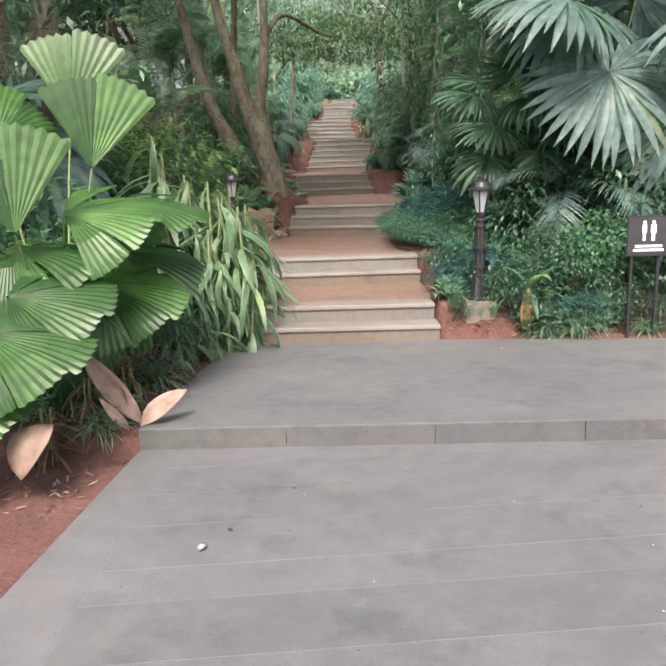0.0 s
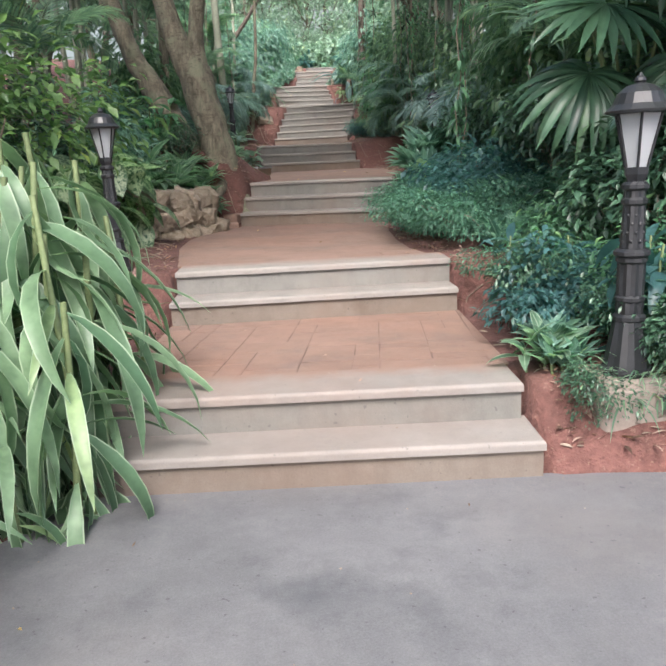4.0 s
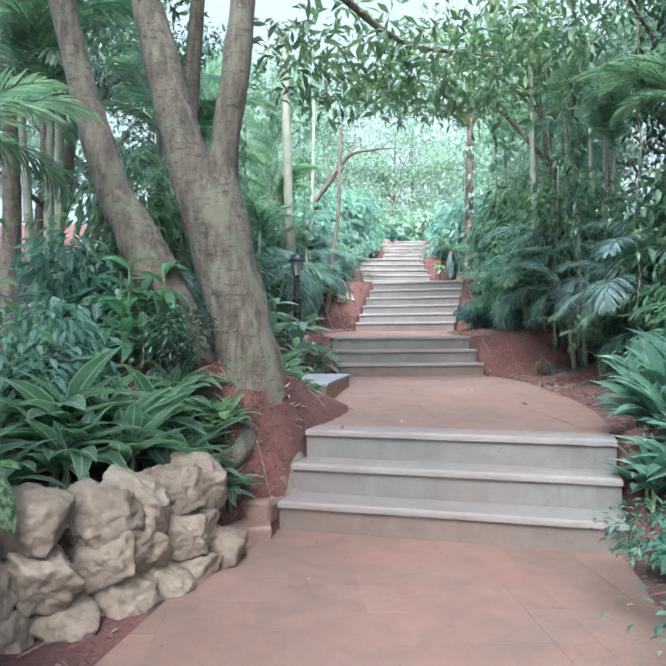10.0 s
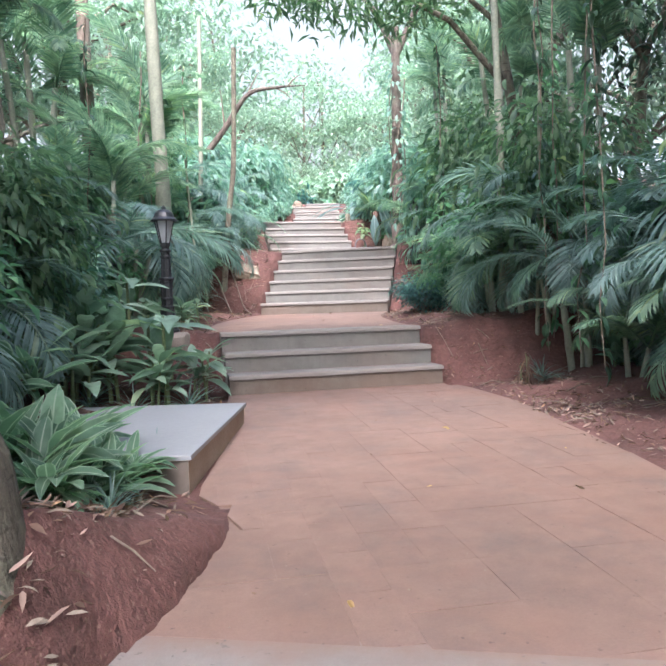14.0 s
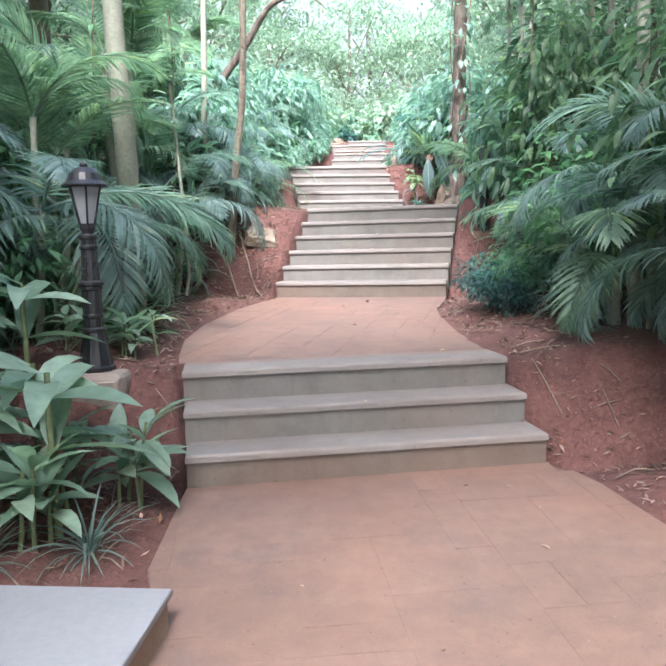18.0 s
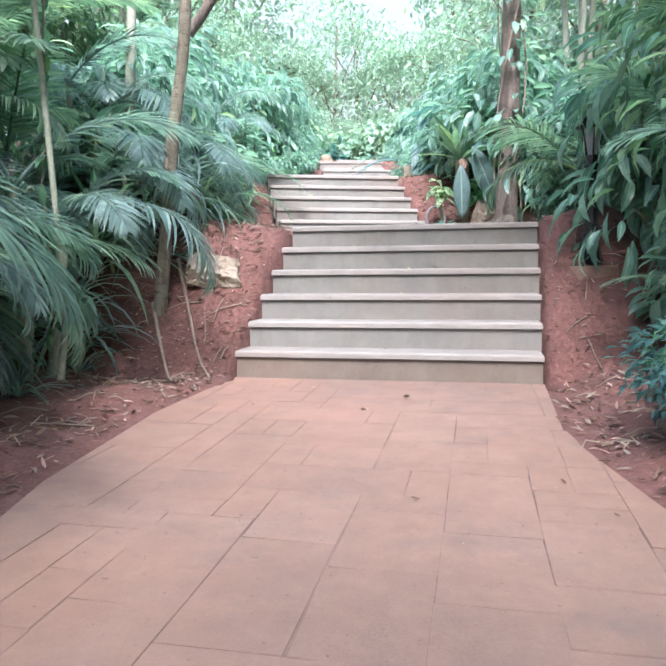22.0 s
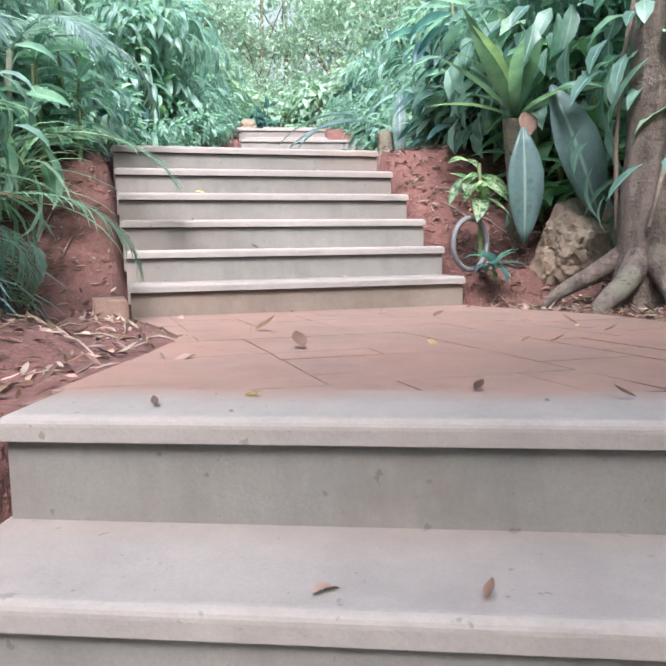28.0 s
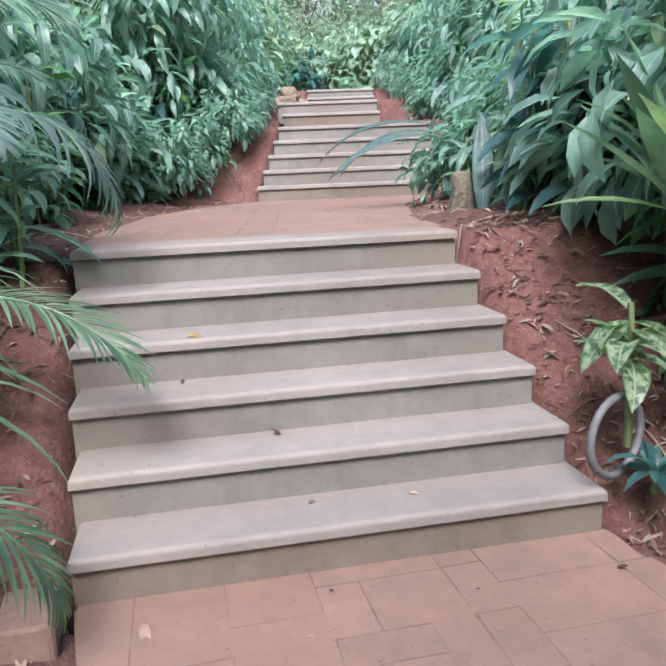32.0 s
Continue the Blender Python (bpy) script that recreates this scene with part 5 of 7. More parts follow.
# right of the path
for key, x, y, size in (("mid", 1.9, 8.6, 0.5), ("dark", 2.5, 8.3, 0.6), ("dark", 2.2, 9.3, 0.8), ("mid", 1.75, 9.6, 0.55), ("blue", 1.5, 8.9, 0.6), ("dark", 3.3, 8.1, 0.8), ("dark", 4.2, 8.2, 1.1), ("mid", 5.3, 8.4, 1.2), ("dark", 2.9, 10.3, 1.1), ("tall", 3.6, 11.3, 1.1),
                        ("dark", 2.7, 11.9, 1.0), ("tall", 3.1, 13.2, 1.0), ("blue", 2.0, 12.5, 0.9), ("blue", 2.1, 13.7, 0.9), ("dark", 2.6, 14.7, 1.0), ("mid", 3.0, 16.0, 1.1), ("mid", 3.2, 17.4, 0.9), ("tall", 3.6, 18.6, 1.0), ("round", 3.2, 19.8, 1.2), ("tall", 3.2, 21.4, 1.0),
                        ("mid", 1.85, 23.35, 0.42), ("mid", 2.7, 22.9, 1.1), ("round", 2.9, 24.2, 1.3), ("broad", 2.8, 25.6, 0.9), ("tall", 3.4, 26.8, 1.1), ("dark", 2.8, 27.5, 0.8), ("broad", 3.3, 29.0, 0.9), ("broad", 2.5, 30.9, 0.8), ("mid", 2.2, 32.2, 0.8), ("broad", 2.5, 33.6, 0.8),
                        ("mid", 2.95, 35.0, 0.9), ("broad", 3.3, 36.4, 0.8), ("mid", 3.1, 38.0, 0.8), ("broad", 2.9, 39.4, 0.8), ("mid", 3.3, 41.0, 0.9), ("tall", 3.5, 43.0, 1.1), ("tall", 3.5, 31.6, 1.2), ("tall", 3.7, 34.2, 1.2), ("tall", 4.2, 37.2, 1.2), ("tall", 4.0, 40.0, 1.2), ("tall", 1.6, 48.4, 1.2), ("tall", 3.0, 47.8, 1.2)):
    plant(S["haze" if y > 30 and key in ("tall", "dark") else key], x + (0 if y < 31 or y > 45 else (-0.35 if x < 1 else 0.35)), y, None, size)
for x, y, size in ((1.38, 11.0, 0.82), (1.4, 11.75, 0.86), (1.5, 12.6, 0.85), (1.55, 10.5, 0.7), (1.6, 13.4, 0.85), (1.9, 11.2, 0.95), (1.42, 12.2, 0.8), (1.62, 23.2, 0.62), (1.75, 23.5, 0.7), (1.68, 23.0, 0.5)):
    plant(FERN if y < 20 else S["blue"], x, y, None, size if y < 20 else size * 0.75)
for k, (x, y, size) in enumerate(((1.75, 11.5, 1.2), (1.95, 12.3, 1.3), (1.7, 13.0, 1.1), (2.1, 11.0, 1.2), (1.75, 14.1, 1.2), (1.85, 14.8, 1.4), (2.0, 15.3, 1.4), (2.25, 14.4, 1.3), (2.15, 16.6, 1.1), (2.5, 17.3, 1.3), (2.9, 18.6, 1.2), (2.7, 16.9, 1.4), (1.72, 10.2, 0.8))):
    plant(LANCE[k % 2], x, y, None, size)
for k, (x, y, size) in enumerate(((-1.7, 15.2, 1.1), (-1.15, 16.6, 0.9), (-1.4, 17.1, 1.0), (-1.25, 19.95, 1.2), (-1.6, 20.3, 1.9), (-1.05, 20.3, 1.2), (-1.75, 19.7, 1.7), (-1.9, 20.9, 1.8), (-1.45, 20.0, 2.0), (-2.1, 20.2, 2.0), (-2.3, 19.6, 1.9), (-0.95, 16.95, 0.7), (-1.5, 21.5, 0.9), (-1.65, 16.2, 1.1), (-2.0, 17.4, 1.2), (-2.05, 18.6, 1.2), (-1.15, 21.5, 0.8))):
    plant(BROADLEAF if y > 19 else VARIE[k % 2], x, y, None, size * (0.62 if y > 19 else 1))
for x, y, size in ((-1.95, 12.35, 1.25), (-2.2, 11.9, 1.3), (-1.95, 12.8, 1.1), (-2.5, 12.5, 1.45), (-2.4, 11.5, 1.2), (-2.75, 12.0, 1.5), (-2.2, 12.5, 1.4)):
    plant(CANE, x, y, None, size)
for x, y, size in ((-0.95, 19.75, 1.0), (-1.35, 19.6, 0.9), (-1.7, 19.55, 0.9), (-1.95, 24.2, 1.2), (-1.6, 24.6, 1.1), (-2.3, 24.9, 1.2), (-1.9, 23.6, 1.0), (-1.55, 25.4, 1.0), (2.4, 20.6, 1.0), (2.0, 21.8, 0.8), (2.7, 28.4, 1.0)):
    plant(GRASS, x, y, None, size)
for k, (x, y, size) in enumerate(((-1.0, 31.4, 0.9), (-1.15, 32.6, 1.0), (-1.05, 33.8, 1.0), (-0.7, 35.0, 0.95), (-0.35, 36.4, 0.9), (-0.1, 37.9, 0.9), (0.05, 39.5, 0.9), (0.2, 41.0, 0.9), (1.95, 31.7, 0.95), (1.95, 32.8, 0.95), (2.2, 33.9, 1.0), (2.5, 35.0, 0.95), (2.85, 36.4, 0.9), (2.75, 37.9, 0.9), (2.6, 39.4, 0.9), (2.75, 41.0, 0.95), (2.5, 30.0, 1.0), (2.1, 31.0, 0.9), (-1.8, 26.6, 1.0), (3.0, 30.3, 1.1), (1.2, 46.6, 1.1), (2.4, 46.9, 1.1), (0.5, 43.0, 1.0), (3.0, 43.6, 1.0), (-1.6, 29.6, 0.8))):
    plant(G[k % 3], x + (0 if y < 31.2 or y > 45 else (-0.4 if x < 1 else 0.4)), y, None, size)
# palms
for k, x, y, size, turn in ((0, -2.15, 22.4, 1.0, 0.3), (3, -2.1, 24.7, 1.05, 1.0), (2, -1.75, 23.0, 0.85, 2.0), (2, -2.15, 25.8, 0.7, 0.5), (0, -2.6, 26.3, 1.1, 2.2), (2, -1.65, 27.6, 0.9, 1.2), (1, -1.35, 28.7, 0.85, 4.2), (2, -1.15, 29.9, 0.85, 0.4), (3, -3.4, 24.0, 1.2, 3.0),
                            (3, -3.0, 20.2, 1.2, 1.4), (0, -3.1, 28.6, 1.3, 2.6), (1, -1.5, 27.0, 0.6, 3.5), (3, -3.6, 17.6, 1.2, 0.6), (0, -3.5, 15.0, 1.1, 5.0), (3, -2.9, 32.6, 1.1, 1.8),
                            (2, 2.85, 20.6, 1.05, 2.8), (2, 2.6, 21.6, 1.05, 0.9), (1, 2.5, 22.3, 1.0, 4.0), (2, 2.7, 23.8, 1.05, 2.0), (0, 2.9, 25.0, 1.0, 5.2), (1, 2.65, 26.6, 0.9, 3.1), (3, 3.7, 22.6, 1.25, 0.2), (3, 3.8, 25.8, 1.2, 2.4), (3, 3.3, 17.6, 1.15, 4.4), (2, 2.95, 18.6, 1.05, 1.7),
                            (3, 3.0, 14.2, 1.15, 3.6), (0, 3.0, 12.4, 1.15, 0.8), (3, 3.9, 30.6, 1.2, 1.1), (2, 3.1, 19.2, 1.1, 5.6), (3, 3.9, 12.6, 1.3, 2.1), (0, 4.4, 16.0, 1.3, 0.4), (3, -4.4, 12.0, 1.3, 4.1)):
    plant(A[k], x, y, turn, size)

# lush planting that closes the sides, denser towards the upper stretches
def side_planting(rng, kinds, y0, y1, step, side, near, deep, sizes):
    y = y0
    while y < y1:
        lo, hi = edges(y)
        d = near + deep * rng.random()
        x = float(lo) - d if side < 0 else float(hi) + d
        kind = rng.choice(kinds)
        plant(kind, x, y + rng.uniform(-0.15, 0.15), rng.uniform(0, 6.28), rng.uniform(*sizes))
        y += step * rng.uniform(0.75, 1.25)


HANG = feather_palm("feathery palm with long drooping silvery fronds", FROND_GREY, 14, 3, 0.9, (-0.5, 0.7), 9, 0.03)
NARROW = rosette("reed_clump", "clump of tall narrow arching green blades", LEAF_PALM, 26, 0.75, 0.032, (0.2, 1.4), (0.9, 2.3), 0.35, 0.3, 0.3, 51, 6, "plant", 5, 0.3, low=0.2)
SILVER = rosette("reed_clump", "clump of narrow drooping grey-green blades", LEAF_GREYPALM, 26, 0.7, 0.034, (0.2, 1.4), (1.2, 2.6), 0.55, 0.3, 0.3, 52, 6, "plant", 5, 0.3, low=0.2)
WITHERED = rosette("withered_clump", "clump of withered brown hanging leaves", LEAF_DRY, 12, 0.5, 0.05, (-1.2, 0.0), (0.3, 1.0), 0.8, 0.4, 0.4, 53, 4, "plant", 4, 0.2, low=0.3)
rg = random.Random(21)
side_planting(rg, [S["dark"], S["dark"], G[2]], 8.1, 9.8, 0.35, 1, 0.65, 0.5, (0.4, 0.6))
side_planting(rg, [S["dark"], G[2], S["dark"], S["dark"]], 8.0, 10.0, 0.35, 1, 1.3, 1.6, (0.5, 0.8))
side_planting(rg, [S["blue"], FERN, LANCE[1]], 9.9, 14.2, 0.45, 1, 0.5, 0.4, (0.55, 0.85))
side_planting(rg, [S["teal"], LANCE[0], G[0], S["mid"]], 14.2, 17.2, 0.55, 1, 0.75, 0.6, (0.5, 0.65))
side_planting(rg, [A[1], A[2], LANCE[0]], 17.2, 20.6, 0.7, 1, 1.25, 0.5, (0.7, 1.0))
side_planting(rg, [HANG, A[2], S["tall"], S["teal"]], 14.0, 24.5, 0.6, 1, 1.6, 0.8, (0.9, 1.25))
side_planting(rg, [A[1], HANG, S["teal"], A[2]], 20.5, 28.2, 0.6, 1, 1.2, 0.5, (0.6, 0.9))
side_planting(rg, [S["dark"], S["mid"], S["teal"]], 10.8, 13.0, 0.5, -1, 1.45, 0.7, (0.6, 0.9))
side_planting(rg, [VARIE[0], VARIE[1]], 13.9, 17.2, 0.35, -1, 0.75, 0.9, (0.6, 0.95))
side_planting(rg, [S["teal"], S["tall"], HANG], 16.5, 21.0, 0.5, -1, 1.5, 0.8, (0.8, 1.1))
side_planting(rg, [A[1], GRASS, A[2], NARROW, GRASS], 21.6, 25.6, 0.42, -1, 1.0, 0.5, (0.6, 0.9))
side_planting(rg, [A[0], A[2], HANG, A[0], WITHERED], 21.6, 27.0, 0.62, -1, 1.55, 0.8, (0.8, 1.1))
side_planting(rg, [NARROW, HANG, WITHERED, SILVER, G[1]], 26.4, 29.6, 0.35, -1, 0.85, 0.5, (0.6, 0.9))
side_planting(rg, [S["broad"], G[0], HANG], 26.8, 31.0, 0.45, -1, 1.4, 0.7, (0.8, 1.1))
side_planting(rg, [G[0], G[1], S["teal"]], 31.6, 44.0, 0.45, -1, 0.62, 0.3, (0.5, 0.7))
side_planting(rg, [G[0], G[2], S["teal"], S["broad"]], 30.6, 44.0, 0.6, -1, 1.15, 0.7, (0.85, 1.15))
side_planting(rg, [G[0], G[1], S["teal"]], 31.6, 44.0, 0.45, 1, 0.62, 0.3, (0.5, 0.7))
side_planting(rg, [G[0], G[2], S["teal"], S["broad"]], 30.6, 44.0, 0.6, 1, 1.25, 0.7, (0.85, 1.15))
for kind, x, y, size in ((S["dark"], 1.75, 8.0, 0.36), (S["dark"], 2.05, 7.95, 0.35), (S["dark"], 2.4, 7.85, 0.4), (NARROW, 2.7, 7.85, 0.5), (S["dark"], 3.6, 7.75, 0.45), (S["dark"], 2.9, 8.25, 0.45), (S["mid"], 4.1, 7.7, 0.45), (S["dark"], 4.7, 7.6, 0.5),
                         (NARROW, 3.4, 8.3, 0.6), (NARROW, 1.62, 7.86, 0.42), (NARROW, 1.98, 7.62, 0.4), (LANCE[0], 1.14, 8.02, 0.45), (NARROW, 2.25, 7.55, 0.4), (S["dark"], 1.5, 8.06, 0.34), (S["dark"], 2.0, 7.8, 0.36), (S["dark"], 1.62, 8.3, 0.35), (S["blue"], 1.2, 8.5, 0.42), (S["dark"], 1.3, 8.95, 0.42), (G[2], 1.35, 9.35, 0.5), (LANCE[0], 1.12, 8.2, 0.6), (S["dark"], 1.75, 7.75, 0.3), (LANCE[1], 2.1, 7.65, 0.7), (NARROW, 2.4, 7.6, 0.45), (S["dark"], 2.75, 7.6, 0.36), (VARIE[1], 1.05, 8.05, 0.5), (S["dark"], 3.55, 7.5, 0.4), (S["dark"], 4.1, 7.45, 0.45), (S["dark"], 4.8, 7.4, 0.5), (HANG, 2.9, 9.3, 1.2), (A[0], 3.2, 10.3, 1.1), (S["dark"], 2.2, 9.6, 1.1), (S["dark"], 2.7, 9.3, 1.2), (S["dark"], 3.4, 9.0, 1.2), (S["round"], 2.35, 7.85, 0.5), (S["round"], 2.7, 7.95, 0.6), (G[1], 2.2, 8.2, 0.5), (VARIE[0], -1.5, 14.75, 0.95), (VARIE[1], -1.65, 14.4, 1.1), (VARIE[0], -1.85, 14.1, 1.05), (VARIE[1], -1.45, 15.05, 0.9), (VARIE[1], -1.75, 14.8, 1.3), (VARIE[0], -2.05, 14.4, 1.3), (VARIE[0], -1.9, 14.5, 1.1),
                         (VARIE[1], -2.1, 13.6, 0.8), (LANCE[1], 1.5, 14.75, 0.9), (LANCE[0], 1.62, 15.25, 1.0), (LANCE[1], 1.45, 14.25, 0.8), (LANCE[0], 1.75, 14.9, 1.25)):
    plant(kind, x, y, None, size)
for k in range(13):
    x = 1.7 + 0.3 * k
    y = float(np.interp(x, (0.92, 3.2, 7.0), (7.66, 7.3, 7.0))) + (0.2 if not 2.6 < x < 3.6 else 0.75)
    plant((S["dark"], NARROW, S["blue"], LANCE[0], S["dark"])[k % 5], x, y + 0.1 * (k % 2), k * 1.3, (0.42, 0.5, 0.4, 0.8, 0.5)[k % 5])
for k in range(17):
    x = 1.18 + 0.2 * k
    plant((S["dark"], NARROW, S["dark"], VARIE[1])[k % 4], x, float(np.interp(x, (0.92, 3.2, 7.0), (7.66, 7.3, 7.0))) + 0.13 + 0.06 * (k % 3), k * 1.9, (0.22, 0.32, 0.27, 0.4)[k % 4])
for kind, x, y, size in ((HANG, 3.25, 27.0, 1.1), (HANG, -1.6, 28.3, 0.95), (HANG, -1.65, 29.2, 0.9), (HANG, -1.7, 27.3, 0.7), (NARROW, -0.95, 27.0, 0.8), (WITHERED, -0.85, 27.8, 0.8), (SILVER, -0.9, 28.8, 0.7), (NARROW, -1.0, 29.8, 0.9), (G[0], -0.95, 30.3, 0.8),
                         (S["dark"], -1.75, 15.4, 0.5), (G[1], -2.0, 15.7, 0.7), (VARIE[0], -1.6, 15.35, 0.9), (VARIE[1], -2.3, 15.1, 1.1), (S["teal"], -2.5, 14.8, 0.6), (S["dark"], -2.1, 14.9, 0.55), (VARIE[0], -1.75, 16.6, 0.9), (VARIE[0], -1.2, 15.0, 0.65), (VARIE[1], -1.3, 15.25, 0.6), (VARIE[1], -1.38, 14.85, 0.7),
                         (WITHERED, -1.95, 5.0, 0.5), (WITHERED, -1.8, 5.15, 0.55), (WITHERED, -2.15, 4.75, 0.55), (WITHERED, -1.72, 5.5, 0.5), (NARROW, -1.85, 4.95, 0.32), (NARROW, -1.7, 6.0, 0.5), (WITHERED, -1.62, 6.2, 0.5), (NARROW, -1.5, 26.3, 1.15), (SILVER, -1.25, 26.8, 1.0), (NARROW, -1.75, 26.9, 1.2), (SILVER, -1.6, 25.6, 1.0), (WITHERED, -1.2, 27.3, 0.9), (WITHERED, -1.55, 26.9, 1.0), (NARROW, -2.0, 22.3, 1.0), (HANG, -1.75, 24.0, 0.9), (A[0], -2.3, 23.2, 1.0), (A[2], -1.75, 25.0, 1.0), (HANG, -2.0, 22.0, 1.2), (NARROW, -1.55, 22.6, 0.7), (VARIE[1], -1.85, 5.3, 0.5), (NARROW, -2.2, 5.4, 0.6), (S["dark"], -2.2, 5.7, 0.5), (S["dark"], -1.8, 6.3, 0.42), (S["dark"], -1.7, 6.85, 0.42), (STRAPS[0], -1.72, 6.75, 0.6), (S["dark"], -2.5, 5.1, 0.5),
                         (VARIE[0], -0.98, 16.25, 0.55), (VARIE[1], -1.0, 16.75, 0.6), (VARIE[0], -0.92, 17.25, 0.55), (GRASS, -0.85, 16.5, 0.6), (VARIE[1], -1.25, 17.6, 0.8), (GRASS, -0.9, 17.9, 0.7), (BROADLEAF, 2.75, 29.9, 1.3), (BROADLEAF, 2.6, 30.6, 1.3), (BROADLEAF, 2.35, 31.2, 1.1), (S["teal"], 2.9, 30.4, 1.2), (S["dark"], -4.0, 9.5, 1.3), (S["dark"], -4.6, 8.0, 1.3), (S["mid"], -5.0, 10.5, 1.4), (S["dark"], -5.5, 9.0, 1.4), (S["dark"], -4.2, 6.6, 1.3), (S["mid"], -5.2, 7.2, 1.4), (WITHERED, 2.15, 20.4, 0.42), (A[1], 2.75, 19.6, 0.75), (SILVER, 2.2, 22.6, 0.7), (S["blue"], 2.05, 24.1, 0.4)):
    again(kind, x, y, None, x * 7 + y, size)
for x, y, size in ((1.7, 12.1, 0.8), (1.8, 12.8, 0.85), (1.62, 11.5, 0.7), (1.9, 13.5, 0.9)):
    plant(S["blue"], x, y, None, size)
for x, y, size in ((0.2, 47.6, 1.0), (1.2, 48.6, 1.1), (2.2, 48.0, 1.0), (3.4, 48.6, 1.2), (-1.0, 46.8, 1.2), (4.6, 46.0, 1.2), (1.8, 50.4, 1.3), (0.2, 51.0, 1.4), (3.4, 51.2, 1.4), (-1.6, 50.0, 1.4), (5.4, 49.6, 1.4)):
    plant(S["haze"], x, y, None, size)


# ---- trees ----
TREE = tree("leaning forked tree with grey-brown bark beside the stone wall", LEAF_TREE,
            [(-0.97, 15.64, 0.62), (-1.02, 15.67, 0.88), (-1.08, 15.68, 1.2), (-1.12, 15.69, 1.5), (-1.19, 15.7, 1.93), (-1.30, 15.72, 2.34), (-1.39, 15.74, 2.75), (-1.47, 15.76, 3.02)], [0.46, 0.34, 0.28, 0.255, 0.225, 0.23, 0.225, 0.18],
            [([(-1.32, 15.72, 2.2), (-1.35, 15.76, 2.9), (-1.33, 15.8, 3.43), (-1.25, 15.8, 3.96), (-1.2, 15.9, 5.0), (-1.3, 16.0, 7.0)], [0.12, 0.145, 0.11, 0.11, 0.085, 0.05]),
             ([(-1.33, 15.72, 2.2), (-1.53, 15.76, 2.95), (-1.675, 15.78, 3.43), (-1.825, 15.8, 3.98), (-2.1, 15.9, 5.0), (-2.5, 16.1, 7.0)], [0.14, 0.18, 0.155, 0.14, 0.10, 0.05]),
             ([(-1.22, 15.85, 0.95), (-1.44, 15.9, 1.45), (-1.66, 15.95, 1.85), (-1.93, 16.0, 2.38), (-2.17, 16.05, 2.82), (-2.35, 16.1, 3.18), (-2.72, 16.2, 4.4), (-3.2, 16.3, 6.5)], [0.26, 0.22, 0.20, 0.18, 0.16, 0.14, 0.11, 0.05]),
             ([(-1.1, 15.5, 1.3), (-1.12, 15.2, 1.12), (-1.2, 15.0, 1.0)], [0.10, 0.07, 0.03]),
             ([(-0.95, 15.8, 1.35), (-0.75, 15.9, 1.18), (-0.63, 16.1, 1.08)], [0.10, 0.06, 0.025]),
             ([(-1.22, 15.9, 4.6), (-0.8, 16.8, 5.2), (0.1, 17.9, 5.0), (1.2, 18.4, 5.0)], [0.06, 0.045, 0.03, 0.012])],
            [(-1.6, 16.2, 7.4, 1.6, 1.2), (-2.8, 16.2, 7.2, 1.6, 1.4), (-3.4, 15.0, 6.6, 1.5, 1.4), (-2.2, 16.6, 7.6, 1.8, 1.2), (-3.0, 15.6, 7.0, 1.6, 1.2), (-0.6, 18.2, 4.9, 1.1, 0.6), (0.7, 18.6, 5.0, 1.2, 0.6), (1.9, 18.6, 5.2, 1.1, 0.9)], 6000, (0.17, 0.06), 1, near=True)

tree("slender tree with pale hanging leaves that reach over the path", LEAF_BAMBOO,
     [(3.3, 23.6, 1.8), (3.3, 23.6, 3.0), (3.2, 23.6, 4.6), (3.0, 23.7, 6.0), (2.8, 23.8, 7.4)], [0.10, 0.085, 0.075, 0.06, 0.03],
     [([(3.15, 23.6, 5.0), (2.3, 23.6, 6.0), (1.2, 23.7, 6.6), (0.1, 23.8, 6.8)], [0.05, 0.04, 0.025, 0.01]), ([(3.0, 23.7, 6.0), (2.0, 24.2, 7.2), (0.8, 24.4, 7.6)], [0.04, 0.03, 0.01])],
     [(1.8, 23.7, 6.3, 0.8, 0.5), (0.9, 23.8, 6.4, 0.9, 0.5), (0.1, 23.8, 6.6, 0.8, 0.5), (1.2, 24.3, 7.5, 1.1, 0.6), (2.8, 23.8, 7.4, 0.9, 0.7)], 2300, (0.2, 0.05), 8)
BARKDARK = bark_mat("dark_brown_bark", (0.040, 0.030, 0.024), (0.095, 0.074, 0.060), (0.165, 0.137, 0.112), (0.125, 0.125, 0.095))
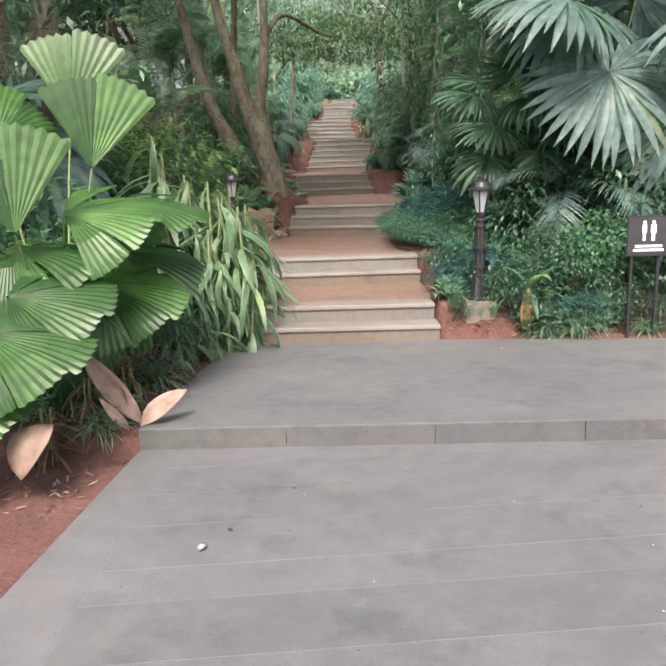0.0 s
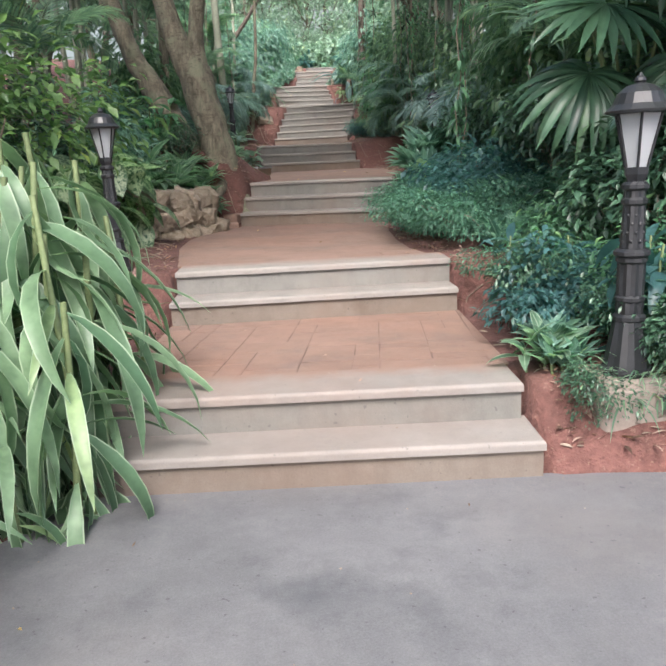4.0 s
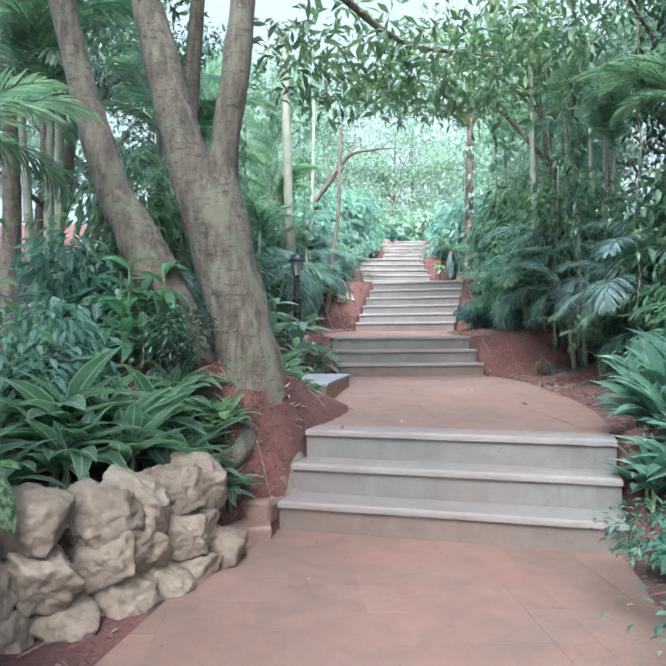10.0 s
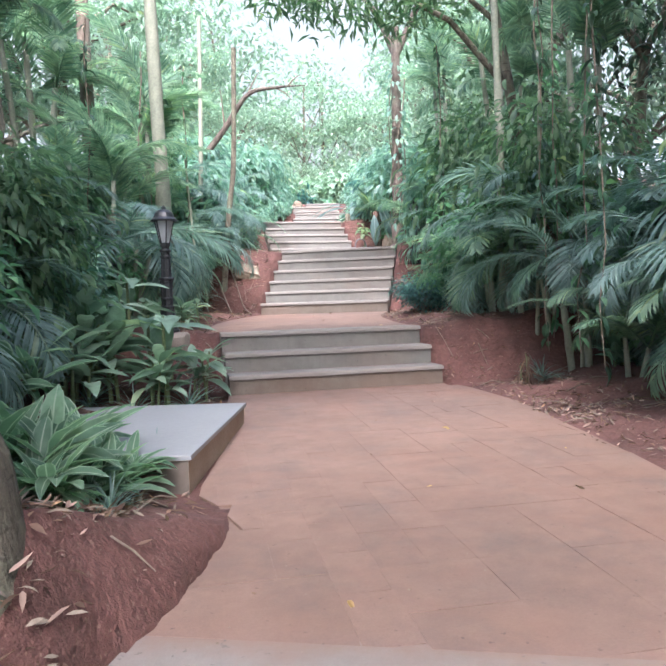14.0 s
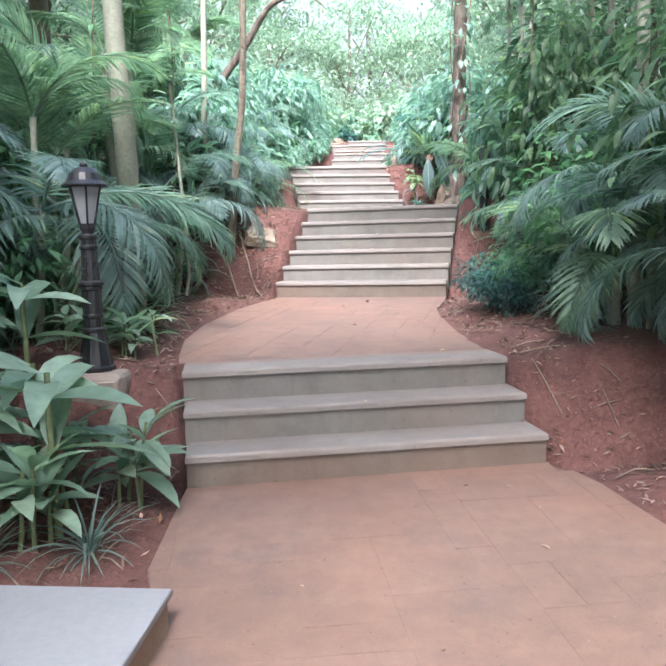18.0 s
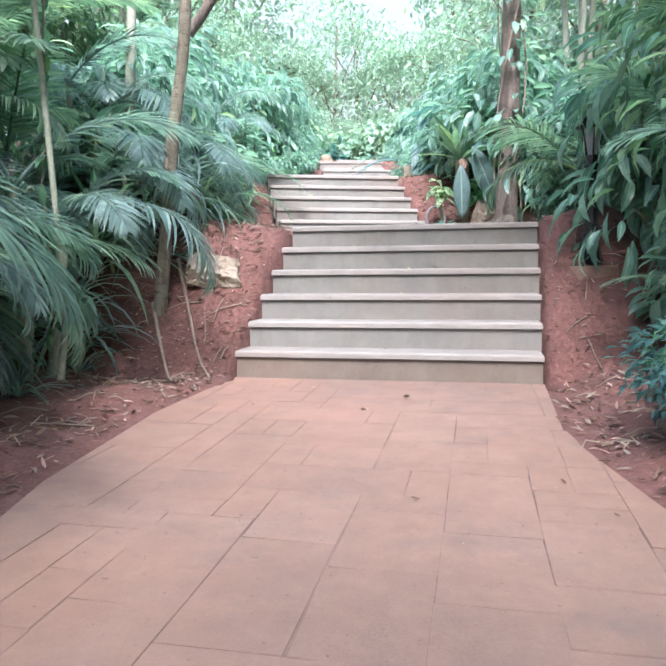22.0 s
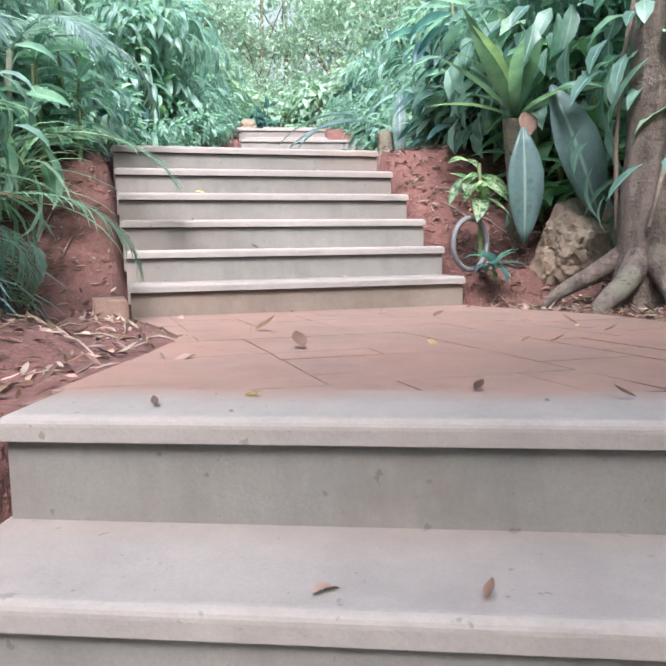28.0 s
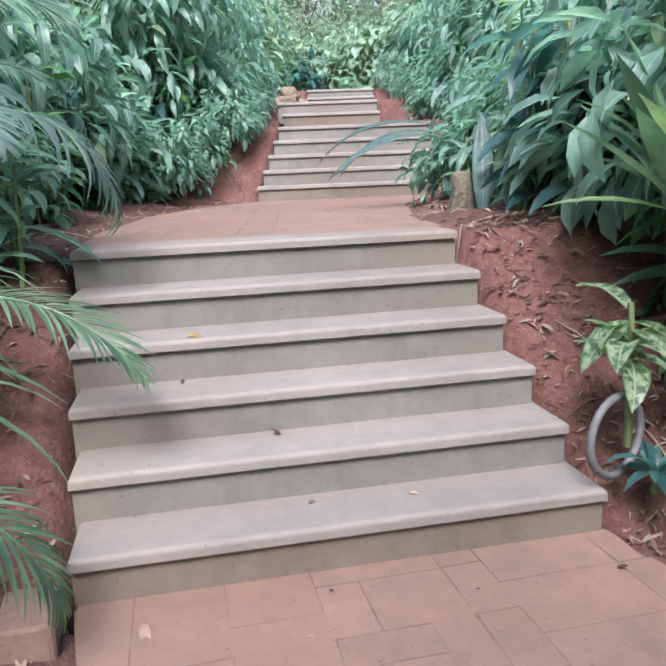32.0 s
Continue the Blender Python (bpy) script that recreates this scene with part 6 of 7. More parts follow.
# tree with roots at the upper flight
STEPTREE = tree("straight tree with cracked grey bark and spreading roots beside the steps", LEAF_TREE,
                [(2.40, 28.9, 2.95), (2.40, 28.9, 3.2), (2.41, 28.9, 3.5), (2.43, 28.9, 4.5), (2.46, 28.95, 6.0), (2.5, 29.0, 8.0)], [0.24, 0.155, 0.125, 0.115, 0.105, 0.08],
                [([(2.36, 28.85, 3.36), (2.2, 28.72, 3.22), (2.05, 28.66, 3.12), (1.98, 28.62, 3.02)], [0.07, 0.055, 0.04, 0.02]),
                 ([(2.36, 28.95, 3.38), (2.16, 29.0, 3.25), (2.02, 29.05, 3.16), (1.93, 29.1, 3.05)], [0.06, 0.05, 0.035, 0.02]),
                 ([(2.4, 28.8, 3.36), (2.38, 28.62, 3.2), (2.3, 28.45, 3.08)], [0.07, 0.05, 0.025]),
                 ([(2.5, 29.0, 3.35), (2.6, 29.15, 3.25), (2.75, 29.2, 3.15)], [0.06, 0.05, 0.03]),
                 ([(2.5, 29.0, 7.4), (2.0, 29.3, 8.6), (1.2, 29.6, 9.4)], [0.08, 0.06, 0.03]), ([(2.5, 29.0, 7.4), (3.2, 28.8, 8.8), (4.0, 28.4, 9.6)], [0.08, 0.06, 0.03])],
                [(3.2, 29.0, 9.4, 1.6, 1.1), (4.2, 28.4, 9.4, 1.7, 1.2)], 1700, (0.18, 0.065), 2, BARKDARK, True)


def simple_tree(seed, tall, lean, spread, leaves, label, mat=LEAF_TREE, leaf=(0.20, 0.075), low=0.45):
    rng = random.Random(seed)
    n = 8
    pts = [(lean * (k / n) ** 1.5 * tall + rng.uniform(-0.06, 0.06), rng.uniform(-0.08, 0.08) * k, tall * 0.8 * k / (n - 1) - 0.15) for k in range(n)]
    radii = np.linspace(0.17, 0.06, n) * (1 if seed % 2 else 0.8)
    limbs, crowns = [], []
    for k in range(8):
        a, f = k * 2.4 + rng.uniform(-0.4, 0.4), rng.uniform(low, 0.98)
        i = f * (n - 1)
        base = np.array(pts[int(i)]) * (1 - i % 1) + np.array(pts[min(n - 1, int(i) + 1)]) * (i % 1)
        r = spread * rng.uniform(0.5, 1.0)
        end = base + np.array((math.cos(a) * r, math.sin(a) * r, tall * rng.uniform(0.08, 0.25)))
        limbs.append((bent(base, end, 0.15, 6, 0.08, rng), np.linspace(0.055, 0.015, 6)))
        crowns.append((*end, spread * rng.uniform(0.38, 0.6), tall * rng.uniform(0.07, 0.13)))
    crowns.append((*pts[-1], spread * 0.6, tall * 0.14))
    return tree(label, mat, pts, radii, limbs, crowns, leaves, leaf, seed)


WOOD = [simple_tree(11, 8.5, 0.06, 2.4, 4200, "slender tree with a high open crown behind the planting", LEAF_TREE),
        simple_tree(12, 7.0, -0.05, 2.2, 4200, "bushy tree with low leafy branches behind the planting", LEAF_DARK, (0.17, 0.065), 0.25),
        simple_tree(13, 10.5, 0.03, 3.0, 4800, "tall tree with a broad crown over the garden", LEAF_TREE, (0.22, 0.08)),
        simple_tree(14, 5.5, 0.05, 1.9, 3600, "small tree behind the planting with haze put into its pale leaves", LEAF_PALE, (0.17, 0.065), 0.25),
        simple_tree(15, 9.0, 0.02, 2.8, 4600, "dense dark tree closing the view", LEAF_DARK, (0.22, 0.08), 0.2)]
# first kind here is an added overhead shade tree, mostly unseen
WOOD += [simple_tree(17, 12.0, 0.02, 3.6, 5200, "tall added tree, mostly out of view, that shades the path", LEAF_TREE, (0.30, 0.12), 0.6),
         simple_tree(19, 14.0, 0.02, 3.4, 2300, "tall distant tree with bright haze put into its pale leaves", LEAF_PALE, (0.36, 0.15), 0.25)]
# kind 5 is sited so that its crown's shadow falls on the path
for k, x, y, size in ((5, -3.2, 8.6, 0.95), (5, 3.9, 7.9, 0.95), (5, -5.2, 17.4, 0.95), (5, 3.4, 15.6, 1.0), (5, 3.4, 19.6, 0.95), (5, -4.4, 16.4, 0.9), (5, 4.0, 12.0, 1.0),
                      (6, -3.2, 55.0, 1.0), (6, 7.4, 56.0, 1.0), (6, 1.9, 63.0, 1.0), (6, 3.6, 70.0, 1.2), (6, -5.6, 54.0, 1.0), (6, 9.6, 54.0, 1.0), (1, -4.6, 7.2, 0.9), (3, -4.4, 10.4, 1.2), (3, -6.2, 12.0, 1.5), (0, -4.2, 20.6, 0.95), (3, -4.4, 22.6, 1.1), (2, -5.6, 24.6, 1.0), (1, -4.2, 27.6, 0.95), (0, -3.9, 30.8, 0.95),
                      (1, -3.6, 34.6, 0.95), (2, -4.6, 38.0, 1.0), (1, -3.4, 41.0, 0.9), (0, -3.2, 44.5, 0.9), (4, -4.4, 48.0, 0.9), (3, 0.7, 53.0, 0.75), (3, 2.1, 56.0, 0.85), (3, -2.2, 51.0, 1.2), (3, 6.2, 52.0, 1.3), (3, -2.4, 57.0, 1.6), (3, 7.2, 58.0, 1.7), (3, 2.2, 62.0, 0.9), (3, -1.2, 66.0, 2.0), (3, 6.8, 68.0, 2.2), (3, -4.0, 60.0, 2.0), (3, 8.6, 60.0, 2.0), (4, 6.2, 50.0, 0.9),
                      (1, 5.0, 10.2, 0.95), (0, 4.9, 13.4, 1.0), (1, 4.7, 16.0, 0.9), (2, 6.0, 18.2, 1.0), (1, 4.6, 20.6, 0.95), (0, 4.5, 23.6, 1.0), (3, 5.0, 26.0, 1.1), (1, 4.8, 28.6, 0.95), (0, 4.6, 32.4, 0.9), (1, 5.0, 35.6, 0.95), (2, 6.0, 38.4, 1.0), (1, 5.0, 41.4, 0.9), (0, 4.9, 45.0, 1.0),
                      # the last three trees are added to shade the right-hand planting
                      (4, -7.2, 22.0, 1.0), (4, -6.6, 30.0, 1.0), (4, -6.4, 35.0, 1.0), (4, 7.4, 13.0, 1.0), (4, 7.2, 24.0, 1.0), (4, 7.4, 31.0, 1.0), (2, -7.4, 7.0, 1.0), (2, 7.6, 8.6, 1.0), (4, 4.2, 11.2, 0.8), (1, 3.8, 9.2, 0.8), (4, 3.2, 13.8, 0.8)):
    # trees further up take the pale kind, haze painted into the leaves
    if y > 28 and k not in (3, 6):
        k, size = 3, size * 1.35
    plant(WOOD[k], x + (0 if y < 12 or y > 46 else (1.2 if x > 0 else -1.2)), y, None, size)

# bare bough that reaches across above the upper flight
g = Geo()
g.add(*trunk_tube([(-2.4, 30.6, 4.4), (-1.9, 30.4, 5.4), (-1.25, 30.2, 6.2), (-0.7, 30.0, 6.9), (-0.1, 30.0, 7.05), (0.6, 30.0, 7.1)], [0.10, 0.085, 0.07, 0.055, 0.035, 0.012], 10))
bough = tagged(new("dead_bough"), "bare dark bough leaning over the steps", "branch")
part("limb", g.mesh("limb", BARKDARK), None, bough)
for s, e in (((-0.7, 30.0, 6.9), (-0.4, 29.9, 7.4)), ((-0.1, 30.0, 7.05), (0.3, 30.1, 6.8)), ((-1.25, 30.2, 6.2), (-1.3, 30.0, 7.0)), ((0.2, 30.0, 7.07), (0.5, 29.9, 7.3))):
    g = Geo()
    g.add(*tube(bent(s, e, 0.05, 4), np.linspace(0.025, 0.006, 4), 5))
    part("twig", g.mesh("twig", TWIG), None, bough)

# slim bare stems
def slim_stem(label, pts, r0, r1, mat):
    g = Geo()
    g.add(*trunk_tube(pts, np.linspace(r0, r1, len(pts)), 10, 9, 0.12, len(label)))
    return tagged(part("slim_trunk", g.mesh("slim_trunk", mat), None), label, "trunk")


slim_stem("thin straight brown trunk rising from the soil bank", [(-1.14, 25.95, 1.9), (-1.02, 25.95, 3.1), (-0.95, 25.95, 3.8), (-0.85, 25.95, 4.6), (-0.78, 26.0, 6.5)], 0.055, 0.04, BARK)
slim_stem("pale ringed palm trunk among the palms", [(-1.58, 23.15, 1.75), (-1.60, 23.15, 3.4), (-1.66, 23.15, 5.4), (-1.70, 23.2, 7.5)], 0.10, 0.075, PALMTRUNK)
slim_stem("pale brown smooth trunk far back among the palms", [(-2.95, 25.0, 1.9), (-2.95, 25.0, 4.0), (-3.0, 25.0, 8.0)], 0.12, 0.09, TWIG)
slim_stem("pale slender trunk behind the palms", [(2.45, 22.0, 2.0), (2.45, 22.0, 4.1), (2.42, 22.0, 5.5), (2.4, 22.0, 7.5)], 0.05, 0.035, PALMTRUNK)
slim_stem("pale slender trunk behind the palms", [(-1.6, 27.1, 3.0), (-1.5, 27.1, 5.0), (-1.45, 27.2, 7.5)], 0.05, 0.035, PALMTRUNK)
slim_stem("pale smooth trunk behind the fan palms", [(3.55, 12.5, 0.6), (3.5, 12.5, 3.0), (3.45, 12.5, 6.5)], 0.10, 0.08, PALMTRUNK)
for k, (x, y, h) in enumerate(((-1.9, 24.2, 4.6), (-1.42, 24.7, 4.4), (2.55, 21.2, 4.4))):
    slim_stem("thin pale cane stem among the palms", [(x, y, 1.2 + 0.12 * (y - 17)), (x + 0.03, y, h * 0.6), (x + 0.08 * (-1) ** k, y, h)], 0.022, 0.016, PALMTRUNK)
for x, y, x2, y2 in ((-1.0, 26.3, -0.62, 25.2), (-1.15, 26.0, -0.8, 25.0), (-1.3, 27.15, -0.75, 26.95)):
    slim_stem("grey fallen palm stalk lying on the soil bank", [(x + (x2 - x) * k / 3, y + (y2 - y) * k / 3, float(soil(x + (x2 - x) * k / 3, y + (y2 - y) * k / 3)) + 0.025) for k in range(4)], 0.014, 0.007, TWIG)
slim_stem("dark leaning trunk behind the stone wall", [(-2.2, 17.5, 1.2), (-2.1, 17.5, 3.0), (-1.9, 17.5, 6.0)], 0.09, 0.07, BARK)

# rosette plant with huge slate-green leaves beside the upper flight
nest = rosette("nest_plant", "large nest-shaped plant with upright strap leaves", LEAF_FROND, 24, 0.78, 0.10, (0.2, 1.35), (0.2, 0.9), 0.0, 0.35, 0.45, 60, 6, "plant", 1, 0.05, as_parts=True)
nest.matrix_basis = pose(2.06, 29.75, 4.18)
g = Geo()
g.add(*tube([(2.16, 29.95, 3.2), (2.12, 29.85, 3.7), (2.06, 29.76, 4.2)], [0.06, 0.07, 0.09], 8))
part("stump", g.mesh("stump", BARK), None, nest).matrix_basis = pose(2.06, 29.75, 4.18).inverted()
aim(curled_leaf("slate_leaf", "huge slate-green strap leaf hanging beside the rock", LEAF_SLATE, 0.68, 0.22, (0, 0, 0), 0, 0, 0.3, 0.25, "leaf"), (2.0, 29.52, 4.1), (0.02, -0.12, -1), (-0.1, -1, 0.1))
aim(curled_leaf("slate_leaf", "huge slate-green strap leaf hanging towards the rock", LEAF_SLATE, 0.85, 0.28, (0, 0, 0), 0, 0, 0.4, 0.25, "leaf"), (2.12, 29.42, 4.32), (0.34, -0.15, -0.8), (-0.1, -1, 0.2))
curled_leaf("slate_leaf", "huge slate-green strap leaf leaning over the path", LEAF_SLATE, 0.7, 0.13, (1.75, 31.6, 4.75), PI - 0.2, -1.2, 0.3, 0.3, "leaf")
for at, way, n, bend in (((1.78, 33.0, 4.72), (-1, -0.1, 0.25), 0.95, 1.3), ((1.75, 32.9, 4.70), (-1, -0.3, 0.1), 1.0, 0.9), ((1.8, 33.1, 4.78), (-0.9, 0.1, 0.3), 1.15, 1.2)):
    aim(curled_leaf("slate_leaf", "slate-green leaf arching over the upper steps", LEAF_SLATE, n, 0.10, (0, 0, 0), 0, 0, bend, 0.3, "leaf"), at, way, (0, -0.3, 1))
g = Geo()
z = float(soil(1.62, 31.6))
g.add(*trunk_tube([(1.62, 31.6, z - 0.08), (1.63, 31.6, z + 0.1), (1.62, 31.61, z + 0.22), (1.62, 31.61, z + 0.225)], [0.105, 0.07, 0.066, 0.01], 12))
tagged(part("stump", g.mesh("stump", BARK), None), "short grey stump beside the upper landing", "stump")
curled_leaf("red_sheath", "short reddish sheath below the nest-shaped plant", BRICKRED, 0.16, 0.14, (2.04, 29.6, 4.2), PI, -1.2, 0.3, 0.6, "sheath")
sapling = rosette("sapling", "small leafy sapling in the litter beside the steps", LEAF_CANE, 15, 0.25, 0.10, (-0.3, 0.9), (0.6, 1.5), 0.55, 0.3, 0.42, 61, 5, "plant", 1, 0.01)
place(sapling, 1.79, 29.62, 3.40, 0, 1.05)
fernlet = rosette("small_fern", "little blue-green fern inside a wire hoop", LEAF_BLUE, 16, 0.2, 0.05, (0.2, 1.2), (0.8, 1.8), 0.0, 0.3, 0.4, 62, 4, "plant")
place(fernlet, 1.80, 29.5, 3.28, 0, 1.0)
g = Geo()
th = np.linspace(0, 2 * PI, 25)
g.add(*tube(np.stack([1.68 + 0.13 * np.cos(th), 29.5 + 0.08 * np.cos(th), 3.43 + 0.15 * np.sin(th)], -1), [0.016] * 25, 6))
tagged(part("hoop", g.mesh("hoop", GREY), None), "grey ring half sunk in the soil by the steps", "ring")

# climber on the trunk beside the steps
LITTLEFAN = [fan_leaf_mesh("little_fan_leaf", 0.30, LEAF_GREYPALM, 22, 290, True, 0.5, 30 + k) for k in range(2)]
fan_palm("little silvery fan palm with split round leaves beside the steps", LITTLEFAN, (-1.1, 28.35, float(soil(-1.1, 28.35))), [
    ((-0.95, 28.2, 3.72), (0.1, -0.4, -0.7), (0, -0.8, 0.5), 0), ((-1.2, 28.1, 3.55), (-0.5, -0.5, -0.3), (0, -0.7, 0.7), 1), ((-0.85, 28.3, 3.5), (0.5, -0.5, -0.5), (0, -0.7, 0.6), 1), ((-1.15, 28.4, 3.95), (-0.2, 0.1, 0.8), (0, -0.9, 0.3), 0)])
rng = random.Random(31)
climber = tagged(new("climbing_plant"), "leafy climber wrapped round the straight trunk", "climber")
g, l = Geo(), Geo()
for k in range(3):
    a0 = k * 2.1
    g.add(*tube([(2.42 + 0.02 * j / 3 + 0.17 * math.cos(a0 + 0.5 * j), 28.9 + 0.17 * math.sin(a0 + 0.5 * j), 3.5 + 0.42 * j) for j in range(9)], [0.012] * 9, 5))
for k in range(170):
    z, a = rng.uniform(4.3, 7.2), rng.uniform(0, 6.283)
    v, f, u = blade(rng.uniform(0.12, 0.24), rng.uniform(0.06, 0.10), 3, rng.uniform(0.6, 1.4), 0.25, 0.42)
    r = rng.uniform(0.12, 0.26)
    l.add(v @ spin(a - PI / 2 + rng.uniform(-0.6, 0.6), rng.uniform(-0.9, 0.3)).T + np.array((2.44 + r * math.cos(a), 28.92 + r * math.sin(a), z)), f, u)
part("vine", g.mesh("vine", TWIG), None, climber)
part("foliage", l.mesh("foliage", LEAF_TEAL), None, climber)

# hanging roots and creepers at the sides
for k, (x, y, z) in enumerate([(2.2, 19.0, 5.2), (2.5, 19.6, 5.6), (2.3, 20.4, 5.0), (2.7, 20.9, 5.8), (2.6, 18.0, 5.2), (3.0, 22.2, 6.0), (2.9, 17.0, 5.0), (-1.9, 23.6, 5.6), (-2.2, 22.0, 5.4), (-1.5, 24.9, 5.8), (2.2, 24.0, 5.8), (1.9, 13.2, 4.2), (2.3, 12.0, 4.2), (1.7, 12.4, 4.3)]):
    rng = random.Random(k)
    v = tagged(new("hanging_creeper"), "leafy creeper hanging from the trees", "creeper", group="creepers beside the path")
    low = float(soil(x, y)) + 0.3
    pts = bent((x, y, z), (x + rng.uniform(-0.15, 0.15), y + rng.uniform(-0.2, 0.2), low), 0, 9, 0.05, rng)
    g, l = Geo(), Geo()
    g.add(*tube(pts, np.linspace(0.010, 0.005, 9), 5))
    for j in range(60):
        p = pts[rng.randrange(9)] * 0.5 + pts[rng.randrange(9)] * 0.5
        t = rng.random() * 7.99
        p = pts[int(t)] * (1 - t % 1) + pts[int(t) + 1] * (t % 1)
        a, f, u = blade(rng.uniform(0.10, 0.2), 0.05, 3, 1.0, 0.3, 0.4)
        l.add(a @ spin(rng.uniform(0, 6.28), rng.uniform(-1.2, 0.2)).T + p, f, u)
    part("vine", g.mesh("vine", TWIG), None, v)
    part("foliage", l.mesh("foliage", LEAF_MID if k % 2 else LEAF_DARK), None, v)

# fronds that reach over the steps
for n, (x, y, z, az, tilt, size) in enumerate([(-0.9, 29.6, 4.0, -1.75, 0.1, 0.85), (-0.9, 28.85, 3.62, -1.6, 0.15, 0.80), (-0.95, 28.6, 3.55, -1.75, 0.05, 0.55), (3.1, 21.0, 3.0, 1.45, 0.35, 1.0), (2.85, 20.5, 2.5, 1.7, 0.1, 0.85)]):
    f = tagged(new("loose_frond"), "feathery palm frond arching over the edge of the steps", "palm frond")
    part("stalk", frond_mesh("stalk", LEAF_FROND, 1.2, 34, 0.38, 0.020, (1.3, 1.8, 2.3)[n % 3], 0.3, (0.5, 0.7, 0.9)[n % 3], n % 3, f), None, f)
    f.matrix_basis = Matrix.LocRotScale((x, y, z), Euler((tilt, 0, az)), (size,) * 3)


# ---- fallen leaves, pebbles and twigs ----
LITTER = []
for k, (mat, l, w) in enumerate(((LEAF_DRY, 0.08, 0.045), (LEAF_PALEDRY, 0.09, 0.035), (LEAF_DRY, 0.06, 0.03), (LEAF_GOLD, 0.07, 0.03))):
    g = Geo()
    g.add(*blade(l, w, 4, 0.9 if k % 2 else -0.7, 0.5, 0.42))
    LITTER.append(g.mesh("fallen_leaf", mat))


def litter_stuff():
    rng = random.Random(9)
    bags = {}
    for k in range(15000):
        y = rng.uniform(4, 40) if k % 4 else rng.uniform(20, 31)
        lo, hi = edges(y)
        d = abs(rng.gauss(0, 0.55)) + 0.04
        x = float(lo) - d if rng.random() < 0.5 else float(hi) + d
        if k % 12 == 1:
            x = rng.uniform(1.0, 5.0)
            y = float(np.interp(x, (0.92, 3.2, 7.0), (7.66, 7.3, 7.0))) + 0.05 + abs(rng.gauss(0, 0.3))
        elif k % 30 == 5:
            x, y = rng.gauss(2.05, 0.28), rng.gauss(19.1, 0.5)
        elif y < 8 and x > 0:
            continue
        elif k % 3 == 0:
            x, y = (rng.uniform(1.45, 2.6), rng.uniform(26.6, 31.2)) if k % 2 else ((rng.uniform(-1.6, -0.3), rng.uniform(24.8, 27.6)) if k % 4 else (rng.uniform(-1.5, -0.75), rng.uniform(14.8, 17.0)))
            lo, hi = edges(y)
            if lo - 0.05 < x < hi + 0.05:
                continue
        kind = rng.choice((0, 0, 0, 0, 1, 1, 1, 2, 2, 2))
        v, f, u = blade(rng.uniform(0.025, 0.09), rng.uniform(0.008, 0.024), 3, rng.uniform(-0.9, 1.0), 0.4, 0.42)
        z = float(soil(x, y)) + 0.012
        bags.setdefault(kind, Geo()).add(v @ spin(rng.uniform(0, 6.28), rng.uniform(-0.15, 0.4), rng.uniform(-0.6, 0.6)).T + np.array((x, y, z)), f, u)
    root = tagged(new("leaf_litter"), "scattered dry brown leaves on the red soil", "leaf litter", kind="stuff")
    for kind, g in bags.items():
        part("dry_leaves", g.mesh("dry_leaves", (LEAF_DRY, LEAF_PALEDRY, TWIG)[kind]), None, root)
    g = Geo()
    for k in range(420):
        y = rng.uniform(9, 36)
        lo, hi = edges(y)
        d = abs(rng.gauss(0, 0.5)) + 0.1
        x = float(lo) - d if rng.random() < 0.55 else float(hi) + d
        a, n = rng.uniform(0, 6.28), rng.uniform(0.08, 0.3)
        x2, y2 = x + math.cos(a) * n, y + math.sin(a) * n
        g.add(*tube([(x, y, float(soil(x, y)) + 0.015), ((x + x2) / 2, (y + y2) / 2, float(soil((x + x2) / 2, (y + y2) / 2)) + 0.03), (x2, y2, float(soil(x2, y2)) + 0.012)], [0.005, 0.0045, 0.003], 4))
    part("twigs", g.mesh("twigs", TWIG), None, root)


litter_stuff()


def top_of(x, y):
    """Height of the walked surface: treads, landings, forecourt."""
    for l1, r1, ln, rn, z0, z1, zn, n in FLIGHTS.values():
        for k in range(n - 1, -1, -1):
            t = k / (n - 1)
            l, r = lerp(l1, ln, t), lerp(r1, rn, t)
            line = l[1] + (r[1] - l[1]) * (x - l[0]) / (r[0] - l[0])
            if line <= y <= line + (0.34 if k == n - 1 else 0.30):
                return z1 + (zn - z1) * t
    if y < 4.9 - 0.053 * (x + 1.58):
        return 0.0
    if y < 7.7:
        return float(upper_z(x, y))
    for key in LANDINGS:
        low, high = key.split("_")
        if FLIGHTS[low][3][1] - 0.6 < y < (FLIGHTS[high][0][1] + 0.6 if high in FLIGHTS else 48):
            return landing_plane(key)(x, y)
    return float(height(x, y))


rng = random.Random(4)
SPOT = [(0.38, 28.14, 1.3), (0.02, 29.08, 1.2), (1.23, 27.45, 0.9), (0.08, 30.02, 1.4), (0.5, 27.5, 1.2), (1.5, 28.3, 1.0), (1.6, 28.0, 1.2), (0.9, 27.6, 1.0), (1.2, 28.6, 0.9), (0.2, 27.4, 1.2), (1.0, 26.6, 0.8), (0.35, 26.75, 0.7), (0.75, 26.72, 0.5), (0.4, 26.35, 0.7), (0.62, 26.3, 0.6), (0.8, 26.0, 0.8), (1.05, 26.05, 0.7), (0.95, 29.5, 0.6), (0.6, 29.2, 0.5), (0.9, 30.4, 0.5), (0.6, 24.6, 1.0), (0.35, 24.3, 1.0), (0.4, 22.9, 0.8), (0.9, 18.6, 1.0), (1.2, 17.0, 0.9), (0.3, 17.9, 0.7)]
for k in range(60):
    y = rng.uniform(2.5, 30)
    lo, hi = edges(y)
    SPOT.append((rng.uniform(float(lo) + 0.1, min(float(hi), 3.0) - 0.1), y, rng.uniform(0.3, 0.7)))
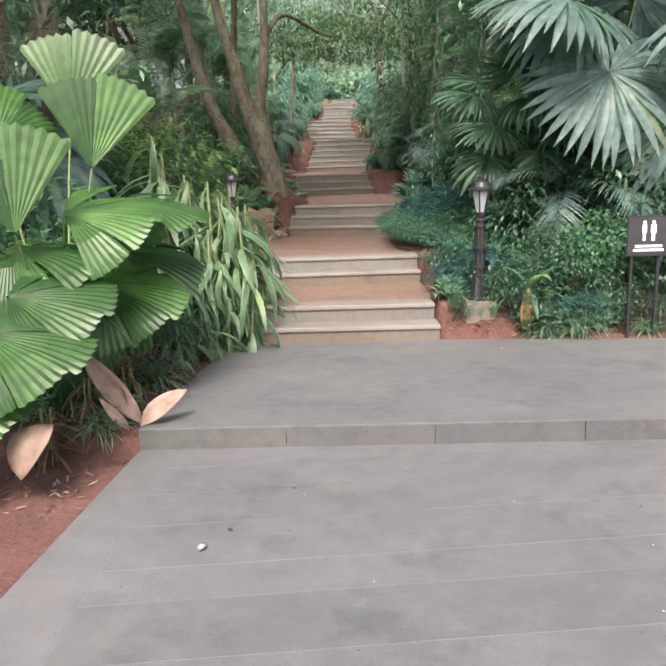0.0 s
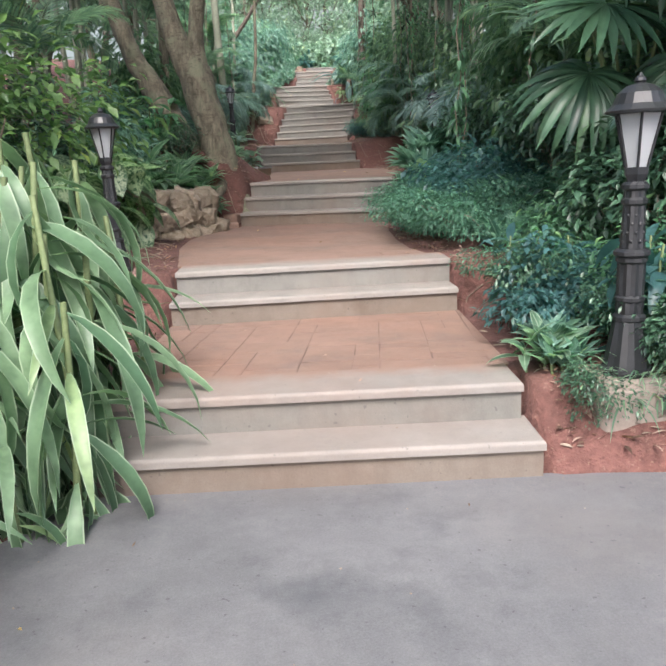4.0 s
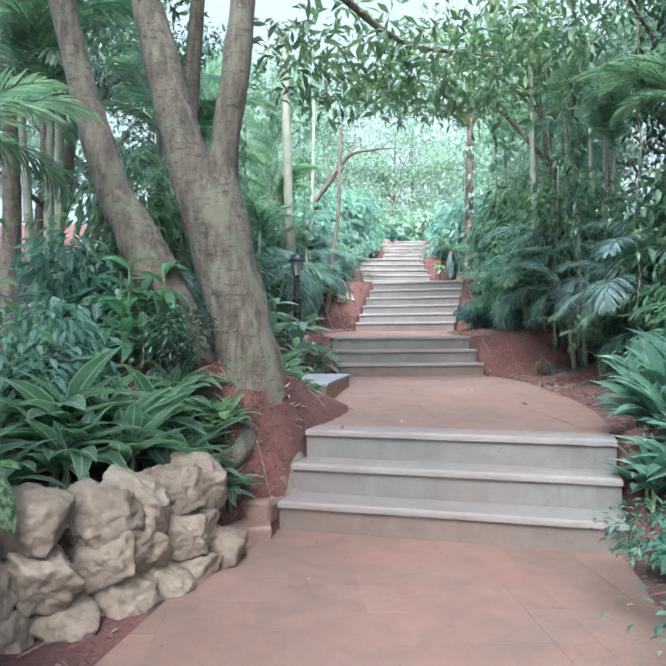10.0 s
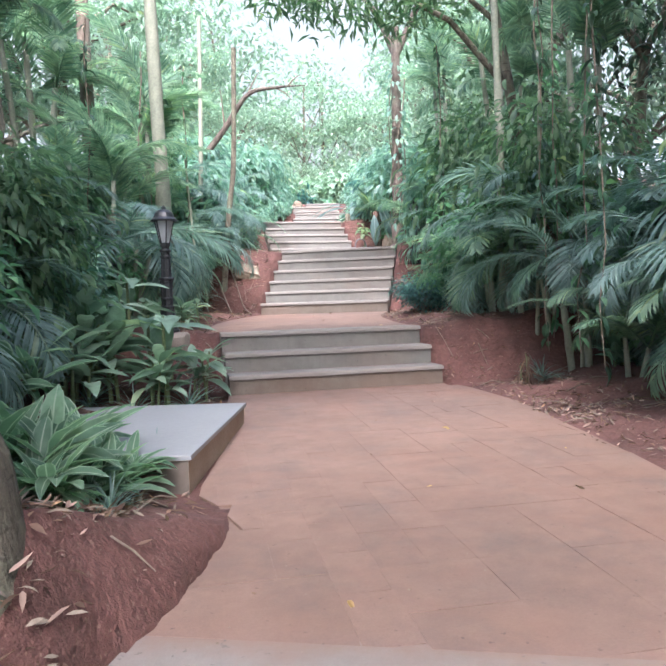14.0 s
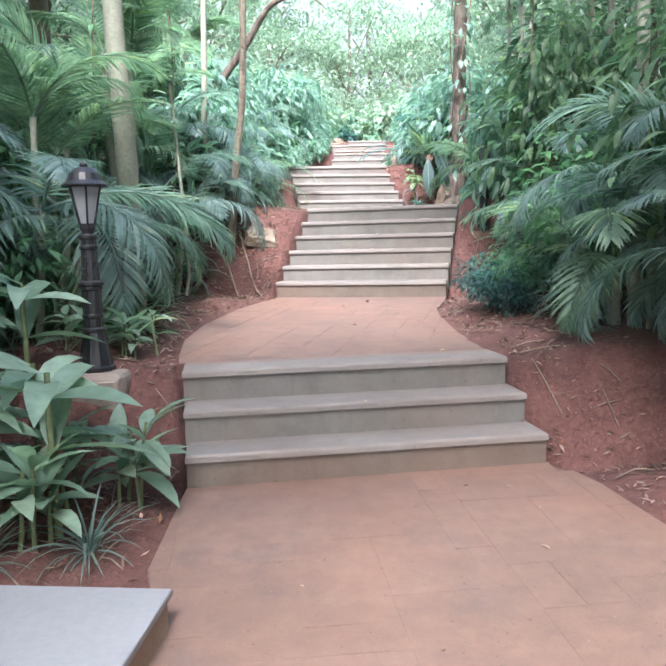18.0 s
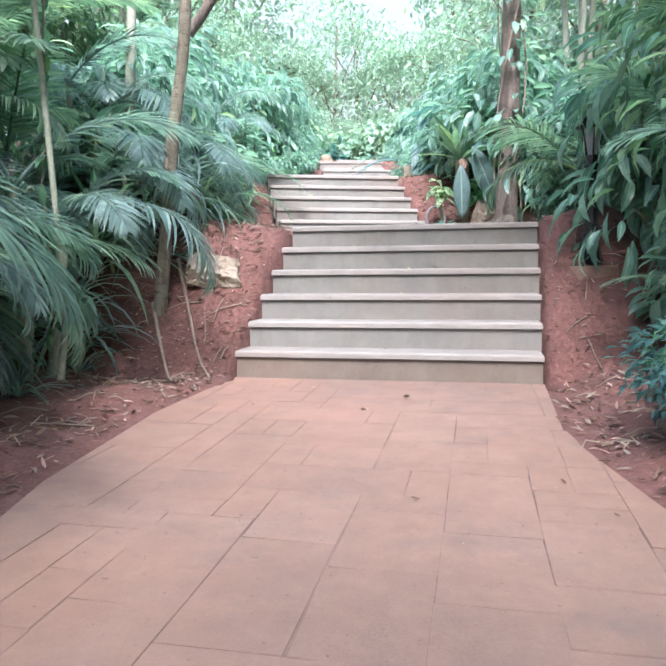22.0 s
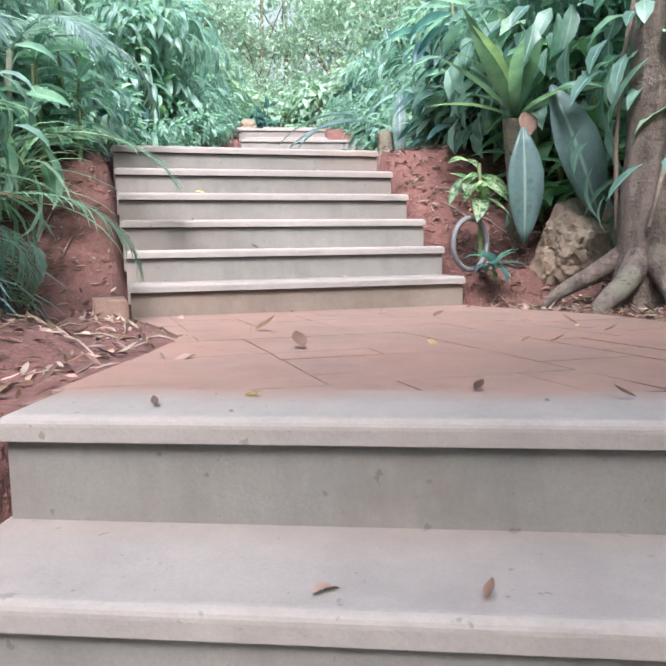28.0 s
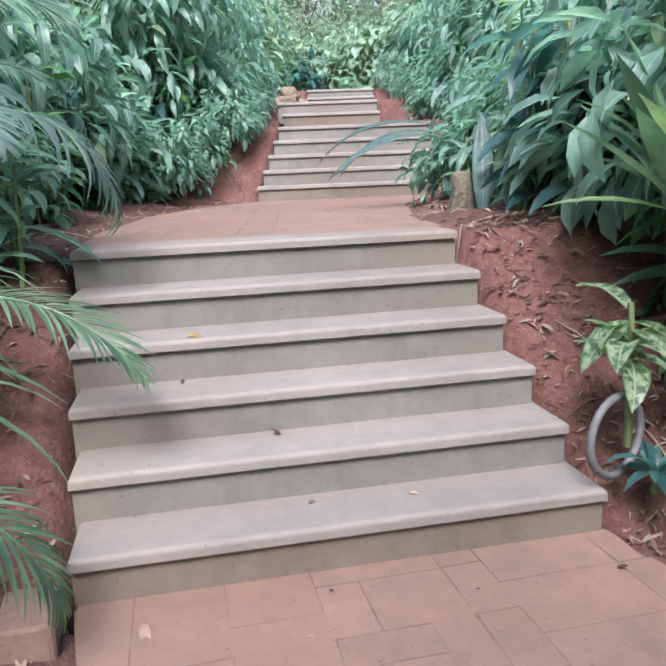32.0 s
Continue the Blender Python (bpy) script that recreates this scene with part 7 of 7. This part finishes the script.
for k, (x, y, size) in enumerate(SPOT):
    ob = tagged(part("fallen_leaf", LITTER[k % 4], None), "single dry leaf lying on the paving", "fallen leaf", group="leaves fallen on the path")
    ob.matrix_basis = Matrix.LocRotScale((x, y, top_of(x, y) + 0.004 * size + 0.003), Euler((rng.uniform(0.0, 0.2), rng.uniform(-0.2, 0.2), rng.uniform(0, 6.28))), (size,) * 3)
pebble = smooth(rock_mesh(0.05, 0.04, 0.03, 3, 0.3, 1))
pebble.materials.clear()
pebble.materials.append(MARBLE)
for x, y, s in ((-0.98, 3.55, 1.2), (1.65, 4.3, 0.8), (-0.2, 3.2, 0.3), (0.6, 3.9, 0.3), (0.9, 2.9, 0.35), (-0.5, 4.1, 0.3), (1.1, 3.4, 0.3), (0.1, 4.4, 0.3)):
    ob = tagged(part("pebble", pebble, None), "small pale pebble on the paving", "pebble", group="pebbles on the forecourt")
    ob.matrix_basis = Matrix.LocRotScale((x, y, 0.006 + 0.012 * s), Euler((0, 0, x * 9)), (s,) * 3)

# grit scattered over the paving
rng = random.Random(12)
g = Geo()
for k in range(420):
    y = rng.uniform(1.5, 31)
    lo, hi = edges(y)
    x = rng.uniform(float(lo), min(float(hi), 3.2))
    s = rng.uniform(0.002, 0.006)
    z = top_of(x, y) + 0.001
    a = rng.uniform(0, 6.28)
    v = np.array([(x + math.cos(a + j * 1.571) * s * rng.uniform(0.6, 1.3), y + math.sin(a + j * 1.571) * s * rng.uniform(0.6, 1.6), z) for j in range(4)] + [(x, y, z + s * 0.7)])
    g.add(np.vstack([v, v[4:] + 0.0004]), np.array([(0, 1, 4, 5), (1, 2, 4, 5), (2, 3, 4, 5), (3, 0, 4, 5)]), np.zeros((6, 2)))
grit = tagged(new("grit"), "fine brown grit and crumbs on the paving", "grit", kind="stuff")
part("crumbs", g.mesh("crumbs", TWIG, True), None, grit)

# ---- pavers, one by one ----
def clip_to_path(q, left, right, far):
    """Cuts a piece of paving along both edges of the path and the two flights that end it."""
    lx, ly = [p[0] for p in left], [p[1] for p in left]
    rx, ry = [p[0] for p in right], [p[1] for p in right]
    cy = sum(p[1] for p in q) / 4
    for yy in (cy - 0.12, cy + 0.12):
        for ex, ey, keep in ((lx, ly, -1), (rx, ry, 1)):
            if len(q) >= 3:
                q = clip_poly(q, (np.interp(yy - 0.1, ey, ex), yy - 0.1), (np.interp(yy + 0.1, ey, ex), yy + 0.1), keep)
    for a, b, keep in (((lx[0], ly[0] + far), (rx[0], ry[0] + far), 1), (left[-1], right[-1], -1)):
        if len(q) >= 3:
            q = clip_poly(q, a, b, keep)
    return q


def add_piece(parent, q, zf, mat, name, dz):
    area = abs(sum(a[0] * b[1] - a[1] * b[0] for a, b in zip(q, q[1:] + q[:1]))) / 2
    if len(q) >= 3 and area > 0.004:
        part(name, prism_bm(q, lambda x, y: zf(x, y) - 0.03, lambda x, y: zf(x, y) + dz), mat, parent)


def lay_slabs(parent, left, right, long, angle, zf, mat, gap):
    """Long strips of paving, side by side."""
    rng = random.Random(3)
    c, s = math.cos(angle), math.sin(angle)
    v = left[0][1] - 1.0
    while v < left[-1][1] + 1.0:
        n = long * rng.uniform(0.6, 1.4)
        q = [(-6, v + gap / 2), (6, v + gap / 2), (6, v + n - gap / 2), (-6, v + n - gap / 2)]
        q = clip_to_path([(a * c - b * s, a * s + b * c) for a, b in q], left, right, 0.0)
        add_piece(parent, q, zf, mat, "paving_slab", rng.uniform(-0.0008, 0.0008))
        v += n


SIZES = ((2, 2), (3, 2), (2, 3), (4, 2), (2, 4), (3, 3), (1, 2), (2, 1), (4, 3), (1, 1))


def lay_pavers(parent, left, right, cell, angle, zf, mat, joint, gap, far=0.30):
    """Random rectangles that fit together with broken joints."""
    rng = random.Random(int(left[0][1] * 10))
    c, s = math.cos(angle), math.sin(angle)
    mx, my = (left[0][0] + right[0][0]) / 2, (left[0][1] + left[-1][1]) / 2
    half = int((max(left[-1][1], right[-1][1]) - min(left[0][1], right[0][1]) + 2.5) / 2 / cell)
    taken = set()
    bed = bmesh.new()
    for j in range(-half, half):
        for i in range(-half, half):
            if (i, j) in taken:
                continue
            order = list(SIZES[:9])
            rng.shuffle(order)
            for a, b in order + [(1, 1)]:
                spots = [(i + p, j + r) for p in range(a) for r in range(b)]
                if not taken.intersection(spots):
                    break
            taken.update(spots)
            u0, u1, v0, v1 = i * cell + gap / 2, (i + a) * cell - gap / 2, j * cell + gap / 2, (j + b) * cell - gap / 2
            under = [(u0 - gap, v0 - gap), (u1 + gap, v0 - gap), (u1 + gap, v1 + gap), (u0 - gap, v1 + gap)]
            under = clip_to_path([(mx + x * c - y * s, my + x * s + y * c) for x, y in under], left, right, far)
            if len(under) >= 3:
                bed.faces.new([bed.verts.new((x, y, zf(x, y) - 0.0022 - 0.0003 * ((i + j) % 3))) for x, y in under])
            q = [(u0, v0), (u1, v0), (u1, v1), (u0, v1)]
            q = [(x + rng.uniform(-0.004, 0.004), y + rng.uniform(-0.004, 0.004)) for x, y in q]
            q = clip_to_path([(mx + x * c - y * s, my + x * s + y * c) for x, y in q], left, right, far)
            if len(q) >= 3:
                add_piece(parent, q, zf, mat, "paver", rng.uniform(-0.0004, 0.0004))
    part("joint_bed", bed, joint, parent)


for key, angle, cell, gap in (("a_b", -0.12, 0.14, 0.006), ("b_c", 0.1, 0.18, 0.003), ("c_d", 0.1, 0.18, 0.003), ("d_e", -0.24, 0.15, 0.0038), ("e_f", 0.16, 0.145, 0.0042), ("f_g", 0.0, 0.2, 0.004)):
    left, right = LANDINGS[key]
    lay_pavers(landings[key], left, right, cell, angle, landing_plane(key), PINK, PINK if key in ("b_c", "c_d") else JOINT, gap, TOP_DEPTH.get(key[0], 0.36) - 0.02)
for k in range(9):
    a, b = -1.575 + 0.96 * k, -1.575 + 0.96 * (k + 1) - 0.006
    ya, yb = 4.912 - 0.05326 * (a + 1.58), 4.912 - 0.05326 * (b + 1.58)
    part("kerb_stone", prism_bm([(a, ya - 0.014), (b, yb - 0.014), (b, yb - 0.001), (a, ya - 0.001)], -0.03, lambda x, y: float(upper_z(x, 4.9)) - 0.004, 0.003), KERB, upper_court)
lay_slabs(lower_court, [(-1.560, 0.2), (-1.343, 4.9)], [(3.4, 0.0), (3.4, 4.63)], 0.32, 0.045, lambda x, y: 0.0, GREY, 0.006)
part("border_strip", prism_bm([(-1.87, -0.5), (-1.60, -0.5), (-1.352, 4.885), (-1.578, 4.905), (-1.78, 3.2)], -0.03, 0.0), GREY, lower_court)
part("paving_apron", prism_bm([(-1.58, -7.9), (6.9, -7.9), (6.9, -0.05), (-1.58, 0.18)], -0.03, 0.0), GREY, lower_court)
part("paving_apron", prism_bm([(3.41, 0.0), (6.9, -0.04), (6.9, 4.44), (3.41, 4.62)], -0.03, 0.0), GREY, lower_court)
